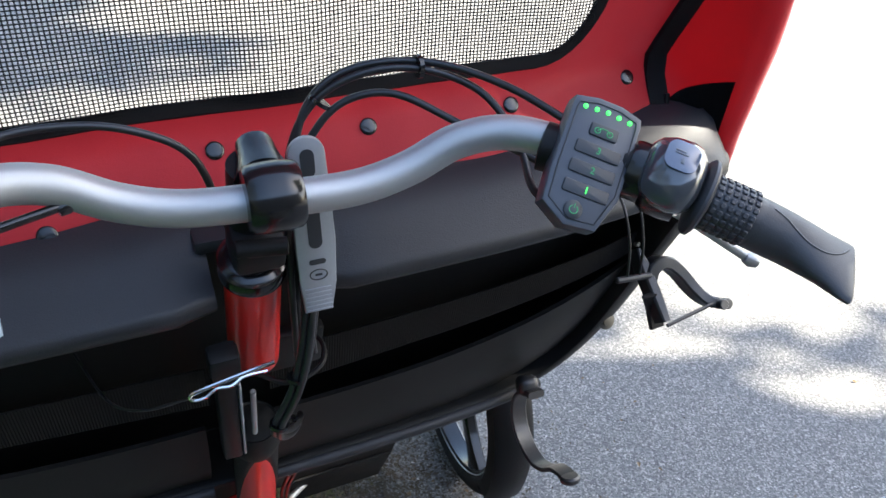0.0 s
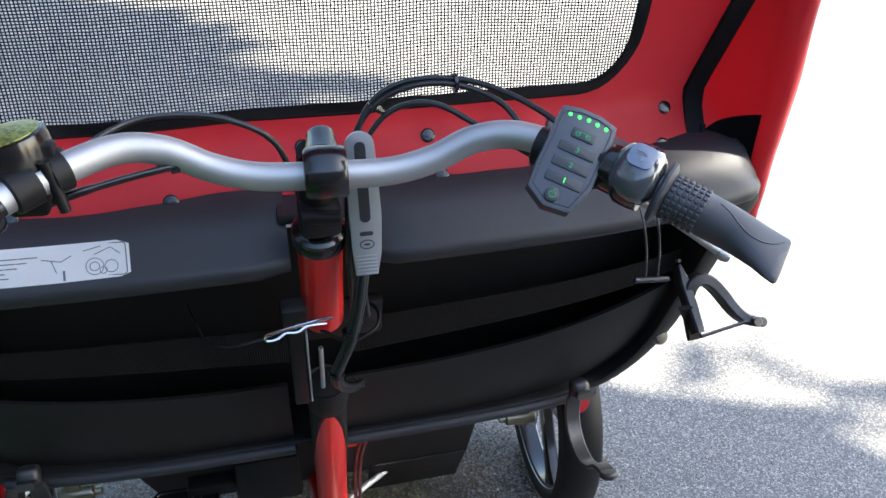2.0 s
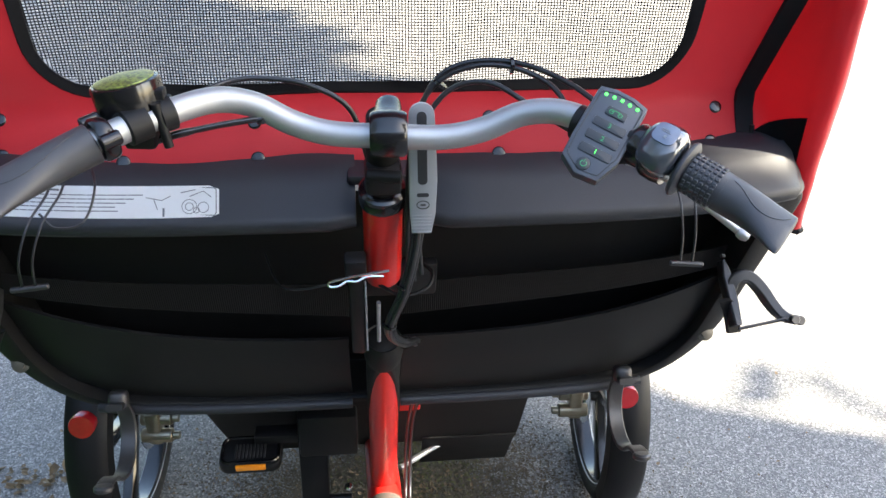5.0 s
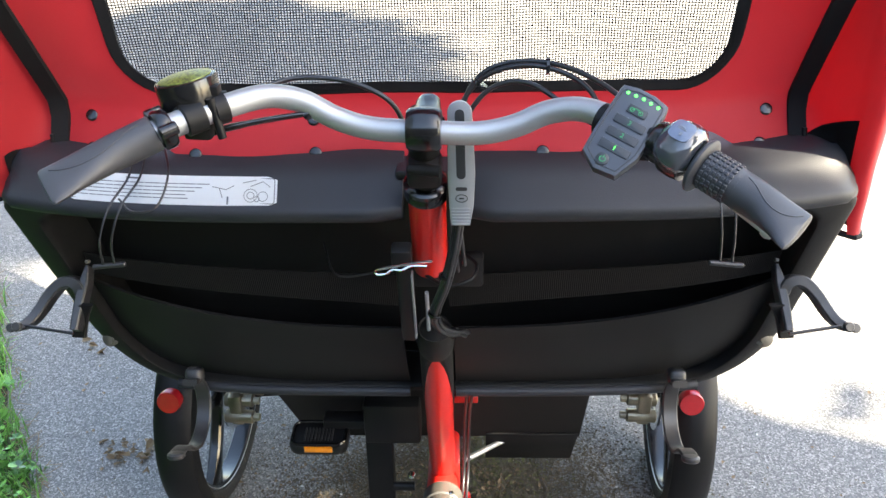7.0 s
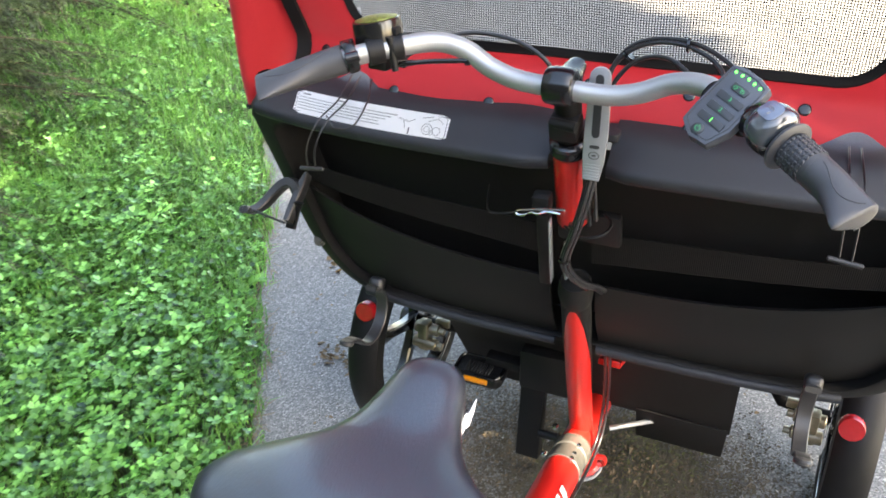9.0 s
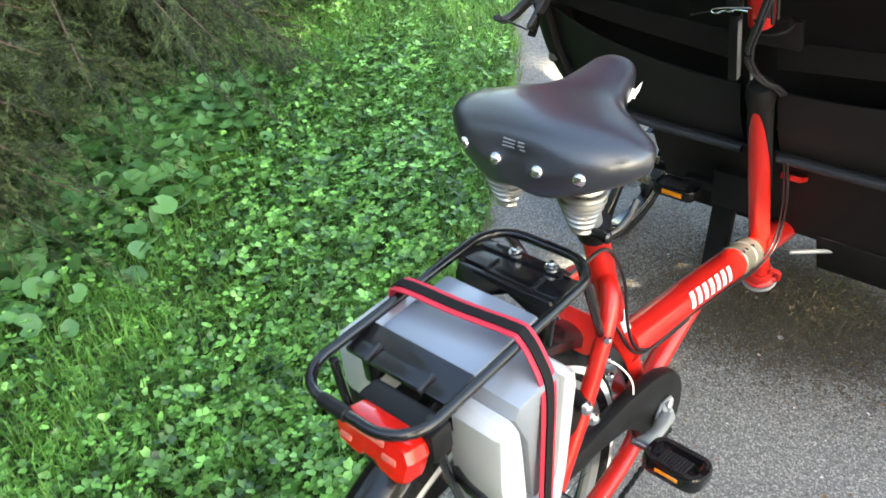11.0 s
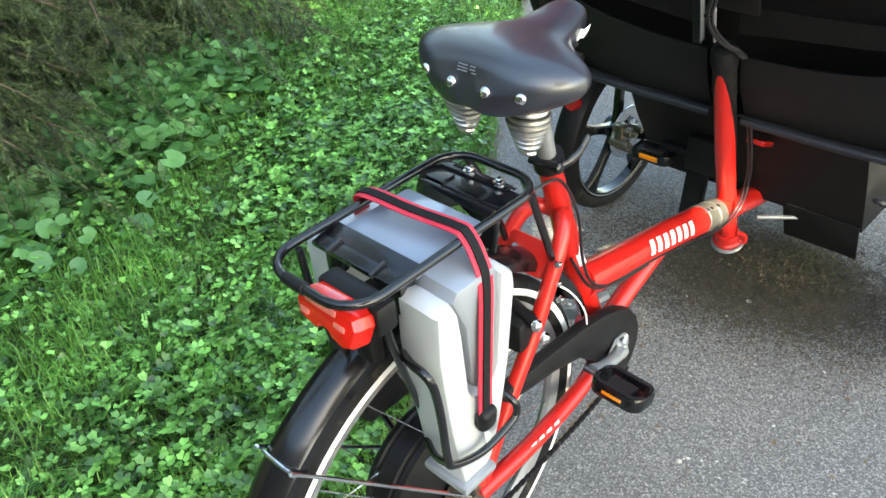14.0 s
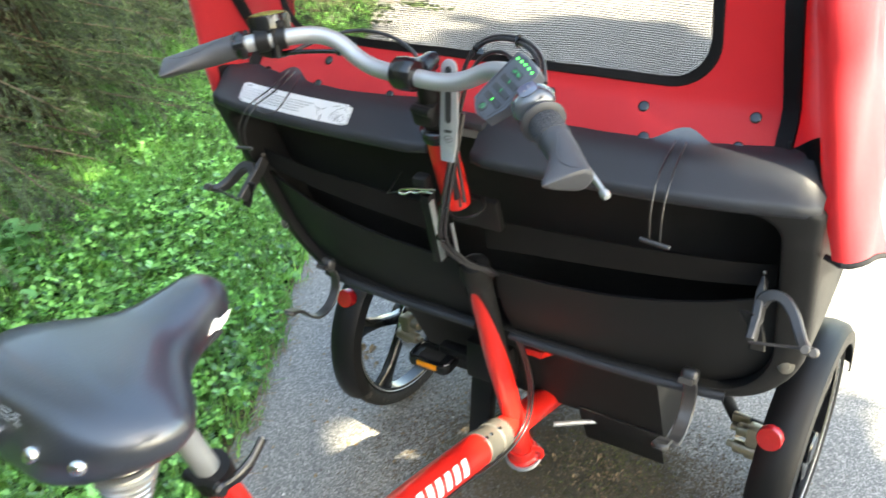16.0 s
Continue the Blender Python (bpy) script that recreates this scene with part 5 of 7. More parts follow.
def foot_stand():
    """The black parking-brake pedal and its bracket on the left under the box."""
    bm = B()
    rbox(bm, (-0.115, 0.10, 0.335), (0.05, 0.03, 0.30), Euler((radians(-8), 0, 0)).to_matrix(), 0.004)
    rbox(bm, (-0.085, 0.085, 0.42), (0.10, 0.05, 0.09), None, 0.006)
    rbox(bm, (-0.15, 0.085, 0.41), (0.12, 0.03, 0.02), None, 0.004)
    cyl(bm, (-0.09, 0.06, 0.27), (-0.05, 0.06, 0.27), 0.009, n=12)
    f = part("parking_stand", bm, PLASTIC_SOFT, bike, "black steel parking stand")
    bm = B()
    plate(bm, rounded(0.104, 0.064, 0.018, 5), axes((-0.216, 0.062, 0.379), (1, 0, 0), (0, 1, 0.06)), 0.020, 0.004)
    p = part("stand_pedal", bm, PLASTIC_SOFT, f, "black foot pedal")
    for i in range(9):
        bm = B()
        rbox(bm, (-0.240 + 0.006 * i, 0.058, 0.4015), (0.0028, 0.030, 0.006), None, 0.0008, 1)
        part("tread_rib", bm, CLIP, p)
    bm = B()
    tube(bm, [(-0.216 + x, 0.062 + y, 0.4005 + 0.06 * y) for x, y in rounded(0.094, 0.054, 0.014, 5)], 0.0032, 6, closed=True)
    part("tread_rim", bm, PLASTIC_GLOSS, p)
    bm = B()
    rbox(bm, (-0.214, 0.0305, 0.391), (0.05, 0.004, 0.012), None, 0.0015)
    part("pedal_reflector", bm, AMBER, f, "amber reflector")
    for q in ((-0.07, 0.075, 0.25), (-0.055, 0.06, 0.30), (-0.075, 0.058, 0.22)):
        bm = B()
        lathe(bm, q, (0, -1, 0.2), [(0.007, 0), (0.007, 0.004), (0.004, 0.009), (0, 0.010)], 10)
        part("stand_bolt", bm, CHROME, f)
    bm = B()
    cyl(bm, (0.04, 0.12, 0.275), (0.155, 0.19, 0.285), 0.0055, n=12)
    part("pull_rod", bm, ALU, f, "bare metal pull rod")


foot_stand()


# ---- rear half of the bike ----

def rear_frame():
    bm = B()
    tube(bm, spline([(0.016, -0.585, 0.505), (0.014, -0.45, 0.470), (0.010, -0.30, 0.432), (0.008, -0.128, 0.386)], 6), 0.0315, 26)
    f = part("main_tube", bm, RED_PAINT, bike, "thick glossy red frame tube")
    bm = B()
    tube(bm, [(0.008, -0.055, 0.365), (0.006, 0.05, 0.334), (0.004, 0.16, 0.302), (0.002, 0.275, 0.268)], [0.0285, 0.0285, 0.0285, 0.0275], 26)
    part("front_stub", bm, RED_PAINT, f)
    bm = B()
    d = Vector((0, 1, -0.29)).normalized()
    lathe(bm, (0.008, -0.135, 0.388), d, [(0.0315, 0), (0.0335, 0.002), (0.0335, 0.020), (0.031, 0.022), (0.031, 0.05), (0.0335, 0.052), (0.0335, 0.084), (0.029, 0.086)], 32)
    part("coupling_collar", bm, COLLAR, f, "bare metal coupling collar")
    for t in (0.012, 0.03, 0.062):
        bm = B()
        lathe(bm, Vector((0.02, -0.135, 0.388)) + d * t + Vector((0, 0, 0.026)), (0.5, 0, 0.9), [(0.0045, 0), (0.0045, 0.006), (0.003, 0.008), (0, 0.008)], 10)
        part("collar_bolt", bm, CHROME, f)
    # white slanted marks of the maker along the tube
    for i in range(7):
        bm = B()
        y = -0.375 + 0.026 * i
        z = 0.470 - (y + 0.45) * 0.262
        rings = []
        for a in (12, 24, 36, 48, 60):
            q = radians(a)
            rings.append([Vector((0.012 + 0.0322 * math.cos(q), yy + 0.008 * (a - 36) / 30, z + 0.0322 * math.sin(q) - (yy - y) * 0.262)) for yy in (y - 0.0075, y + 0.0075)])
        for p, q in zip(rings, rings[1:]):
            bm.faces.new([bm.verts.new(v) for v in (p[0], p[1], q[1], q[0])])
        bmesh.ops.remove_doubles(bm, verts=bm.verts[:], dist=1e-5)
        bmesh.ops.solidify(bm, geom=bm.faces[:], thickness=-0.0004)
        part("maker_mark", bm, WHITE, f)
    # seat tube and its forked upper end
    bm = B()
    tube(bm, spline([(0.02, -0.515, 0.335), (0.02, -0.557, 0.43), (0.021, -0.60, 0.53), (0.022, -0.645, 0.655), (0.023, -0.682, 0.765), (0.0235, -0.692, 0.795)], 5), [0.021] * 8 + [0.0195] * 8 + [0.0185] * 10, 24)
    part("seat_tube", bm, RED_PAINT, f)
    bm = B()
    tube(bm, spline([(0.014, -0.31, 0.418), (0.016, -0.40, 0.388), (0.018, -0.51, 0.345)], 5), 0.0195, 20)
    part("down_strut", bm, RED_PAINT, f)
    bm = B()
    cyl(bm, (-0.03, -0.508, 0.338), (0.05, -0.508, 0.338), 0.024, n=24, edge=0.002)
    part("bottom_bracket", bm, RED_PAINT, f)
    for s in (-1, 1):
        bm = B()
        tube(bm, spline([(0.021, -0.655, 0.69), (0.02 + s * 0.028, -0.688, 0.708), (0.02 + s * 0.046, -0.722, 0.672), (0.018 + s * 0.052, -0.782, 0.565), (0.015 + s * 0.058, -0.852, 0.464), (0.012 + s * 0.066, -0.93, 0.345)], 6), 0.0125, 16)
        part("seat_stay", bm, RED_PAINT, f)
        bm = B()
        tube(bm, spline([(0.018 + s * 0.012, -0.52, 0.328), (0.016 + s * 0.045, -0.62, 0.318), (0.014 + s * 0.056, -0.78, 0.308), (0.012 + s * 0.066, -0.94, 0.325)], 6), 0.0155, 16)
        part("chain_stay", bm, RED_PAINT, f)
    for i in range(4):
        bm = B()
        rbox(bm, (0.082, -0.735 - 0.021 * i, 0.317), (0.0008, 0.0125, 0.013), Euler((radians(6), 0, radians(-3))).to_matrix(), 0.0003, 1)
        part("model_mark", bm, WHITE, f)
    bm = B()
    m = axes((0.02, -0.735, 0.655), (1, 0, 0), (0, 0.42, 1))
    plate(bm, rounded(0.085, 0.058, 0.016), m, 0.005, 0.001)
    part("bridge_plate", bm, RED_PAINT, f, "red bridge plate between the stays")
    for x, z in ((-0.022, 0.664), (0.058, 0.664), (0.058, 0.628), (0.064, 0.60)):
        bm = B()
        lathe(bm, (x + 0.02, -0.738, z), (0.3, -1, 0.5), [(0.006, 0), (0.006, 0.004), (0.004, 0.008), (0, 0.008)], 12)
        part("frame_bolt", bm, CHROME, f)
    bm = B()
    rbox(bm, (0.041, -0.628, 0.60), (0.0012, 0.014, 0.05), Euler((radians(20), 0, radians(-18))).to_matrix(), 0.0004, 1)
    part("frame_sticker", bm, PAPER, f, "small white sticker")
    bm = B()
    rbox(bm, (0.047, 0.03, 0.52), (0.04, 0.06, 0.012), Euler((radians(-25), 0, 0)).to_matrix(), 0.002)
    part("box_bracket", bm, RED_PAINT, f, "red bracket under the box")
    # quick release
    bm = B()
    lathe(bm, (0.0235, -0.690, 0.790), (0.02, -0.28, 1), [(0.0185, 0), (0.0235, 0.001), (0.0235, 0.024), (0.016, 0.026)], 26)
    cyl(bm, (0.004, -0.712, 0.806), (0.056, -0.708, 0.806), 0.007, n=14, edge=0.001)
    part("seat_clamp", bm, PLASTIC_SOFT, f, "black seat clamp")
    bm = B()
    tube(bm, spline([(0.054, -0.708, 0.807), (0.060, -0.692, 0.811), (0.062, -0.672, 0.818), (0.060, -0.648, 0.832)], 5), [0.004] * 5 + [0.0048] * 6 + [0.004] * 5, 12, flat=1.5)
    lathe(bm, (0.05, -0.709, 0.806), (1, 0, 0), [(0.009, 0), (0.009, 0.006), (0.006, 0.009), (0, 0.009)], 16)
    part("quick_release", bm, PLASTIC_GLOSS, f, "dark quick-release lever")
    return f


rear_frame()


def saddle():
    """A broad sprung saddle: a wide rear with a short nose and a deep skirt."""
    bm = B()
    cx, y0, y1 = 0.036, -0.878, -0.640
    n = 40
    rings = []
    # along the saddle: half width, top, dome height, skirt depth
    st = [(0.0, 0.016, 0.998, 0.012, 0.016), (0.010, 0.036, 1.006, 0.019, 0.030), (0.035, 0.060, 1.015, 0.024, 0.036), (0.08, 0.083, 1.022, 0.027, 0.038), (0.15, 0.103, 1.0265, 0.029, 0.038), (0.24, 0.1175, 1.0285, 0.030, 0.037), (0.34, 0.1195, 1.0275, 0.030, 0.036), (0.43, 0.106, 1.0255, 0.030, 0.036), (0.52, 0.080, 1.0235, 0.028, 0.036), (0.62, 0.056, 1.022, 0.026, 0.037), (0.74, 0.0405, 1.024, 0.023, 0.037), (0.86, 0.0325, 1.027, 0.020, 0.036), (0.93, 0.028, 1.0265, 0.018, 0.034), (0.97, 0.0225, 1.023, 0.016, 0.030), (0.992, 0.0145, 1.016, 0.011, 0.022), (1.0, 0.007, 1.008, 0.005, 0.012)]
    for t, w, top, dome, deep in st:
        w *= 1.04 if t < 0.6 else 1.0
        y = y0 + (y1 - y0) * t
        ring = []
        for j in range(n):
            a = 2 * math.pi * j / n
            u, v = math.cos(a), math.sin(a)
            if v >= 0:
                px = w * (abs(u) ** 0.86) * (1 if u >= 0 else -1)
                pz = top - dome + dome * (v ** 0.9)
            else:
                px = w * (abs(u) ** 0.5) * (1 if u >= 0 else -1) * (1 - 0.10 * (-v) ** 2)
                pz = top - dome - deep * ((-v) ** 0.75) * (1 - 0.22 * max(0.0, 1 - abs(u) * 1.6) * (1 if t < 0.2 else 0))
            ring.append((cx - 0.012 * t + px, y + 0.010 * max(0.0, 1 - t / 0.12) * (1 if v > 0 else 0) * v, pz))
        rings.append(ring)
    loft(bm, rings)
    bmesh.ops.recalc_face_normals(bm, faces=bm.faces[:])
    bmesh.ops.subdivide_edges(bm, edges=bm.edges[:], cuts=1, use_grid_fill=True, smooth=0.8)
    hull = bvhtree.BVHTree.FromBMesh(bm)
    s = part("saddle", bm, LEATHER, bike, "wide black sprung saddle with rivets", sharp=80)
    for dx in (-0.074, -0.024, 0.029, 0.074):
        bm = B()
        at, nrm, _, _ = hull.ray_cast(Vector((cx + dx, -1.0, 0.990)), Vector((0, 1, 0)))
        lathe(bm, at, nrm, [(0.0072, -0.003), (0.0072, 0.0012), (0.0060, 0.0030), (0.0034, 0.0040), (0, 0.0044)], 22)
        part("rivet", bm, CHROME, s, "domed steel rivet")
    bm = B()
    for z0, x0, x1 in ((1.0110, -0.020, -0.005), (1.0075, -0.020, -0.005), (1.0040, -0.020, -0.005), (1.0110, -0.001, 0.007), (1.0075, -0.001, 0.007), (1.0040, 0.002, 0.009)):
        ends = [hull.ray_cast(Vector((cx + x, -1.0, z0)), Vector((0, 1, 0)))[0] for x in (x0, (x0 + x1) / 2, x1)]
        tube(bm, ends, 0.0007, 6)
    part("saddle_emblem", bm, STEEL_GREY, s, "small grey emblem")
    bm = B()
    m = axes((cx + 0.0255, -0.678, 0.995), (0.1, 1, 0.25), (-0.2, -0.2, 1))
    plate(bm, [(-0.018, -0.004), (-0.004, -0.003), (0.0, -0.006), (0.012, -0.002), (0.02, 0.004), (0.006, 0.003), (0.002, 0.007), (-0.006, 0.002)], m, 0.0006)
    part("side_emblem", bm, WHITE, s, "white side emblem")
    # coil springs with conical cups
    for dx in (-0.053, 0.050):
        bm = B()
        o = Vector((cx + dx - 0.004, -0.815, 0.966))
        pts = []
        for i in range(170):
            t = i / 169
            r = 0.013 + 0.0125 * math.sin(math.pi * min(1.0, t / 0.8)) ** 0.8 if t < 0.4 else 0.0255 - 0.0262 * (t - 0.4)
            a = 2 * math.pi * 9.0 * t
            pts.append(o + Vector((r * math.cos(a), r * math.sin(a), -0.074 * t)))
        tube(bm, pts, 0.0037, 8)
        part("spring", bm, SPRING, s, "plated conical coil spring")
        bm = B()
        lathe(bm, o, (0, 0, -1), [(0.009, 0.0), (0.011, 0.008), (0.0225, 0.028), (0.0205, 0.042), (0.0095, 0.076), (0.0, 0.077)], 26)
        part("spring_cup", bm, PLASTIC_SOFT, s)
    bm = B()
    tube(bm, spline([(cx - 0.062, -0.815, 0.957), (cx - 0.03, -0.80, 0.952), (cx, -0.77, 0.945), (cx + 0.0, -0.66, 0.972)], 5), 0.0035, 8)
    tube(bm, spline([(cx + 0.058, -0.815, 0.957), (cx + 0.03, -0.80, 0.952), (cx + 0.008, -0.77, 0.945), (cx + 0.006, -0.66, 0.972)], 5), 0.0035, 8)
    tube(bm, [(cx - 0.062, -0.815, 0.925), (cx, -0.79, 0.93), (cx + 0.058, -0.815, 0.925)], 0.0035, 8)
    part("saddle_rail", bm, PLASTIC_SOFT, s, "black steel rail")
    bm = B()
    tube(bm, [(0.0235, -0.694, 0.80), (0.030, -0.735, 0.925)], 0.0138, 20)
    rbox(bm, (0.031, -0.738, 0.93), (0.05, 0.036, 0.024), None, 0.006)
    part("seat_post", bm, ALU, bike, "bare aluminium seat post")


saddle()


def rear_wheel():
    c = Vector((0.012, -0.955, 0.345))
    R = 0.345
    x = Vector((1, 0, 0))
    bm = B()
    r = R - 0.045
    lathe(bm, c, x, [(r - 0.012, -0.008), (r, -0.012), (r + 0.010, -0.013), (r + 0.010, 0.013), (r, 0.012), (r - 0.012, 0.008), (r - 0.016, 0.0), (r - 0.012, -0.008)], 80)
    w = part("rear_wheel", bm, ALU, bike, "spoked rear wheel with a bare metal rim")
    bm = B()
    lathe(bm, c, x, [(R - 0.022 + 0.022 * math.cos(2 * math.pi * i / 18), 0.0225 * math.sin(2 * math.pi * i / 18)) for i in range(19)], 96)
    part("tyre", bm, RUBBER, w, "black rubber tyre")
    bm = B()
    for s in (-1, 1):
        lathe(bm, c + x * (s * 0.0226), x, [(R - 0.028, -0.0006), (R - 0.021, 0.0008 * s), (R - 0.017, -0.0006)], 96)
    part("tyre_stripe", bm, WHITE, w, "pale reflective tyre stripe")
    bm = B()
    lathe(bm, c, x, [(0.0, -0.062), (0.02, -0.062), (0.03, -0.055), (0.085, -0.050), (0.118, -0.046), (0.126, -0.038), (0.128, -0.030), (0.124, -0.026), (0.128, -0.022), (0.128, 0.008), (0.124, 0.012), (0.128, 0.016), (0.126, 0.026), (0.110, 0.033), (0.085, 0.038), (0.03, 0.045), (0.02, 0.05), (0.0, 0.05)], 56)
    part("hub_motor", bm, PLASTIC_SOFT, w, "black hub motor drum")
    for k in range(28):
        bm = B()
        a = 2 * math.pi * k / 28
        s = 1 if k % 2 else -1
        b = a + (0.22 if (k // 2) % 2 else -0.22)
        cyl(bm, c + Vector((s * 0.02, 0.126 * math.cos(b), 0.126 * math.sin(b))), c + Vector((s * 0.003, (r - 0.012) * math.cos(a), (r - 0.012) * math.sin(a))), 0.0011, n=6)
        part("spoke", bm, CHROME, w)
    for i in range(7):
        bm = B()
        lathe(bm, c + x * (0.05 + 0.003 * i), x, [(0.02, 0), (0.044 - 0.003 * i, 0.0002), (0.044 - 0.003 * i, 0.0018), (0.02, 0.002)], 26)
        part("sprocket", bm, ZINC, w, "oily sprocket")
    bm = B()
    cyl(bm, c + x * 0.045, c + x * 0.092, 0.008, n=12)
    part("wheel_axle", bm, ZINC, w)
    # mudguard
    bm = B()
    rings = []
    G = R + 0.034
    for i in range(44):
        a = radians(18 + 205 * i / 43)
        d = Vector((0, math.cos(a), math.sin(a)))
        pro = [(-0.031, -0.020), (-0.0305, -0.006), (-0.022, 0.003), (-0.010, 0.007), (0.0, 0.008), (0.010, 0.007), (0.022, 0.003), (0.0305, -0.006), (0.031, -0.020), (0.028, -0.018), (0.020, 0.0), (0.0, 0.005), (-0.020, 0.0), (-0.028, -0.018)]
        rings.append([c + d * (G + dr) + x * px for px, dr in pro])
    loft(bm, rings)
    bmesh.ops.recalc_face_normals(bm, faces=bm.faces[:])
    g = part("rear_mudguard", bm, PLASTIC_GLOSS, bike, "black plastic rear mudguard")
    bm = B()
    a = radians(134)
    e = c + Vector((0, G * math.cos(a), G * math.sin(a)))
    pts = [c + Vector((0.075, -0.01, 0.01)), e + Vector((0.036, 0.016, -0.016)), e + Vector((0.0325, -0.002, 0.000)), e + Vector((0.0, -0.007, 0.007)), e + Vector((-0.0325, -0.002, 0.000)), e + Vector((-0.036, 0.016, -0.016)), c + Vector((-0.075, -0.01, 0.01))]
    tube(bm, spline(pts, 6), 0.0029, 8)
    part("mudguard_stay", bm, CHROME, g, "thin steel stay")


rear_wheel()


def chain_side():
    bm = B()
    m = axes((0.054, 0, 0), (0, 1, 0), (0, 0, 1))
    out = [(-0.535, 0.262), (-0.508, 0.272), (-0.487, 0.292), (-0.473, 0.325), (-0.473, 0.360), (-0.485, 0.395), (-0.510, 0.426), (-0.545, 0.450), (-0.590, 0.467), (-0.660, 0.482), (-0.750, 0.490), (-0.850, 0.495), (-0.870, 0.486), (-0.862, 0.468), (-0.824, 0.456), (-0.740, 0.442), (-0.665, 0.418), (-0.622, 0.375), (-0.600, 0.320), (-0.570, 0.280)]
    plate(bm, out, m, 0.026, 0.008)
    bmesh.ops.recalc_face_normals(bm, faces=bm.faces[:])
    part("chain_guard", bm, PLASTIC_SOFT, bike, "long black chain guard")
    bm = B()
    o = Vector((0.089, -0.552, 0.361))
    end = Vector((0.104, -0.668, 0.408))
    tube(bm, spline([o, o.lerp(end, 0.3) + Vector((0.006, 0, 0)), o.lerp(end, 0.7) + Vector((0.006, 0, 0)), end], 5), [0.015] * 3 + [0.0115] * 10 + [0.0125] * 3, 14, flat=0.8)
    for k in range(5):
        a = 2 * math.pi * k / 5 + 0.6
        tube(bm, [o, o + Vector((-0.004, 0.016 * math.cos(a), 0.016 * math.sin(a))), o + Vector((-0.006, 0.030 * math.cos(a), 0.030 * math.sin(a)))], [0.009, 0.006, 0.005], 8)
    lathe(bm, o, (1, 0, 0), [(0.014, -0.006), (0.014, 0.006), (0.010, 0.009), (0.0, 0.009)], 18)
    cr = part("crank", bm, ALU, bike, "polished alloy crank")
    bm = B()
    lathe(bm, (0.0835, -0.552, 0.361), (1, 0, 0), [(0.026, -0.001), (0.033, -0.001), (0.033, 0.0015), (0.026, 0.0015), (0.026, -0.001)], 44)
    part("chainring", bm, ALU, cr, "bright chainring")
    bm = B()
    lo = Vector((-0.055, -0.508, 0.340))
    le = Vector((-0.068, -0.362, 0.288))
    tube(bm, [lo, lo.lerp(le, 0.5), le], [0.014, 0.011, 0.012], 12, flat=0.8)
    part("crank_arm", bm, ALU, cr)
    for o in (Vector((0.168, -0.674, 0.412)), Vector((-0.13, -0.358, 0.286))):
        bm = B()
        t = Euler((radians(-13 if o.x > 0 else 12), 0, radians(-2))).to_matrix()
        outer, inner = rounded(0.098, 0.068, 0.022, 6), rounded(0.074, 0.042, 0.010, 6)
        rings = []
        for (x, y), (u, v) in zip(outer, inner):
            rings.append([o + t @ Vector(q) for q in ((x * 0.97, y * 0.97, -0.013), (x, y, -0.009), (x, y, 0.008), (x * 0.965, y * 0.965, 0.012), (u, v, 0.0115), (u, v, -0.012))])
        loft(bm, rings, closed=True)
        rbox(bm, o + t @ Vector((0, -0.006, -0.001)), (0.050, 0.034, 0.020), t, 0.003)
        rbox(bm, o + t @ Vector((0, -0.002, -0.003)), (0.080, 0.014, 0.014), t, 0.004)
        p = part("pedal", bm, PLASTIC_GLOSS, bike, "black non-slip pedal")
        bm = B()
        ring = rounded(0.092, 0.061, 0.020, 9) + rounded(0.083, 0.052, 0.015, 9)
        for i in range(15):
            for y in (-0.0295, -0.0250, 0.0250, 0.0295):
                ring.append((-0.030 + 0.0043 * i, y))
        for x, y in ring:
            rbox(bm, o + t @ Vector((x, y, 0.0122)), (0.0026, 0.0026, 0.0024), t)
        for i in range(9):
            for j in range(6):
                rbox(bm, o + t @ Vector((-0.021 + 0.0052 * i, -0.019 + 0.0052 * j, 0.0095)), (0.0032, 0.0032, 0.0022), t)
        tagged(part("tread_stud", bm, CLIP, p), "small raised tread studs", kind="stuff")
        for dy in (-0.0345, 0.0345):
            bm = B()
            rbox(bm, o + t @ Vector((0, dy, -0.001)), (0.038, 0.002, 0.006), t, 0.0008, 1)
            part("pedal_reflector", bm, AMBER, p, "amber reflector")
        bm = B()
        s = 1 if o.x > 0 else -1
        cyl(bm, o - Vector((s * 0.075, 0, 0)), o - Vector((s * 0.040, 0, 0)), 0.006, n=10)
        part("pedal_axle", bm, CHROME, p)
    # lower run of the chain
    bm = B()
    lo, hi = Vector((0.074, -0.50, 0.268)), Vector((0.072, -0.955, 0.232))
    for i in range(58):
        p = lo.lerp(hi, i / 57) + Vector((0, 0, -0.012 * math.sin(math.pi * i / 57)))
        rbox(bm, p, (0.005 if i % 2 else 0.008, 0.0078, 0.0085 if i % 2 else 0.0065), None)
    tagged(part("chain_run", bm, RUBBER, bike), "oily black bicycle chain", kind="stuff")
    # brake and hub hardware behind the seat tube
    bm = B()
    tube(bm, spline([(0.062, -0.735, 0.62), (0.075, -0.70, 0.585), (0.078, -0.66, 0.52), (0.066, -0.63, 0.44)], 6), 0.0016, 7)
    part("bare_cable", bm, WHITE, bike, "pale inner cable")
    bm = B()
    pts = [(0.05, -0.835, 0.80), (0.055, -0.77, 0.80), (0.05, -0.70, 0.78), (0.052, -0.655, 0.70), (0.048, -0.63, 0.60), (0.05, -0.60, 0.53), (0.046, -0.52, 0.475), (0.044, -0.40, 0.446)]
    tube(bm, spline(pts, 6), 0.0026, 8)
    part("light_cable", bm, CABLE, bike, "black cable down the seat tube")
    bm = B()
    rbox(bm, (0.05, -0.80, 0.565), (0.05, 0.05, 0.06), None, 0.012)
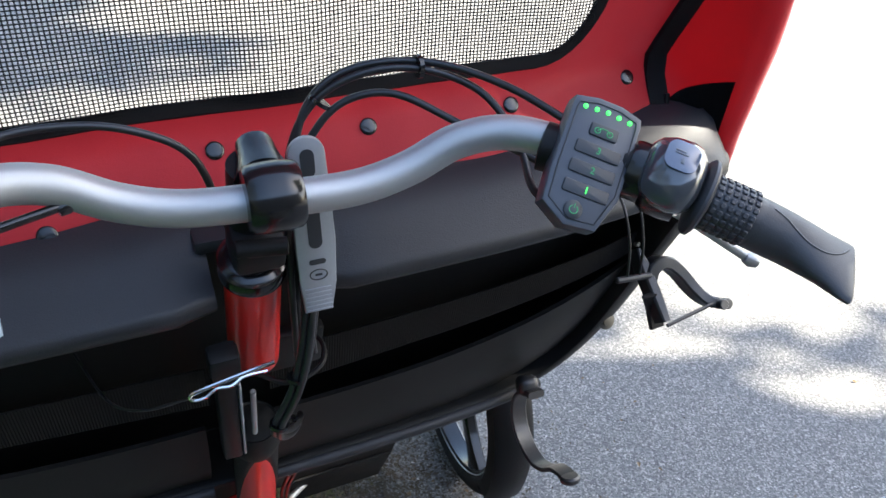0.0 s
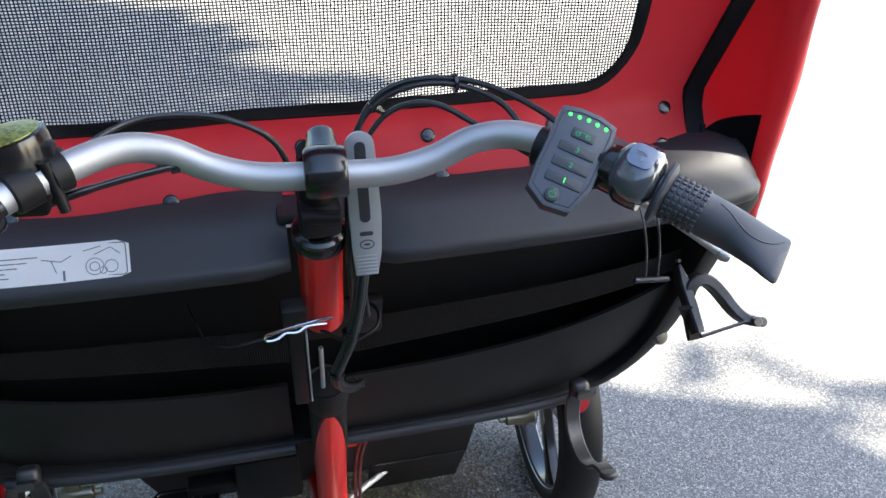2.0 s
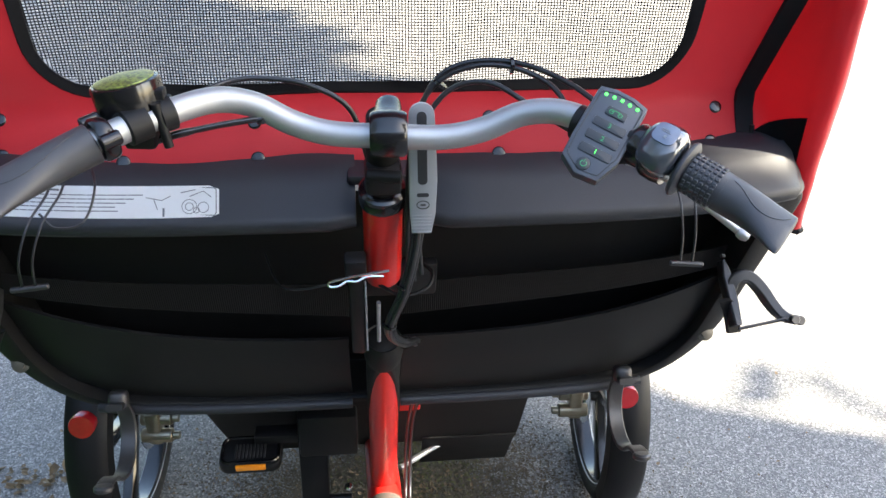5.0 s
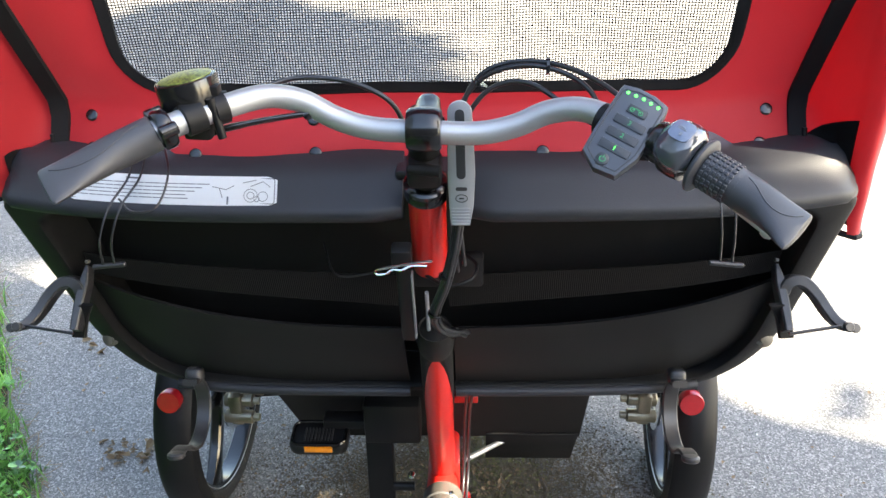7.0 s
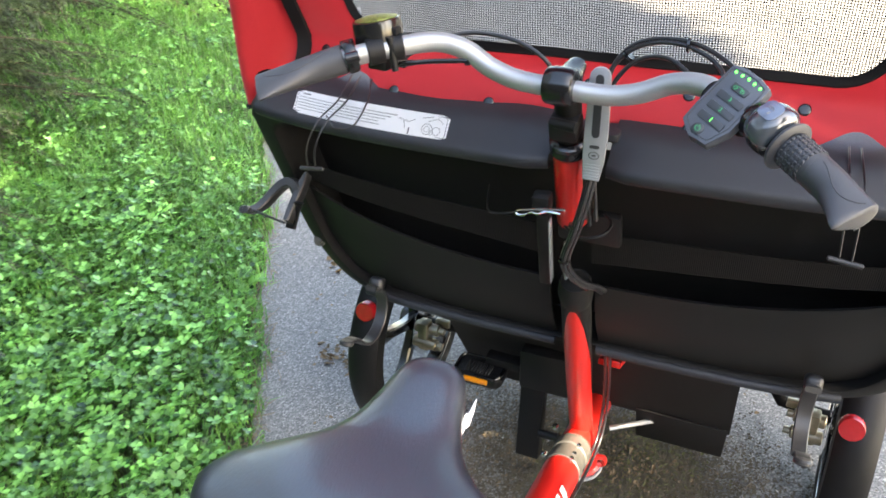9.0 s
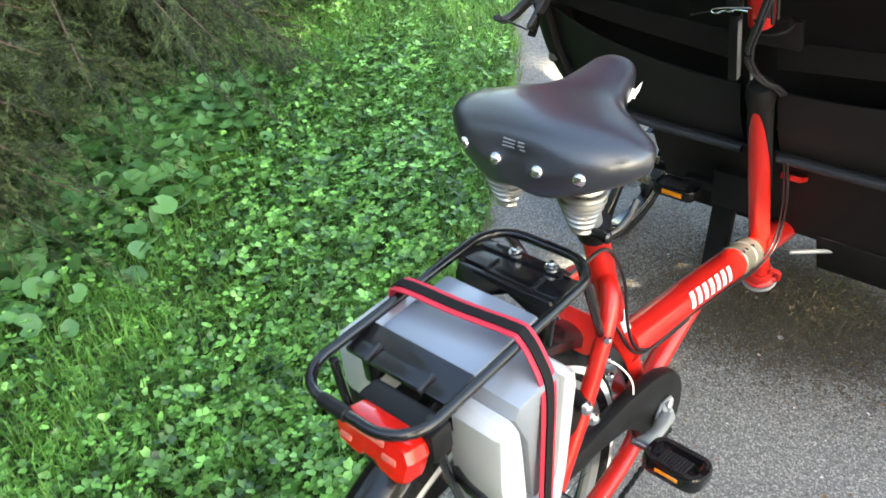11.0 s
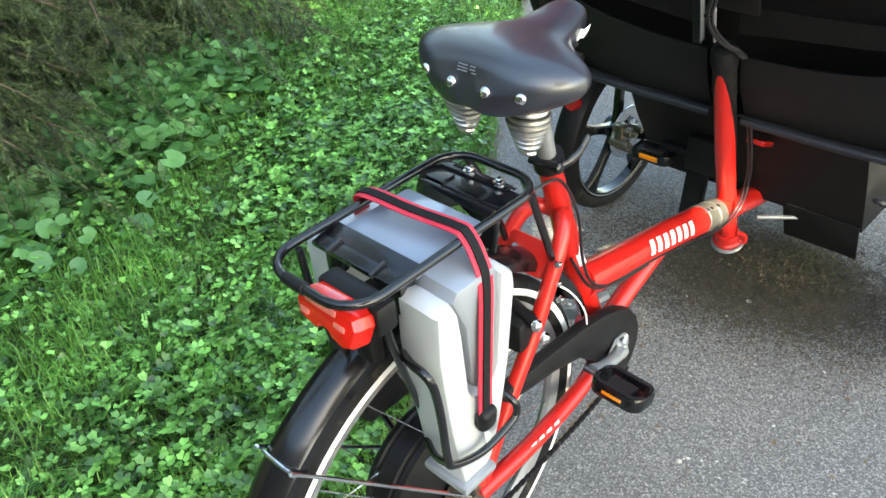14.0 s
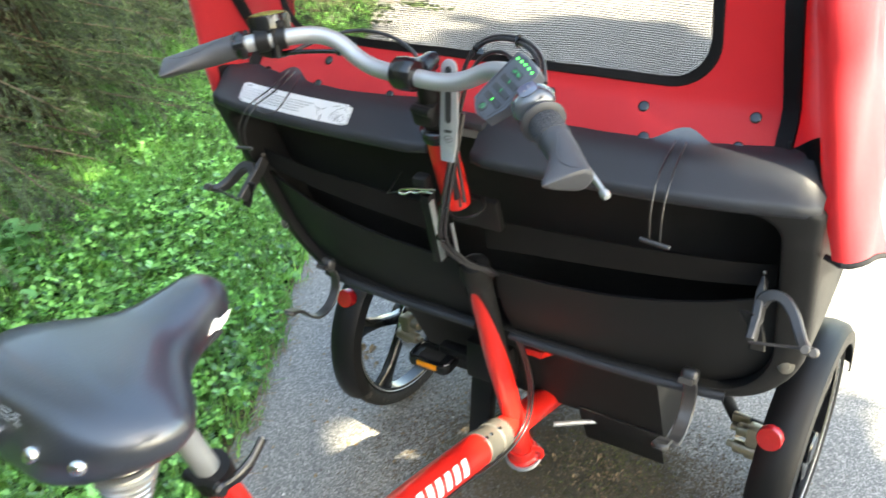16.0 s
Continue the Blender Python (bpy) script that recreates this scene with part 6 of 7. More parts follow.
    cyl(bm, (0.03, -0.79, 0.60), (0.085, -0.80, 0.59), 0.010, n=14, edge=0.002)
    hh = part("rim_brake", bm, PLASTIC_SOFT, bike, "black rear brake body")
    for q in ((0.084, -0.80, 0.59), (0.08, -0.775, 0.545)):
        bm = B()
        lathe(bm, q, (1, -0.3, 0.3), [(0.010, 0), (0.010, 0.004), (0.006, 0.009), (0, 0.010)], 16)
        part("brake_bolt", bm, CHROME, hh)


chain_side()


def rack():
    z = 0.866
    cx = 0.046
    bm = B()
    out = [(cx + x, -0.995 + y, z) for x, y in rounded(0.150, 0.322, 0.045, 6)]
    tube(bm, out, 0.0058, 12, closed=True)
    r = part("luggage_rack", bm, PLASTIC_GLOSS, bike, "gloss black tubular luggage rack")
    bm = B()
    cyl(bm, (cx - 0.032, -1.156, z), (cx + 0.004, -1.156, z), 0.0076, n=16, edge=0.001)
    part("rack_sleeve", bm, PLASTIC_SOFT, r, "black rubber sleeve")
    for s in (-1, 1):
        bm = B()
        tube(bm, spline([(cx + s * 0.066, -1.11, z - 0.004), (cx + s * 0.068, -1.10, 0.78), (0.012 + s * 0.078, -1.04, 0.60), (0.012 + s * 0.075, -0.955, 0.345)], 6), 0.005, 10)
        part("rack_leg", bm, PLASTIC_GLOSS, r)
        bm = B()
        tube(bm, spline([(cx + s * 0.05, -0.84, z), (cx + s * 0.045 - 0.01, -0.80, 0.80), (0.02 + s * 0.045, -0.735, 0.665)], 5), 0.006, 10)
        part("rack_strut", bm, PLASTIC_GLOSS, r)
    # front bridge: a stepped plate with a slotted bar, two bolts and arms that leave an arch between them
    bm = B()
    plate(bm, [(-0.074, -0.018), (-0.034, -0.018), (-0.031, -0.022), (0.060, -0.022), (0.070, -0.014), (0.072, 0.020), (-0.060, 0.020), (-0.074, 0.004)], axes((cx, -0.886, z - 0.012), (1, 0, 0), (0, 1, 0)), 0.010, 0.002)
    fp = part("cross_plate", bm, PLASTIC_GLOSS, r, "gloss black front cross plate")
    bm = B()
    plate(bm, [(-0.072, -0.018), (-0.072, -0.060), (-0.052, -0.070), (-0.034, -0.058), (-0.020, -0.028), (0.004, -0.014), (0.028, -0.026), (0.040, -0.060), (0.060, -0.064), (0.066, -0.018), (0.060, 0.0), (-0.066, 0.0)], axes((cx, -0.908, z - 0.004), (1, 0, 0), (0, 0, 1)), 0.006, 0.0015)
    part("plate_arch", bm, PLASTIC_GLOSS, fp)
    bm = B()
    rbox(bm, (cx - 0.008, -0.868, z - 0.001), (0.112, 0.015, 0.004), None, 0.0014)
    part("slotted_bar", bm, PLASTIC_GLOSS, fp, "slotted black bar")
    for dx in (-0.034, 0.044):
        bm = B()
        rbox(bm, (cx + dx, -0.866, z + 0.0012), (0.024, 0.0045, 0.0012), None, 0.0004)
        part("bar_slot", bm, RUBBER, fp)
    for dx in (-0.030, 0.034):
        bm = B()
        rbox(bm, (cx + dx, -0.896, z - 0.001), (0.004, 0.024, 0.004), None, 0.001)
        part("plate_rib", bm, PLASTIC_GLOSS, fp)
    for x in (0.029, 0.078):
        bm = B()
        lathe(bm, (x, -0.868, z + 0.001), (0, 0, 1), [(0.0085, 0), (0.0085, 0.003), (0.0055, 0.004), (0.005, 0.008), (0.0035, 0.009), (0, 0.0075)], 16)
        part("rack_bolt", bm, CHROME, fp)
    # rear clip: a tilted gloss plate with raised pads
    tilt = Euler((radians(14), 0, 0)).to_matrix()
    o = Vector((cx - 0.006, -1.064, z - 0.011))
    bm = B()
    rbox(bm, o, (0.142, 0.042, 0.008), tilt, 0.002)
    cp = part("cross_plate", bm, PLASTIC_GLOSS, r, "gloss black rear cross plate")
    for dx, w in ((-0.053, 0.026), (0.001, 0.066), (0.055, 0.030)):
        bm = B()
        rbox(bm, o + tilt @ Vector((dx, -0.013, 0.005)), (w, 0.017, 0.004), tilt, 0.0012)
        part("plate_pad", bm, PLASTIC_GLOSS, cp)
    for dx in (-0.036, 0.037):
        bm = B()
        rbox(bm, o + tilt @ Vector((dx, -0.012, 0.0065)), (0.0045, 0.024, 0.007), tilt, 0.001)
        part("plate_rib", bm, CLIP, cp)
    for dx in (-0.058, 0.058):
        bm = B()
        rbox(bm, o + Vector((dx, 0.004, -0.030)), (0.016, 0.026, 0.052), None, 0.005)
        part("plate_arm", bm, PLASTIC_GLOSS, cp)
    # wire cradle below the battery
    bm = B()
    pts = [(0.100, -1.075, 0.745), (0.130, -1.090, 0.757), (0.157, -1.097, 0.763), (0.166, -1.092, 0.742), (0.166, -1.085, 0.69), (0.165, -1.079, 0.612), (0.165, -1.070, 0.590), (0.165, -1.015, 0.566), (0.165, -0.957, 0.572), (0.164, -0.944, 0.586), (0.157, -0.947, 0.602), (0.130, -0.950, 0.610), (0.100, -0.950, 0.614)]
    tube(bm, spline(pts, 5), 0.0055, 10)
    tube(bm, spline([(0.166, -1.078, 0.600), (0.130, -1.066, 0.575), (0.092, -1.045, 0.560)], 5), 0.005, 10)
    part("wire_cradle", bm, PLASTIC_GLOSS, r, "black wire cradle")
    bm = B()
    rbox(bm, (0.112, -1.006, 0.488), (0.080, 0.065, 0.014), None, 0.004)
    part("cradle_floor", bm, SILVER_DARK, r)
    # tail light
    bm = B()
    o = Vector((0.073, -1.138, 0.830))
    m = axes(o + Vector((0, 0.014, 0)), (1, 0, 0), (0, 0.30, 1))
    plate(bm, [(-0.047, 0.002), (-0.041, -0.014), (-0.012, -0.019), (-0.007, -0.013), (0.006, -0.014), (0.014, -0.020), (0.034, -0.024), (0.045, -0.019), (0.049, 0.004), (0.043, 0.015), (0.028, 0.021), (-0.036, 0.021), (-0.046, 0.013)], m, 0.034, 0.007)
    tl = part("tail_light", bm, LENS_RED, r, "red plastic tail light", sharp=25)
    for dx, dz, w in ((-0.006, 0.012, 0.050), (0.026, 0.0, 0.018), (-0.030, -0.004, 0.016)):
        bm = B()
        rbox(bm, m @ Vector((dx, dz, 0.0335)), (w, 0.007, 0.004), m.to_3x3(), 0.0015)
        part("lens_facet", bm, CLEAR, tl, "pale clear lens facet")
    bm = B()
    rbox(bm, o + Vector((0, 0.03, 0.002)), (0.10, 0.03, 0.04), None, 0.006)
    rbox(bm, o + Vector((-0.01, 0.045, -0.055)), (0.03, 0.02, 0.09), None, 0.004)
    tube(bm, [o + Vector((-0.045, 0.01, -0.02)), o + Vector((-0.045, 0.02, -0.08)), (0.0, -1.08, 0.69)], 0.004, 8)
    part("light_bracket", bm, PLASTIC_SOFT, r, "black light bracket")


rack()


def battery():
    """The silver battery casing that sits in the cradle beside the rear wheel."""
    b = thing("battery_pack", "silver plastic battery casing strapped in the bike's wire cradle", "battery")
    m = Matrix.Translation((0.110, -1.002, 0.495)) @ pose(0, 0, 0, 0, 3, 0)

    def slab(outline, x, thick, bevel):
        """A block cut from its side outline (along the bike, up), chamfered all round."""
        t = B()
        plate(t, outline, m @ axes((x, 0, 0), (0, 1, 0), (0, 0, 1)), thick, bevel)
        return t

    side = [(-0.028, 0.0), (0.018, 0.0), (0.030, 0.012), (0.046, 0.08), (0.058, 0.18), (0.064, 0.300), (0.060, 0.322), (0.048, 0.334), (0.036, 0.334), (0.033, 0.186), (0.026, 0.170), (0.004, 0.160), (-0.010, 0.164), (-0.018, 0.180), (-0.030, 0.282), (-0.036, 0.318), (-0.046, 0.338), (-0.060, 0.342), (-0.071, 0.332), (-0.070, 0.260), (-0.057, 0.158), (-0.040, 0.055)]
    part("casing", slab(side, -0.034, 0.069, 0.009), SILVER, b, "pale silver casing", sharp=30)
    bm = slab([(-0.004, 0.172), (0.024, 0.180), (0.030, 0.199), (0.034, 0.332), (0.028, 0.348), (-0.036, 0.348), (-0.044, 0.336), (-0.022, 0.284), (-0.010, 0.182)], -0.030, 0.0615, 0.006)
    part("lock_cover", bm, SILVER_DARK, b, "darker grey lock cover", sharp=30)
    bm = B()
    lathe(bm, m @ Vector((0.0305, 0.012, 0.249)), (1, 0, 0), [(0.011, 0), (0.011, 0.004), (0.008, 0.006), (0.004, 0.005), (0, 0.005)], 20)
    part("key_lock", bm, CHROME, b, "round key lock")
    bm = B()
    rbox(bm, (0.043, -0.990, 0.848), (0.128, 0.116, 0.020), None, 0.005)
    part("lid", bm, LID, b, "flat grey lid under the rack")
    bm = B()
    rbox(bm, (-0.043, -1.012, 0.800), (0.055, 0.115, 0.085), None, 0.012)
    part("twin_casing", bm, SILVER, b, "second silver casing on the far side")
    # lower half of the silver twin, made black to stand for its deep shade
    bm = B()
    rbox(bm, (-0.062, -0.985, 0.63), (0.060, 0.13, 0.26), Euler((0, radians(-4), 0)).to_matrix(), 0.014)
    part("far_holder", bm, PLASTIC_SOFT, b, "lower half of the far casing, coloured black for shade")


battery()


def strap():
    st = thing("luggage_strap", "red and black elastic strap stretched over the rack and battery", "strap")
    for w, mt, lift, name in ((0.025, RED_WEB, 0.0, "webbing"), (0.012, BLACK_CLOTH, 0.0022, "centre_stripe")):
        bm = B()
        path = [(-0.045, -0.992, 0.80), (-0.042, -0.992, 0.858), (-0.030, -0.992, 0.8755), (0.046, -0.988, 0.8765), (0.108, -0.980, 0.8755), (0.122, -0.979, 0.871), (0.142, -0.985, 0.856), (0.1585, -0.992, 0.828), (0.1605, -0.998, 0.74), (0.160, -1.002, 0.66), (0.160, -1.003, 0.620)]
        pts = spline(path, 6)
        rings = []
        for i, p in enumerate(pts):
            d = (pts[min(i + 1, len(pts) - 1)] - pts[max(i - 1, 0)]).normalized()
            nrm = Vector((-d.z, 0, d.x)).normalized()
            if nrm.x < -0.01 and p.x > 0.1:
                nrm = -nrm
            nrm = -nrm if nrm.dot(Vector((p.x - 0.07, 0, p.z - 0.75))) < 0 else nrm
            y = Vector((0, 1, 0))
            hw = w / 2
            o = p + nrm * lift
            rings.append([o + y * hw, o + y * hw + nrm * 0.0016, o - y * hw + nrm * 0.0016, o - y * hw])
        loft(bm, rings)
        bmesh.ops.recalc_face_normals(bm, faces=bm.faces[:])
        part(name, bm, mt, st, "red webbing" if w > 0.02 else "black centre stripe")
    bm = B()
    rbox(bm, (0.161, -1.002, 0.616), (0.02, 0.030, 0.036), Euler((0, radians(6), 0)).to_matrix(), 0.009, 3)
    part("buckle", bm, PLASTIC_SOFT, st, "black plastic end hook")
    bm = B()
    rbox(bm, (0.160, -1.002, 0.585), (0.004, 0.010, 0.05), Euler((radians(8), 0, 0)).to_matrix(), 0.001)
    part("hook_tongue", bm, SILVER, st, "pale metal tongue")


strap()


# ---- plants ----
def scatter(n, rng, near, far, keep):
    """n places (x, y) in a rectangle that pass a test."""
    out = []
    while len(out) < n:
        p = rng.uniform(near, far, (n, 2))
        out.extend(q for q in p if keep(q[0], q[1]))
    return np.array(out[:n])


def frames(n, rng, tilt):
    """Random leaf frames: right, along and up vectors."""
    a = rng.uniform(0, 2 * np.pi, n)
    t = rng.normal(0, tilt, n)
    r = rng.normal(0, tilt, n)
    along = np.stack([np.cos(a) * np.cos(t), np.sin(a) * np.cos(t), np.sin(t)], 1)
    right = np.stack([-np.sin(a), np.cos(a), np.zeros(n)], 1)
    up = np.cross(right, along) * -1
    up *= np.sign(up[:, 2:3] + 1e-9)
    right = right * np.cos(r)[:, None] + up * np.sin(r)[:, None]
    up = np.cross(right, along)
    up *= np.sign(up[:, 2:3] + 1e-9)
    return right, along, up


def leaf_soup(name, base, size, rng, material, parent, tilt=0.45, wide=0.8, fold=0.18, shape=((0.0, 0.0), (0.45, 0.55), (0.36, 0.95), (0.0, 0.92))):
    """Leaves of two folded halves, each a quad: base, side, shoulder, tip."""
    n = len(base)
    right, along, up = frames(n, rng, tilt)
    v = []
    (_, b1), (s0, s1), (h0, h1), (_, t1) = shape
    for u, w, f in ((0, b1, 0), (s0, s1, fold), (h0, h1, fold), (0, t1, 0), (-h0, h1, fold), (-s0, s1, fold)):
        v.append(base + (right * (u * 2 * wide) + along * w + up * (f * abs(u) * 2)) * size[:, None])
    v = np.stack(v, 1).reshape(-1, 3)
    i = np.arange(n)[:, None] * 6
    f = np.concatenate([i + np.array([[0, 1, 2, 3]]), i + np.array([[0, 3, 4, 5]])], 1).reshape(-1, 4)
    return soup(name, v, f, material, parent)


EDGE_Y = np.linspace(-4, 8, 600)
EDGE_X = np.array([edge_x(y) for y in EDGE_Y])


def on_lawn(x, y):
    return x < np.interp(y, EDGE_Y, EDGE_X) - 0.0


def rise(x, y):
    """Height of the lawn: it lifts a little away from the asphalt."""
    d = np.interp(y, EDGE_Y, EDGE_X) - x
    return np.clip(d, 0, 1) * 0.05 + 0.012 * np.sin(x * 3.1 + 1.0) * np.sin(y * 2.7) * np.clip(d * 2, 0, 1) - 0.005


def lawn():
    rng = np.random.default_rng(3)
    # soil under the plants
    bm = B()
    rows = []
    for j in range(111):
        y = -4 + 0.1 * j
        row = []
        for i in range(61):
            x = edge_x(y) + 0.03 - 6.0 * (i / 60) ** 1.6
            row.append(bm.verts.new((x, y, float(rise(np.array(x), np.array(y))) + 0.004)))
        rows.append(row)
    for a, b in zip(rows, rows[1:]):
        for i in range(60):
            bm.faces.new((a[i + 1], a[i], b[i], b[i + 1]))
    tagged(part("lawn_soil", bm, SOIL, None), "dark soil under the lawn beside the driveway", "lawn", kind="structure")

    lw = thing("lawn_plants", "lush green lawn of grass, clover and small weeds", "lawn", kind="stuff")

    def patch(x, y, k, s):
        return np.sin(x * 2.3 * k + s) * np.sin(y * 1.9 * k + 2 * s) + 0.5 * np.sin(x * 5.1 * k + y * 4.3 * k + s)

    # grass blades
    n = 104000
    p = scatter(n, rng, (-4.3, -2.2), (0.2, 4.6), lambda x, y: on_lawn(x - rng.uniform(-0.02, 0.045), y) and rng.random() < 0.35 + 0.65 / (1 + 0.25 * (x * x + y * y)))
    z = rise(p[:, 0], p[:, 1])
    h = rng.uniform(0.035, 0.10, n) * (1 + 0.22 * np.clip(p[:, 1], 0, 1.5)) * (1 + 0.35 * patch(p[:, 0], p[:, 1], 1.0, 0.4)).clip(0.5, 1.2)
    a = rng.uniform(0, 2 * np.pi, n)
    lean = rng.uniform(0.15, 0.95, n)
    d = np.stack([np.cos(a), np.sin(a), np.zeros(n)], 1)
    s = np.stack([-np.sin(a), np.cos(a), np.zeros(n)], 1)
    w = rng.uniform(0.0012, 0.0026, n)[:, None]
    base = np.column_stack([p, z])
    mid = base + d * (h * lean * 0.35)[:, None] + np.array([0, 0, 1]) * (h * 0.62)[:, None]
    tip = base + d * (h * lean)[:, None] + np.array([0, 0, 1]) * (h * (1 - 0.35 * lean))[:, None]
    v = np.stack([base - s * w, base + s * w, mid + s * w * 0.8, mid - s * w * 0.8, tip + s * w * 0.12, tip - s * w * 0.12], 1).reshape(-1, 3)
    i = np.arange(n)[:, None] * 6
    f = np.concatenate([i + np.array([[0, 1, 2, 3]]), i + np.array([[3, 2, 4, 5]])], 1).reshape(-1, 4)
    tagged(soup("grass", v, f, GRASS, lw), "fine green grass blades", kind="stuff")

    # clover: three leaflets on each stalk
    n = 23500
    p = scatter(n, rng, (-4.0, -2.2), (0.2, 4.2), lambda x, y: on_lawn(x - rng.uniform(-0.03, 0.02), y) and rng.random() < (0.25 + 0.75 / (1 + 0.22 * (x * x + y * y))) * np.clip(0.6 + 0.4 * patch(x, y, 0.9, 1.7), 0.3, 1) * np.clip(1.0 - 0.5 * (y - 0.3), 0.3, 1))
    c = np.column_stack([p, rise(p[:, 0], p[:, 1]) + rng.uniform(0.01, 0.115, n) * (0.75 + 0.35 * patch(p[:, 0], p[:, 1], 2.1, 0.9)).clip(0.25, 1.3)])
    a = rng.uniform(0, 2 * np.pi, n)
    size = rng.uniform(0.009, 0.022, n)
    vs, fs = [], []
    tilt = rng.normal(0, 0.28, (n, 2))
    for k in range(3):
        b = a + k * 2 * np.pi / 3
        along = np.stack([np.cos(b), np.sin(b), 0.18 + tilt[:, 0] * np.cos(b) + tilt[:, 1] * np.sin(b)], 1)
        right = np.stack([-np.sin(b), np.cos(b), -tilt[:, 0] * np.sin(b) + tilt[:, 1] * np.cos(b)], 1)
        q = []
        for u, w_, up in ((0, 0, 0), (0.42, 0.45, 0.08), (0.34, 0.98, 0.06), (0, 0.90, 0), (-0.34, 0.98, 0.06), (-0.42, 0.45, 0.08)):
            q.append(c + (right * u * 1.15 + along * w_) * size[:, None] + np.array([0, 0, 1]) * (up * size)[:, None])
        vs.append(np.stack(q, 1).reshape(-1, 3))
        i = np.arange(n)[:, None] * 6 + k * n * 6
        fs.append(np.concatenate([i + np.array([[0, 1, 2, 3]]), i + np.array([[0, 3, 4, 5]])], 1).reshape(-1, 4))
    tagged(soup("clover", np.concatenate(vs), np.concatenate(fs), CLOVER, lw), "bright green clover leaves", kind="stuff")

    # small broad weeds with wavy leaves
    n = 12000
    p = scatter(n, rng, (-4.0, -2.2), (0.2, 4.2), lambda x, y: on_lawn(x + 0.03, y) and rng.random() < np.clip(0.4 + 0.6 * patch(x, y, 1.3, 0.2), 0.05, 1) * np.clip(1.0 - 0.5 * (y - 0.3), 0.3, 1))
    c = np.column_stack([p, rise(p[:, 0], p[:, 1]) + rng.uniform(0.01, 0.085, n)])
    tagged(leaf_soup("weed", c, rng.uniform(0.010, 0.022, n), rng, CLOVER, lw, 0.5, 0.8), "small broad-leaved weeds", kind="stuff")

    # round-leaved plants near the spruce: cupped kidney leaves on short stalks
    n = 2400
    u = rng.uniform(0, 1, n)
    p = np.column_stack([-1.80 - 0.50 * u + rng.normal(0, 0.18, n), -1.15 + 1.25 * u + rng.normal(0, 0.13, n)])
    c = np.column_stack([p, rise(p[:, 0], p[:, 1]) + rng.uniform(0.03, 0.12, n)])
    r = rng.uniform(0.017, 0.042, n)[:, None]
    right, along, up = frames(n, rng, 0.33)
    ring = [c - along * r * 0.35]
    for q in range(9):
        a = radians(-150 + 300 * q / 8)
        k = 1.0 + 0.06 * (q % 2)
        ring.append(c + (along * math.cos(a) + right * math.sin(a) * 1.05) * r * k + up * r * 0.16)
    v = np.stack(ring, 1).reshape(-1, 3)
    i = np.arange(n)[:, None] * 10
    f = np.concatenate([i + np.array([[0, q, q + 1]]) for q in range(1, 9)], 1).reshape(-1, 3)
    tagged(soup("violet", v, f, VIOLET, lw), "round dull-green leaves under the spruce", kind="stuff")

    # dry stalks along the edge of the asphalt
    n = 1500
    y = rng.uniform(-2.2, 4.0, n)
    x = np.interp(y, EDGE_Y, EDGE_X) + rng.normal(0.0, 0.025, n)
    base = np.column_stack([x, y, np.full(n, 0.004)])
    a = rng.uniform(0, 2 * np.pi, n)
    d = np.stack([np.cos(a), np.sin(a), rng.uniform(0.0, 0.25, n)], 1)
    s = np.stack([-np.sin(a), np.cos(a), np.zeros(n)], 1) * 0.0011
    l = rng.uniform(0.02, 0.06, n)[:, None]
    v = np.stack([base - s, base + s, base + d * l + s, base + d * l - s], 1).reshape(-1, 3)
    f = np.arange(n)[:, None] * 4 + np.array([[0, 1, 2, 3]])
    tagged(soup("dry_stalks", v, f, LITTER, lw), "dry straw along the edge", kind="stuff")


lawn()


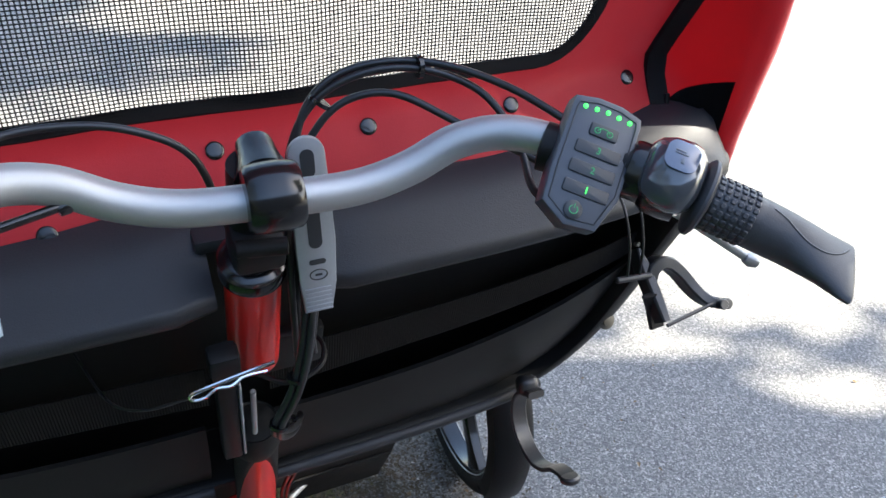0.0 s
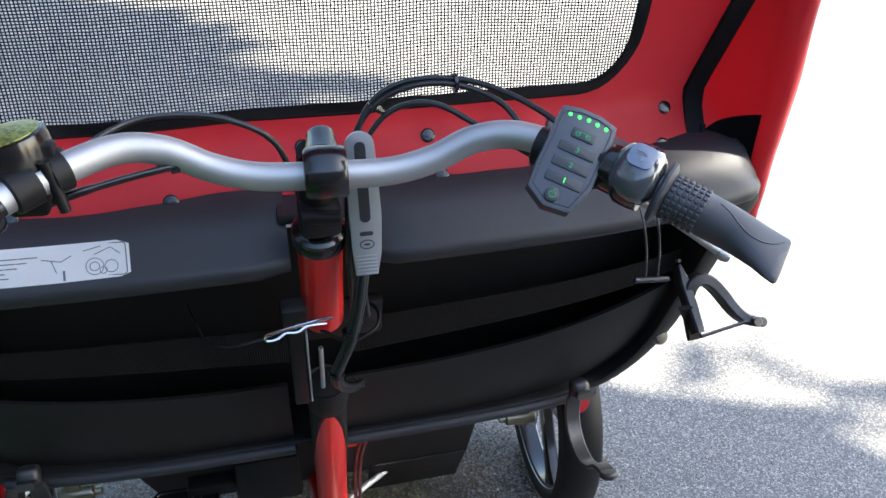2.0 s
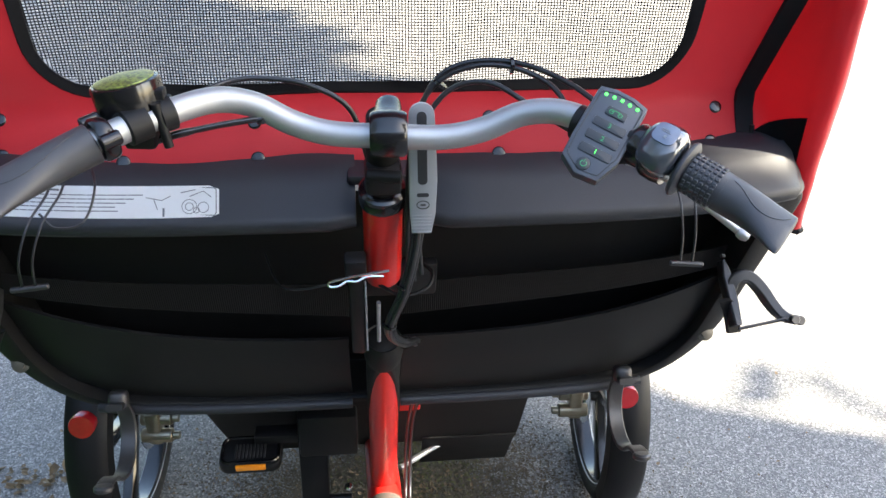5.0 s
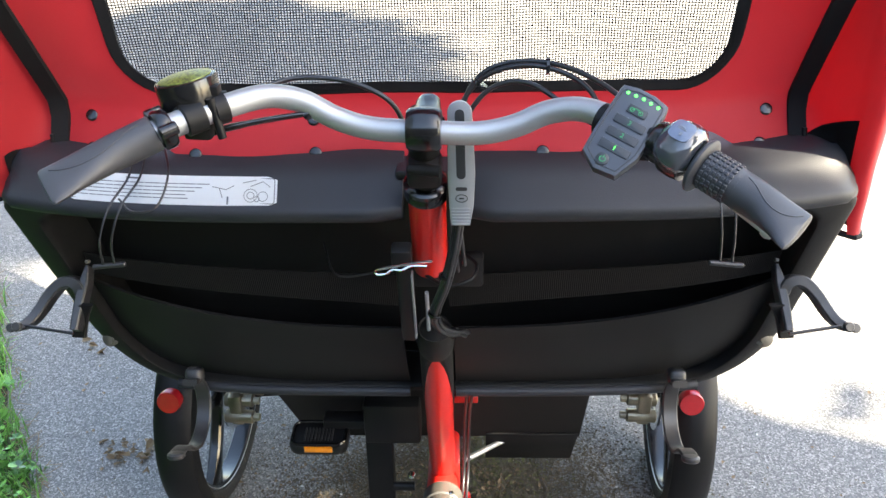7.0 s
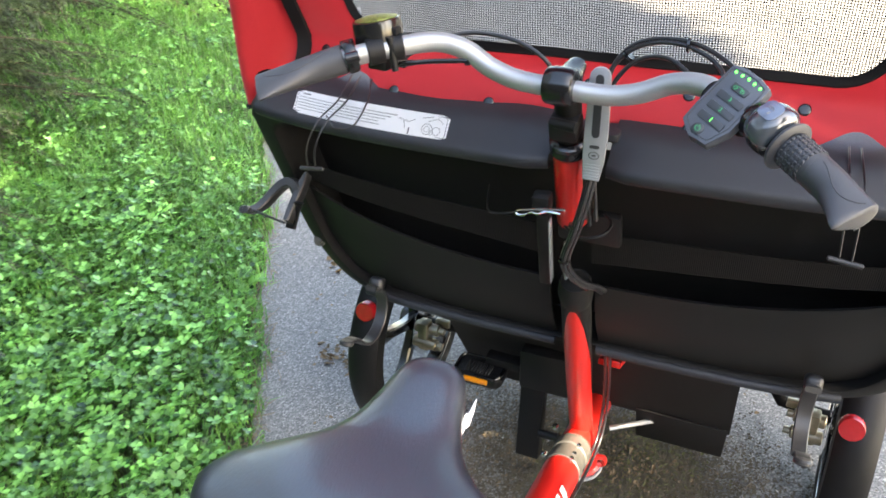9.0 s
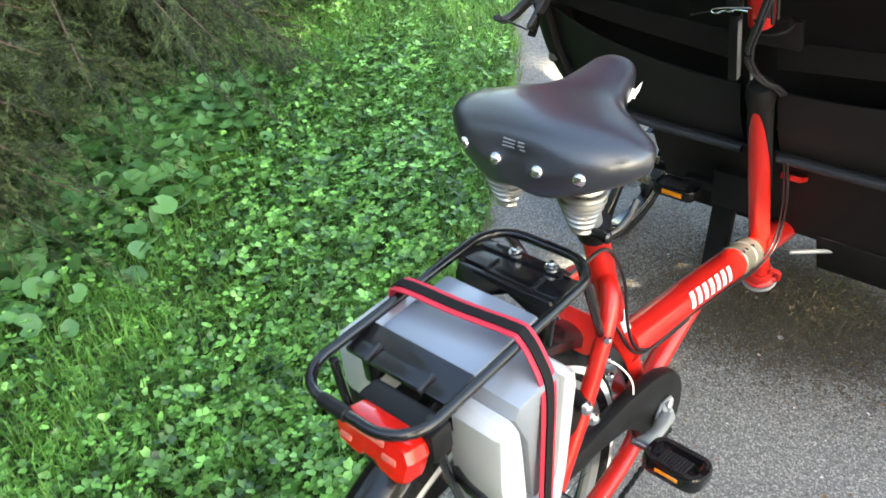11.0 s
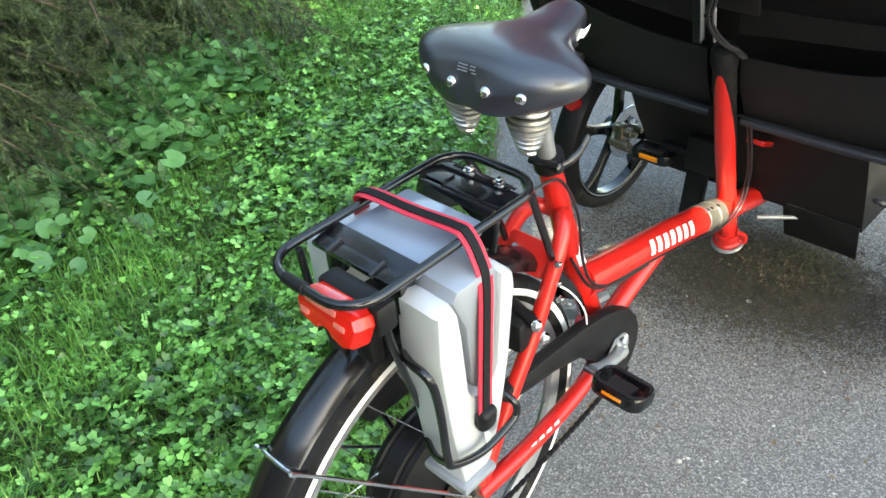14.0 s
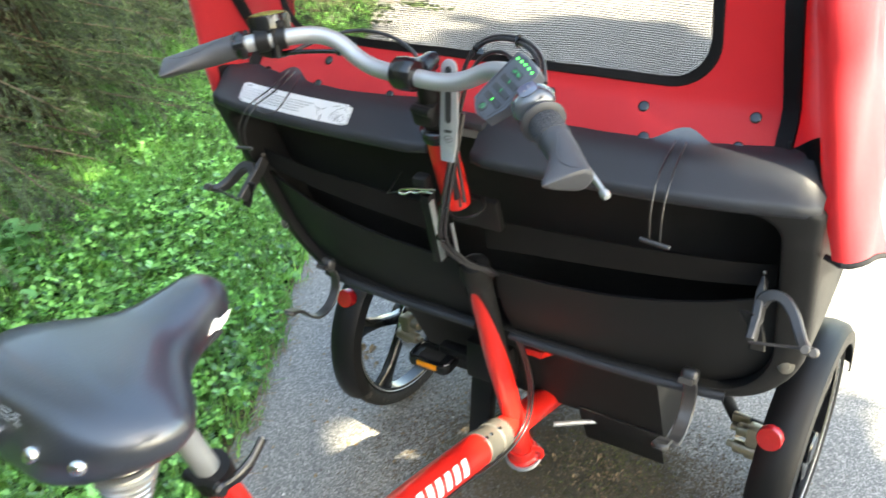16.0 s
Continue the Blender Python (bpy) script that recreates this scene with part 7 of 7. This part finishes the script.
def spruce(o, height, reach, seed, label, near, low=()):
    rng = np.random.default_rng(seed)
    t = thing("spruce_tree", label, "tree")
    bm = B()
    tube(bm, [(o[0], o[1], -0.05), (o[0] + 0.02, o[1], height * 0.3), (o[0], o[1] + 0.03, height * 0.7), (o[0], o[1], height)], [0.13, 0.10, 0.05, 0.01], 14)
    part("trunk", bm, BARK, t, "scaly brown trunk")
    bm = B()
    nv, dead = [], []
    levels = np.concatenate([np.arange(0.12, 1.9, 0.11), np.arange(1.9, height - 0.2, 0.34)])
    boughs = []
    for h in levels:
        k = int(15 if h < 1.9 else 8)
        for i in range(k):
            boughs.append((h, 2 * math.pi * (i + rng.random()) / k, reach * (1 - h / height) ** 0.8 * rng.uniform(0.75, 1.08)))
    boughs += [(h, radians(a), ln) for h, a, ln in low]
    for h, a, ln in boughs:
        d = np.array([math.cos(a), math.sin(a)])
        pts = []
        for q in range(9):
            u = q / 8
            pts.append(Vector((o[0] + d[0] * ln * u, o[1] + d[1] * ln * u, max(0.06, h + 0.10 * u - 0.38 * u * u * min(1, ln) + 0.06 * max(0, u - 0.8)))))
        seen = d[0] * near[0] + d[1] * near[1] > near[2] and h < 1.9
        tube(bm, pts[::2] if not seen else pts, [0.012 * (1 - 0.85 * q / (len(pts[::2] if not seen else pts) - 1)) for q in range(len(pts[::2] if not seen else pts))], 5)
        if seen:
            # flat sprays: the bough and its herringbone side shoots, all set with needles
            line = np.array([list(q) for q in pts])
            across = np.array([-d[1], d[0], 0.0])
            m = 210
            f = rng.uniform(0.3, 5.2, m)
            j = f.astype(int)
            p = line[j] + (line[j + 1] - line[j]) * (f - j)[:, None]
            way = rng.normal(0, 0.22, (m, 3)) + np.array([d[0] * 0.3, d[1] * 0.3, -0.9])
            e = p + way / np.linalg.norm(way, axis=1)[:, None] * rng.uniform(0.15, 0.60, m)[:, None]
            e[:, 2] = np.maximum(e[:, 2], 0.03)
            wd = np.cross(way, rng.normal(0, 1, (m, 3)))
            wd *= (rng.uniform(0.002, 0.0065, m) / np.linalg.norm(wd, axis=1))[:, None]
            dead.append(np.stack([p - wd, p + wd, e], 1).reshape(-1, 3))
            runs = [(line[3], line[6], 130), (line[6], line[8], 110)]
            for w in range(26):
                u = rng.uniform(0.5, 0.99)
                f = u * 8
                j = min(7, int(f))
                p = line[j] + (line[j + 1] - line[j]) * (f - j)
                side = rng.choice([-1, 1])
                tl = rng.uniform(0.16, 0.34) * (1.25 - 0.75 * u)
                out = np.array([d[0], d[1], -0.18]) * rng.uniform(0.7, 1.1) + across * side * rng.uniform(0.5, 1.0) + np.array([0, 0, -rng.uniform(0.0, 0.45)])
                e = p + out / np.linalg.norm(out) * tl
                e[2] = max(e[2], 0.05)
                runs.append((p, e, int(330 * tl) + 12))
                for k in range(2):
                    q = p + (e - p) * rng.uniform(0.3, 0.8)
                    o2 = out + across * rng.normal(0, 0.7) + np.array([0, 0, -rng.uniform(0.2, 0.9)])
                    e2 = q + o2 / np.linalg.norm(o2) * tl * rng.uniform(0.35, 0.6)
                    runs.append((q, e2, int(200 * tl) + 8))
            for p, e, m in runs:
                ax = (e - p) / np.linalg.norm(e - p)
                at = p + (e - p) * rng.uniform(0, 1.0, m)[:, None]
                at[:, 2] = np.maximum(at[:, 2], 0.04)
                nd = rng.normal(0, 1, (m, 3))
                nd -= ax * (nd @ ax)[:, None]
                nd = nd / np.linalg.norm(nd, axis=1)[:, None] * 0.7 + ax * 0.75
                wd = np.cross(nd, rng.normal(0, 1, (m, 3)))
                wd *= 0.0017 / np.linalg.norm(wd, axis=1)[:, None]
                nv.append(np.stack([at - wd, at + wd, at + nd * rng.uniform(0.012, 0.022, m)[:, None]], 1).reshape(-1, 3))
                sd = np.cross(ax, [0.3, 0.2, 0.9])
                sd = sd / np.linalg.norm(sd) * 0.0018
                nv.append(np.array([p - sd, p + sd, e]))
        twigs = 16 if seen else 18
        for w in range(twigs):
            u = rng.uniform(0.62 if seen else 0.4, 1.0)
            f = u * 8
            j = min(7, int(f))
            p = np.array(pts[j].lerp(pts[j + 1], f - j))
            side = rng.choice([-1, 1])
            k = rng.uniform(0.1, 0.5)
            out = np.array([d[0] * 0.6 - side * d[1] * k, d[1] * 0.6 + side * d[0] * k, -rng.uniform(0.6, 1.7)])
            if u > 0.93:
                out = np.array([d[0], d[1], -0.25])
            out /= np.linalg.norm(out)
            tl = rng.uniform(0.18, 0.48) * (1.0 if seen else 1.3)
            m = 80 if seen else 22
            s = rng.uniform(0, 1, m)
            along = p + out * (s * tl)[:, None] + np.array([0, 0, -1]) * (0.25 * tl * s * s)[:, None]
            along[:, 2] = np.maximum(along[:, 2], 0.04)
            r = rng.normal(0, 1, (m, 3))
            r -= out * (r @ out)[:, None]
            r /= np.linalg.norm(r, axis=1)[:, None]
            nd = r * 0.55 + out * 0.85
            nl = rng.uniform(0.013, 0.023, m)[:, None] * (1.0 if seen else 2.0)
            wd = np.cross(nd, rng.normal(0, 1, (m, 3)))
            wd /= np.linalg.norm(wd, axis=1)[:, None]
            # boughs out of view get far wider needles, which block more sky light
            wd *= 0.0020 if seen else 0.011
            nv.append(np.stack([along - wd, along + wd, along + nd * nl], 1).reshape(-1, 3))
            tw = out * tl
            sd = np.cross(out, [0.3, 0.2, 0.9])
            sd = sd / np.linalg.norm(sd) * 0.0016
            e = p + tw + np.array([0, 0, -0.25 * tl])
            nv.append(np.array([p - sd, p + sd, e]))
    if dead:
        v = np.concatenate(dead)
        f = np.arange(len(v) // 3)[:, None] * 3 + np.array([[0, 1, 2]])
        tagged(soup("dead_wood", v, f, DEAD, t), "bare brown inner twigs", kind="stuff")
    tagged(part("bough_wood", bm, BARK, t), "drooping brown boughs", kind="stuff")
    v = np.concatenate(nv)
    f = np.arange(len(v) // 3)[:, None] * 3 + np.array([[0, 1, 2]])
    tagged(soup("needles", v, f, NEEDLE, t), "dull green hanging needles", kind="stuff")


# both are made extra tall so that their unseen tops cut sky light
spruce((-3.9, 0.25), 9.5, 1.95, 11, "tall spruce with boughs that droop to the lawn", (1, 0, -0.3), ((0.85, -6, 2.2), (0.8, -10, 2.3), (0.95, -14, 2.45), (0.8, -20, 2.35), (1.1, -9, 2.3), (0.7, -3, 2.25), (1.25, -17, 2.2), (0.9, -27, 2.4)))
spruce((-3.1, -1.4), 8.0, 1.5, 12, "smaller spruce with low spreading boughs", (0.8, 0.6, 0.2), ((0.75, 40, 1.65), (0.9, 30, 1.6), (0.72, 22, 1.6), (0.62, 18, 1.62), (0.55, 26, 1.6)))

# coarse spruce added to darken the sky on the left
spruce((-5.4, 3.6), 9.0, 2.2, 13, "tall spruce added at the back of the lawn to block sky", (1, 0, 2))

# another coarse spruce, out of view, added against sky light
spruce((-4.8, -4.6), 9.0, 2.4, 14, "unseen tall spruce added beside the driveway to block sky", (1, 0, 2))


def shade_tree(o, top, radius, squash, leaves, seed, label, foot=(0.0, 0.0), n=60, gaps=(), boughs=(), sprigs=(), leaf=(0.13, 0.24)):
    """An unseen broad-leaved tree that casts shade: trunk, forking limbs and a crown of many leaf clumps."""
    rng = np.random.default_rng(seed)
    t = thing("shade_tree", label, "tree")
    bm = B()
    tube(bm, spline([(o[0] + foot[0], o[1] + foot[1], -0.1), (o[0] + foot[0], o[1] + foot[1], 1.2), (o[0] + 0.6 * foot[0], o[1] + 0.6 * foot[1], 3.0), (o[0], o[1], top)], 4), [0.30 - 0.019 * i for i in range(13)], 16)
    part("trunk", bm, BARK, t, "stout grey-brown trunk")
    clumps = []
    bm = B()
    for i in range(n):
        d = rng.normal(0, 1, 3)
        d /= np.linalg.norm(d)
        q = np.array([o[0], o[1], top]) + d * np.array([radius[0], radius[1], (radius[0] + radius[1]) / 2 * squash]) * rng.uniform(0.35, 1.0)
        clumps.append((q, rng.uniform(0.45, 0.95)))
        s = Vector((o[0], o[1], rng.uniform(0.75 * top, top)))
        line = [s.lerp(Vector(q), k / 12) + Vector((0, 0, k * (12 - k) / 144)) for k in range(13)]
        crosses = any(math.hypot(p.x - p.z * SUN.x / SUN.z - x, p.y - p.z * SUN.y / SUN.z - y) < r + 0.06 for p in line for x, y, r in gaps)
        if i < 40 and not crosses:
            tube(bm, spline([s, s.lerp(Vector(q), 0.5) + Vector((0, 0, 0.25)), Vector(q)], 3), [0.05, 0.045, 0.04, 0.032, 0.024, 0.017, 0.01], 7)
    for x, y, *r in boughs:
        clumps.append((np.array([x, y, 0.0]) + np.array([SUN.x / SUN.z, SUN.y / SUN.z, 1.0]) * top, r[0] if r else 0.34))
    part("limbs", bm, BARK, t, "spreading limbs")
    per = leaves // len(clumps)
    pts = np.concatenate([q + rng.normal(0, 1, (per, 3)) * r * np.array([0.55, 0.55, 0.42]) for q, r in clumps])
    # openings placed in the crown so that sun reaches chosen spots
    fall = pts[:, :2] - pts[:, 2:] * np.array([SUN.x / SUN.z, SUN.y / SUN.z])
    room = np.full(len(pts), 1.0)
    inside = np.zeros(len(pts), bool)
    for x, y, r in gaps:
        d = np.hypot(fall[:, 0] - x, fall[:, 1] - y) - r
        inside |= d < 0
        if (x, y, r) in CLEAR_SIDE:
            room = np.minimum(room, d)
    pts, room = pts[~inside], room[~inside]
    # the leaves round a CLEAR_SIDE opening are small, for a crisp edge of sun
    size = np.minimum(rng.uniform(leaf[0], leaf[1], len(pts)), 0.024 + room * 0.9)
    # loose leaves added where small spots of shade should fall on the asphalt
    for x, y, r, k in sprigs:
        pts = np.concatenate([pts, np.array([x, y, 0.0]) + np.array([SUN.x / SUN.z, SUN.y / SUN.z, 1.0]) * top + rng.normal(0, r, (k, 3))])
        size = np.concatenate([size, rng.uniform(leaf[0], leaf[1], k)])
    tagged(leaf_soup("crown", pts, size, rng, CROWN, t, 0.7, 0.8), "dense leafy crown", kind="stuff")


# openings as (x, y, radius) where their sun falls on the ground
SUNNY = tuple((-0.50 - 0.03 * i, 0.360, 0.062) for i in range(13)) + ((-0.505, 0.08, 0.13), (-0.37, 0.175, 0.07), (-0.36, 0.36, 0.10), (-0.42, 0.44, 0.10))
CLEAR_SIDE = SUNNY + ((1.02, 0.93, 0.45), (1.22, 0.78, 0.38), (1.55, 0.41, 0.34), (1.65, 0.74, 0.36), (1.9, 0.50, 0.45), (1.5, 1.15, 0.5), (1.1, 1.45, 0.5))
GAPS = CLEAR_SIDE + ((-1.06, -0.34, 0.09), (1.21, 0.11, 0.07), (-1.0, 0.98, 0.45), (-0.7, 0.9, 0.35))
FAR_GAPS = SUNNY + ((-0.85, 0.62, 0.3), (-1.0, 0.98, 0.5), (0.2, 3.9, 0.5), (0.5, 4.2, 0.8), (0.05, 3.3, 0.3), (0.1, 4.9, 0.7), (0.6, 3.3, 0.5), (1.1, 1.0, 0.5), (1.6, 0.7, 0.6))
# leaf clumps added to keep the sun off the rear of the box
SCREEN = tuple((-1.70 + 0.10 * i, 0.18, 0.10) for i in range(14))
rg = random.Random(31)
for _ in range(36):
    GAPS += ((rg.uniform(-3.1, -2.0), rg.uniform(-2.6, -0.6), rg.uniform(0.08, 0.2)), (rg.uniform(-2.0, -1.0), rg.uniform(-2.8, -1.1), rg.uniform(0.08, 0.2)))
rg = random.Random(32)
for _ in range(13):
    hole = (rg.uniform(-2.9, -1.7), rg.uniform(0.75, 1.5), rg.uniform(0.07, 0.16))
    GAPS += (hole,)
    FAR_GAPS += (hole,)
# three trees out of view, set by where their shadows fall
shade_tree((14.19, -7.69), 12.0, (3.2, 2.1), 0.35, 17000, 21, "broad leafy tree that shades the driveway", (0.6, -0.5), gaps=GAPS)
shade_tree((7.73, -4.53), 5.5, (1.8, 2.0), 0.3, 42000, 23, "unseen leafy tree added to shade the bike and driveway", (0.9, -0.9), gaps=GAPS, leaf=(0.06, 0.12), boughs=((-2.35, 0.04), (-2.0, -0.06), (-2.42, 0.42), (-2.06, 0.38), (-2.25, -0.26), (-1.73, -0.2), (-1.6, 0.15), (0.15, 0.65), (-0.1, 0.62), (0.35, 0.55), (0.12, 0.5), (0.6, 0.4), (-0.2, 0.75), (1.2, 0.2), (1.0, 0.22), (1.45, 0.1), (0.8, 0.3), (1.5, -0.3), (0.75, 0.47, 0.26)) + SCREEN, sprigs=((1.36, 0.33, 0.035, 7), (1.58, 0.21, 0.045, 9), (1.44, 0.30, 0.05, 5), (1.74, 0.30, 0.05, 6), (1.2, 0.56, 0.04, 4), (0.98, 0.64, 0.03, 3)))
shade_tree((9.3, -3.45), 11.0, (2.6, 1.9), 0.5, 6500, 22, "tall leafy tree that dapples the lawn with shade", (0.8, -1.8), n=40, gaps=FAR_GAPS, boughs=((-1.3, 4.1), (-1.5, 3.3), (-1.9, 3.3), (-1.6, 3.9), (-1.25, 2.9), (-1.6, 4.3), (-2.1, 3.8), (-0.85, 3.15), (-0.5, 3.2), (-0.5, 3.7), (-0.3, 2.85)))


# ---- litter on the asphalt ----
def litter():
    rng = np.random.default_rng(9)
    l = thing("ground_litter", "moss, dry needles and crumbs on the asphalt", "litter", kind="stuff")

    def spread(name, c, spread_xy, n, size, material, flat=0.15):
        p = np.column_stack([rng.normal(c[0], spread_xy[0], n), rng.normal(c[1], spread_xy[1], n), np.abs(rng.normal(0.003, 0.003, n))])
        leaf_soup(name, p, rng.uniform(size * 0.4, size, n), rng, material, l, flat, 0.35)

    spread("moss_crumbs", (0.04, 0.30), (0.09, 0.07), 1600, 0.012, MOSS)
    spread("moss_crumbs", (0.10, 0.36), (0.05, 0.06), 900, 0.014, MOSS)
    spread("moss_crumbs", (-0.15, 0.30), (0.16, 0.10), 700, 0.010, LITTER)
    # brown dirt, spread extra thick so that it also darkens the shaded asphalt under the box
    spread("dirt", (0.04, 0.31), (0.14, 0.10), 7000, 0.007, DIRT)
    spread("dirt", (-0.10, 0.22), (0.22, 0.15), 3000, 0.006, DIRT)
    spread("dirt", (0.08, 0.27), (0.24, 0.13), 3500, 0.008, DIRT)
    spread("dirt", (0.05, 0.28), (0.19, 0.12), 14000, 0.010, DIRT)
    spread("dirt", (-0.10, 0.14), (0.16, 0.12), 5000, 0.009, DIRT)
    spread("dead_leaf", (-0.76, 0.40), (0.035, 0.025), 45, 0.032, LITTER, 0.5)
    spread("dead_leaf", (-1.02, 0.80), (0.02, 0.02), 8, 0.035, LITTER, 0.5)
    spread("dry_needle", (-0.2, 0.1), (0.7, 0.7), 500, 0.016, LITTER)
    spread("dry_needle", (0.4, -0.2), (0.6, 0.7), 220, 0.010, STONE)

    # a low heap of dirt and moss under the box
    bm = B()
    rings = []
    for k in range(9):
        f = 1 - k / 8
        rings.append([])
        for i in range(40):
            a = 2 * math.pi * i / 40
            r = f * (1 + 0.45 * noise.noise(Vector((2.2 * math.cos(a), 2.2 * math.sin(a), 0.7))) + 0.2 * noise.noise(Vector((7 * math.cos(a), 7 * math.sin(a), 3.1))))
            x, y = 0.035 + 0.17 * r * math.cos(a) + 0.04 * r * math.sin(a), 0.315 + 0.13 * r * math.sin(a) - 0.05 * r * math.cos(a)
            rings[-1].append((x, y, 0.006 * (1 - f * f) + 0.006 * (1 - f) ** 0.5 * noise.noise(Vector((x * 70, y * 70, 0))) - 0.002))
    loft(bm, rings)
    tagged(part("dirt_mound", bm, DIRT, None), "flat dark mound of dirt and moss on the asphalt", "dirt")

    spread("dry_bits", (0.04, 0.31), (0.07, 0.05), 900, 0.014, LITTER, 0.5)

    def pebble(x, y, r):
        bm = B()
        bmesh.ops.create_icosphere(bm, subdivisions=2, radius=r)
        for v in bm.verts:
            k = 1 + 0.35 * noise.noise(v.co * 60 + Vector((x * 9, y * 9, 0)))
            v.co = Vector((v.co.x * k * 1.2, v.co.y * k, v.co.z * k * 0.6))
        bmesh.ops.translate(bm, vec=(x, y, r * 0.4), verts=bm.verts[:])
        tagged(part("pebble", bm, STONE, None), "small pale pebble lying on the asphalt", "stone", group="pebbles on the driveway")

    for x, y, r in ((0.177, -0.424, 0.006), (0.188, -0.405, 0.004), (0.052, 0.146, 0.006), (0.035, 0.06, 0.0035), (0.30, 0.02, 0.003), (0.13, 0.10, 0.003), (-0.30, -0.15, 0.005), (0.45, -0.3, 0.003)):
        pebble(x, y, r)
    # a fine crack
    bm = B()
    rnd = random.Random(4)
    pts = []
    for i in range(26):
        t = i / 25
        pts.append(Vector((-0.058 + 0.02 * t + rnd.uniform(-0.003, 0.003), -0.38 - 0.40 * t + rnd.uniform(-0.003, 0.003), 0.0006)))
    tube(bm, pts, [0.0028 + rnd.uniform(-0.0012, 0.0012) for _ in pts], 5, flat=0.35)
    tagged(part("asphalt_crack", bm, LITTER, None), "thin dirt-filled crack in the asphalt", "crack", kind="structure")


litter()
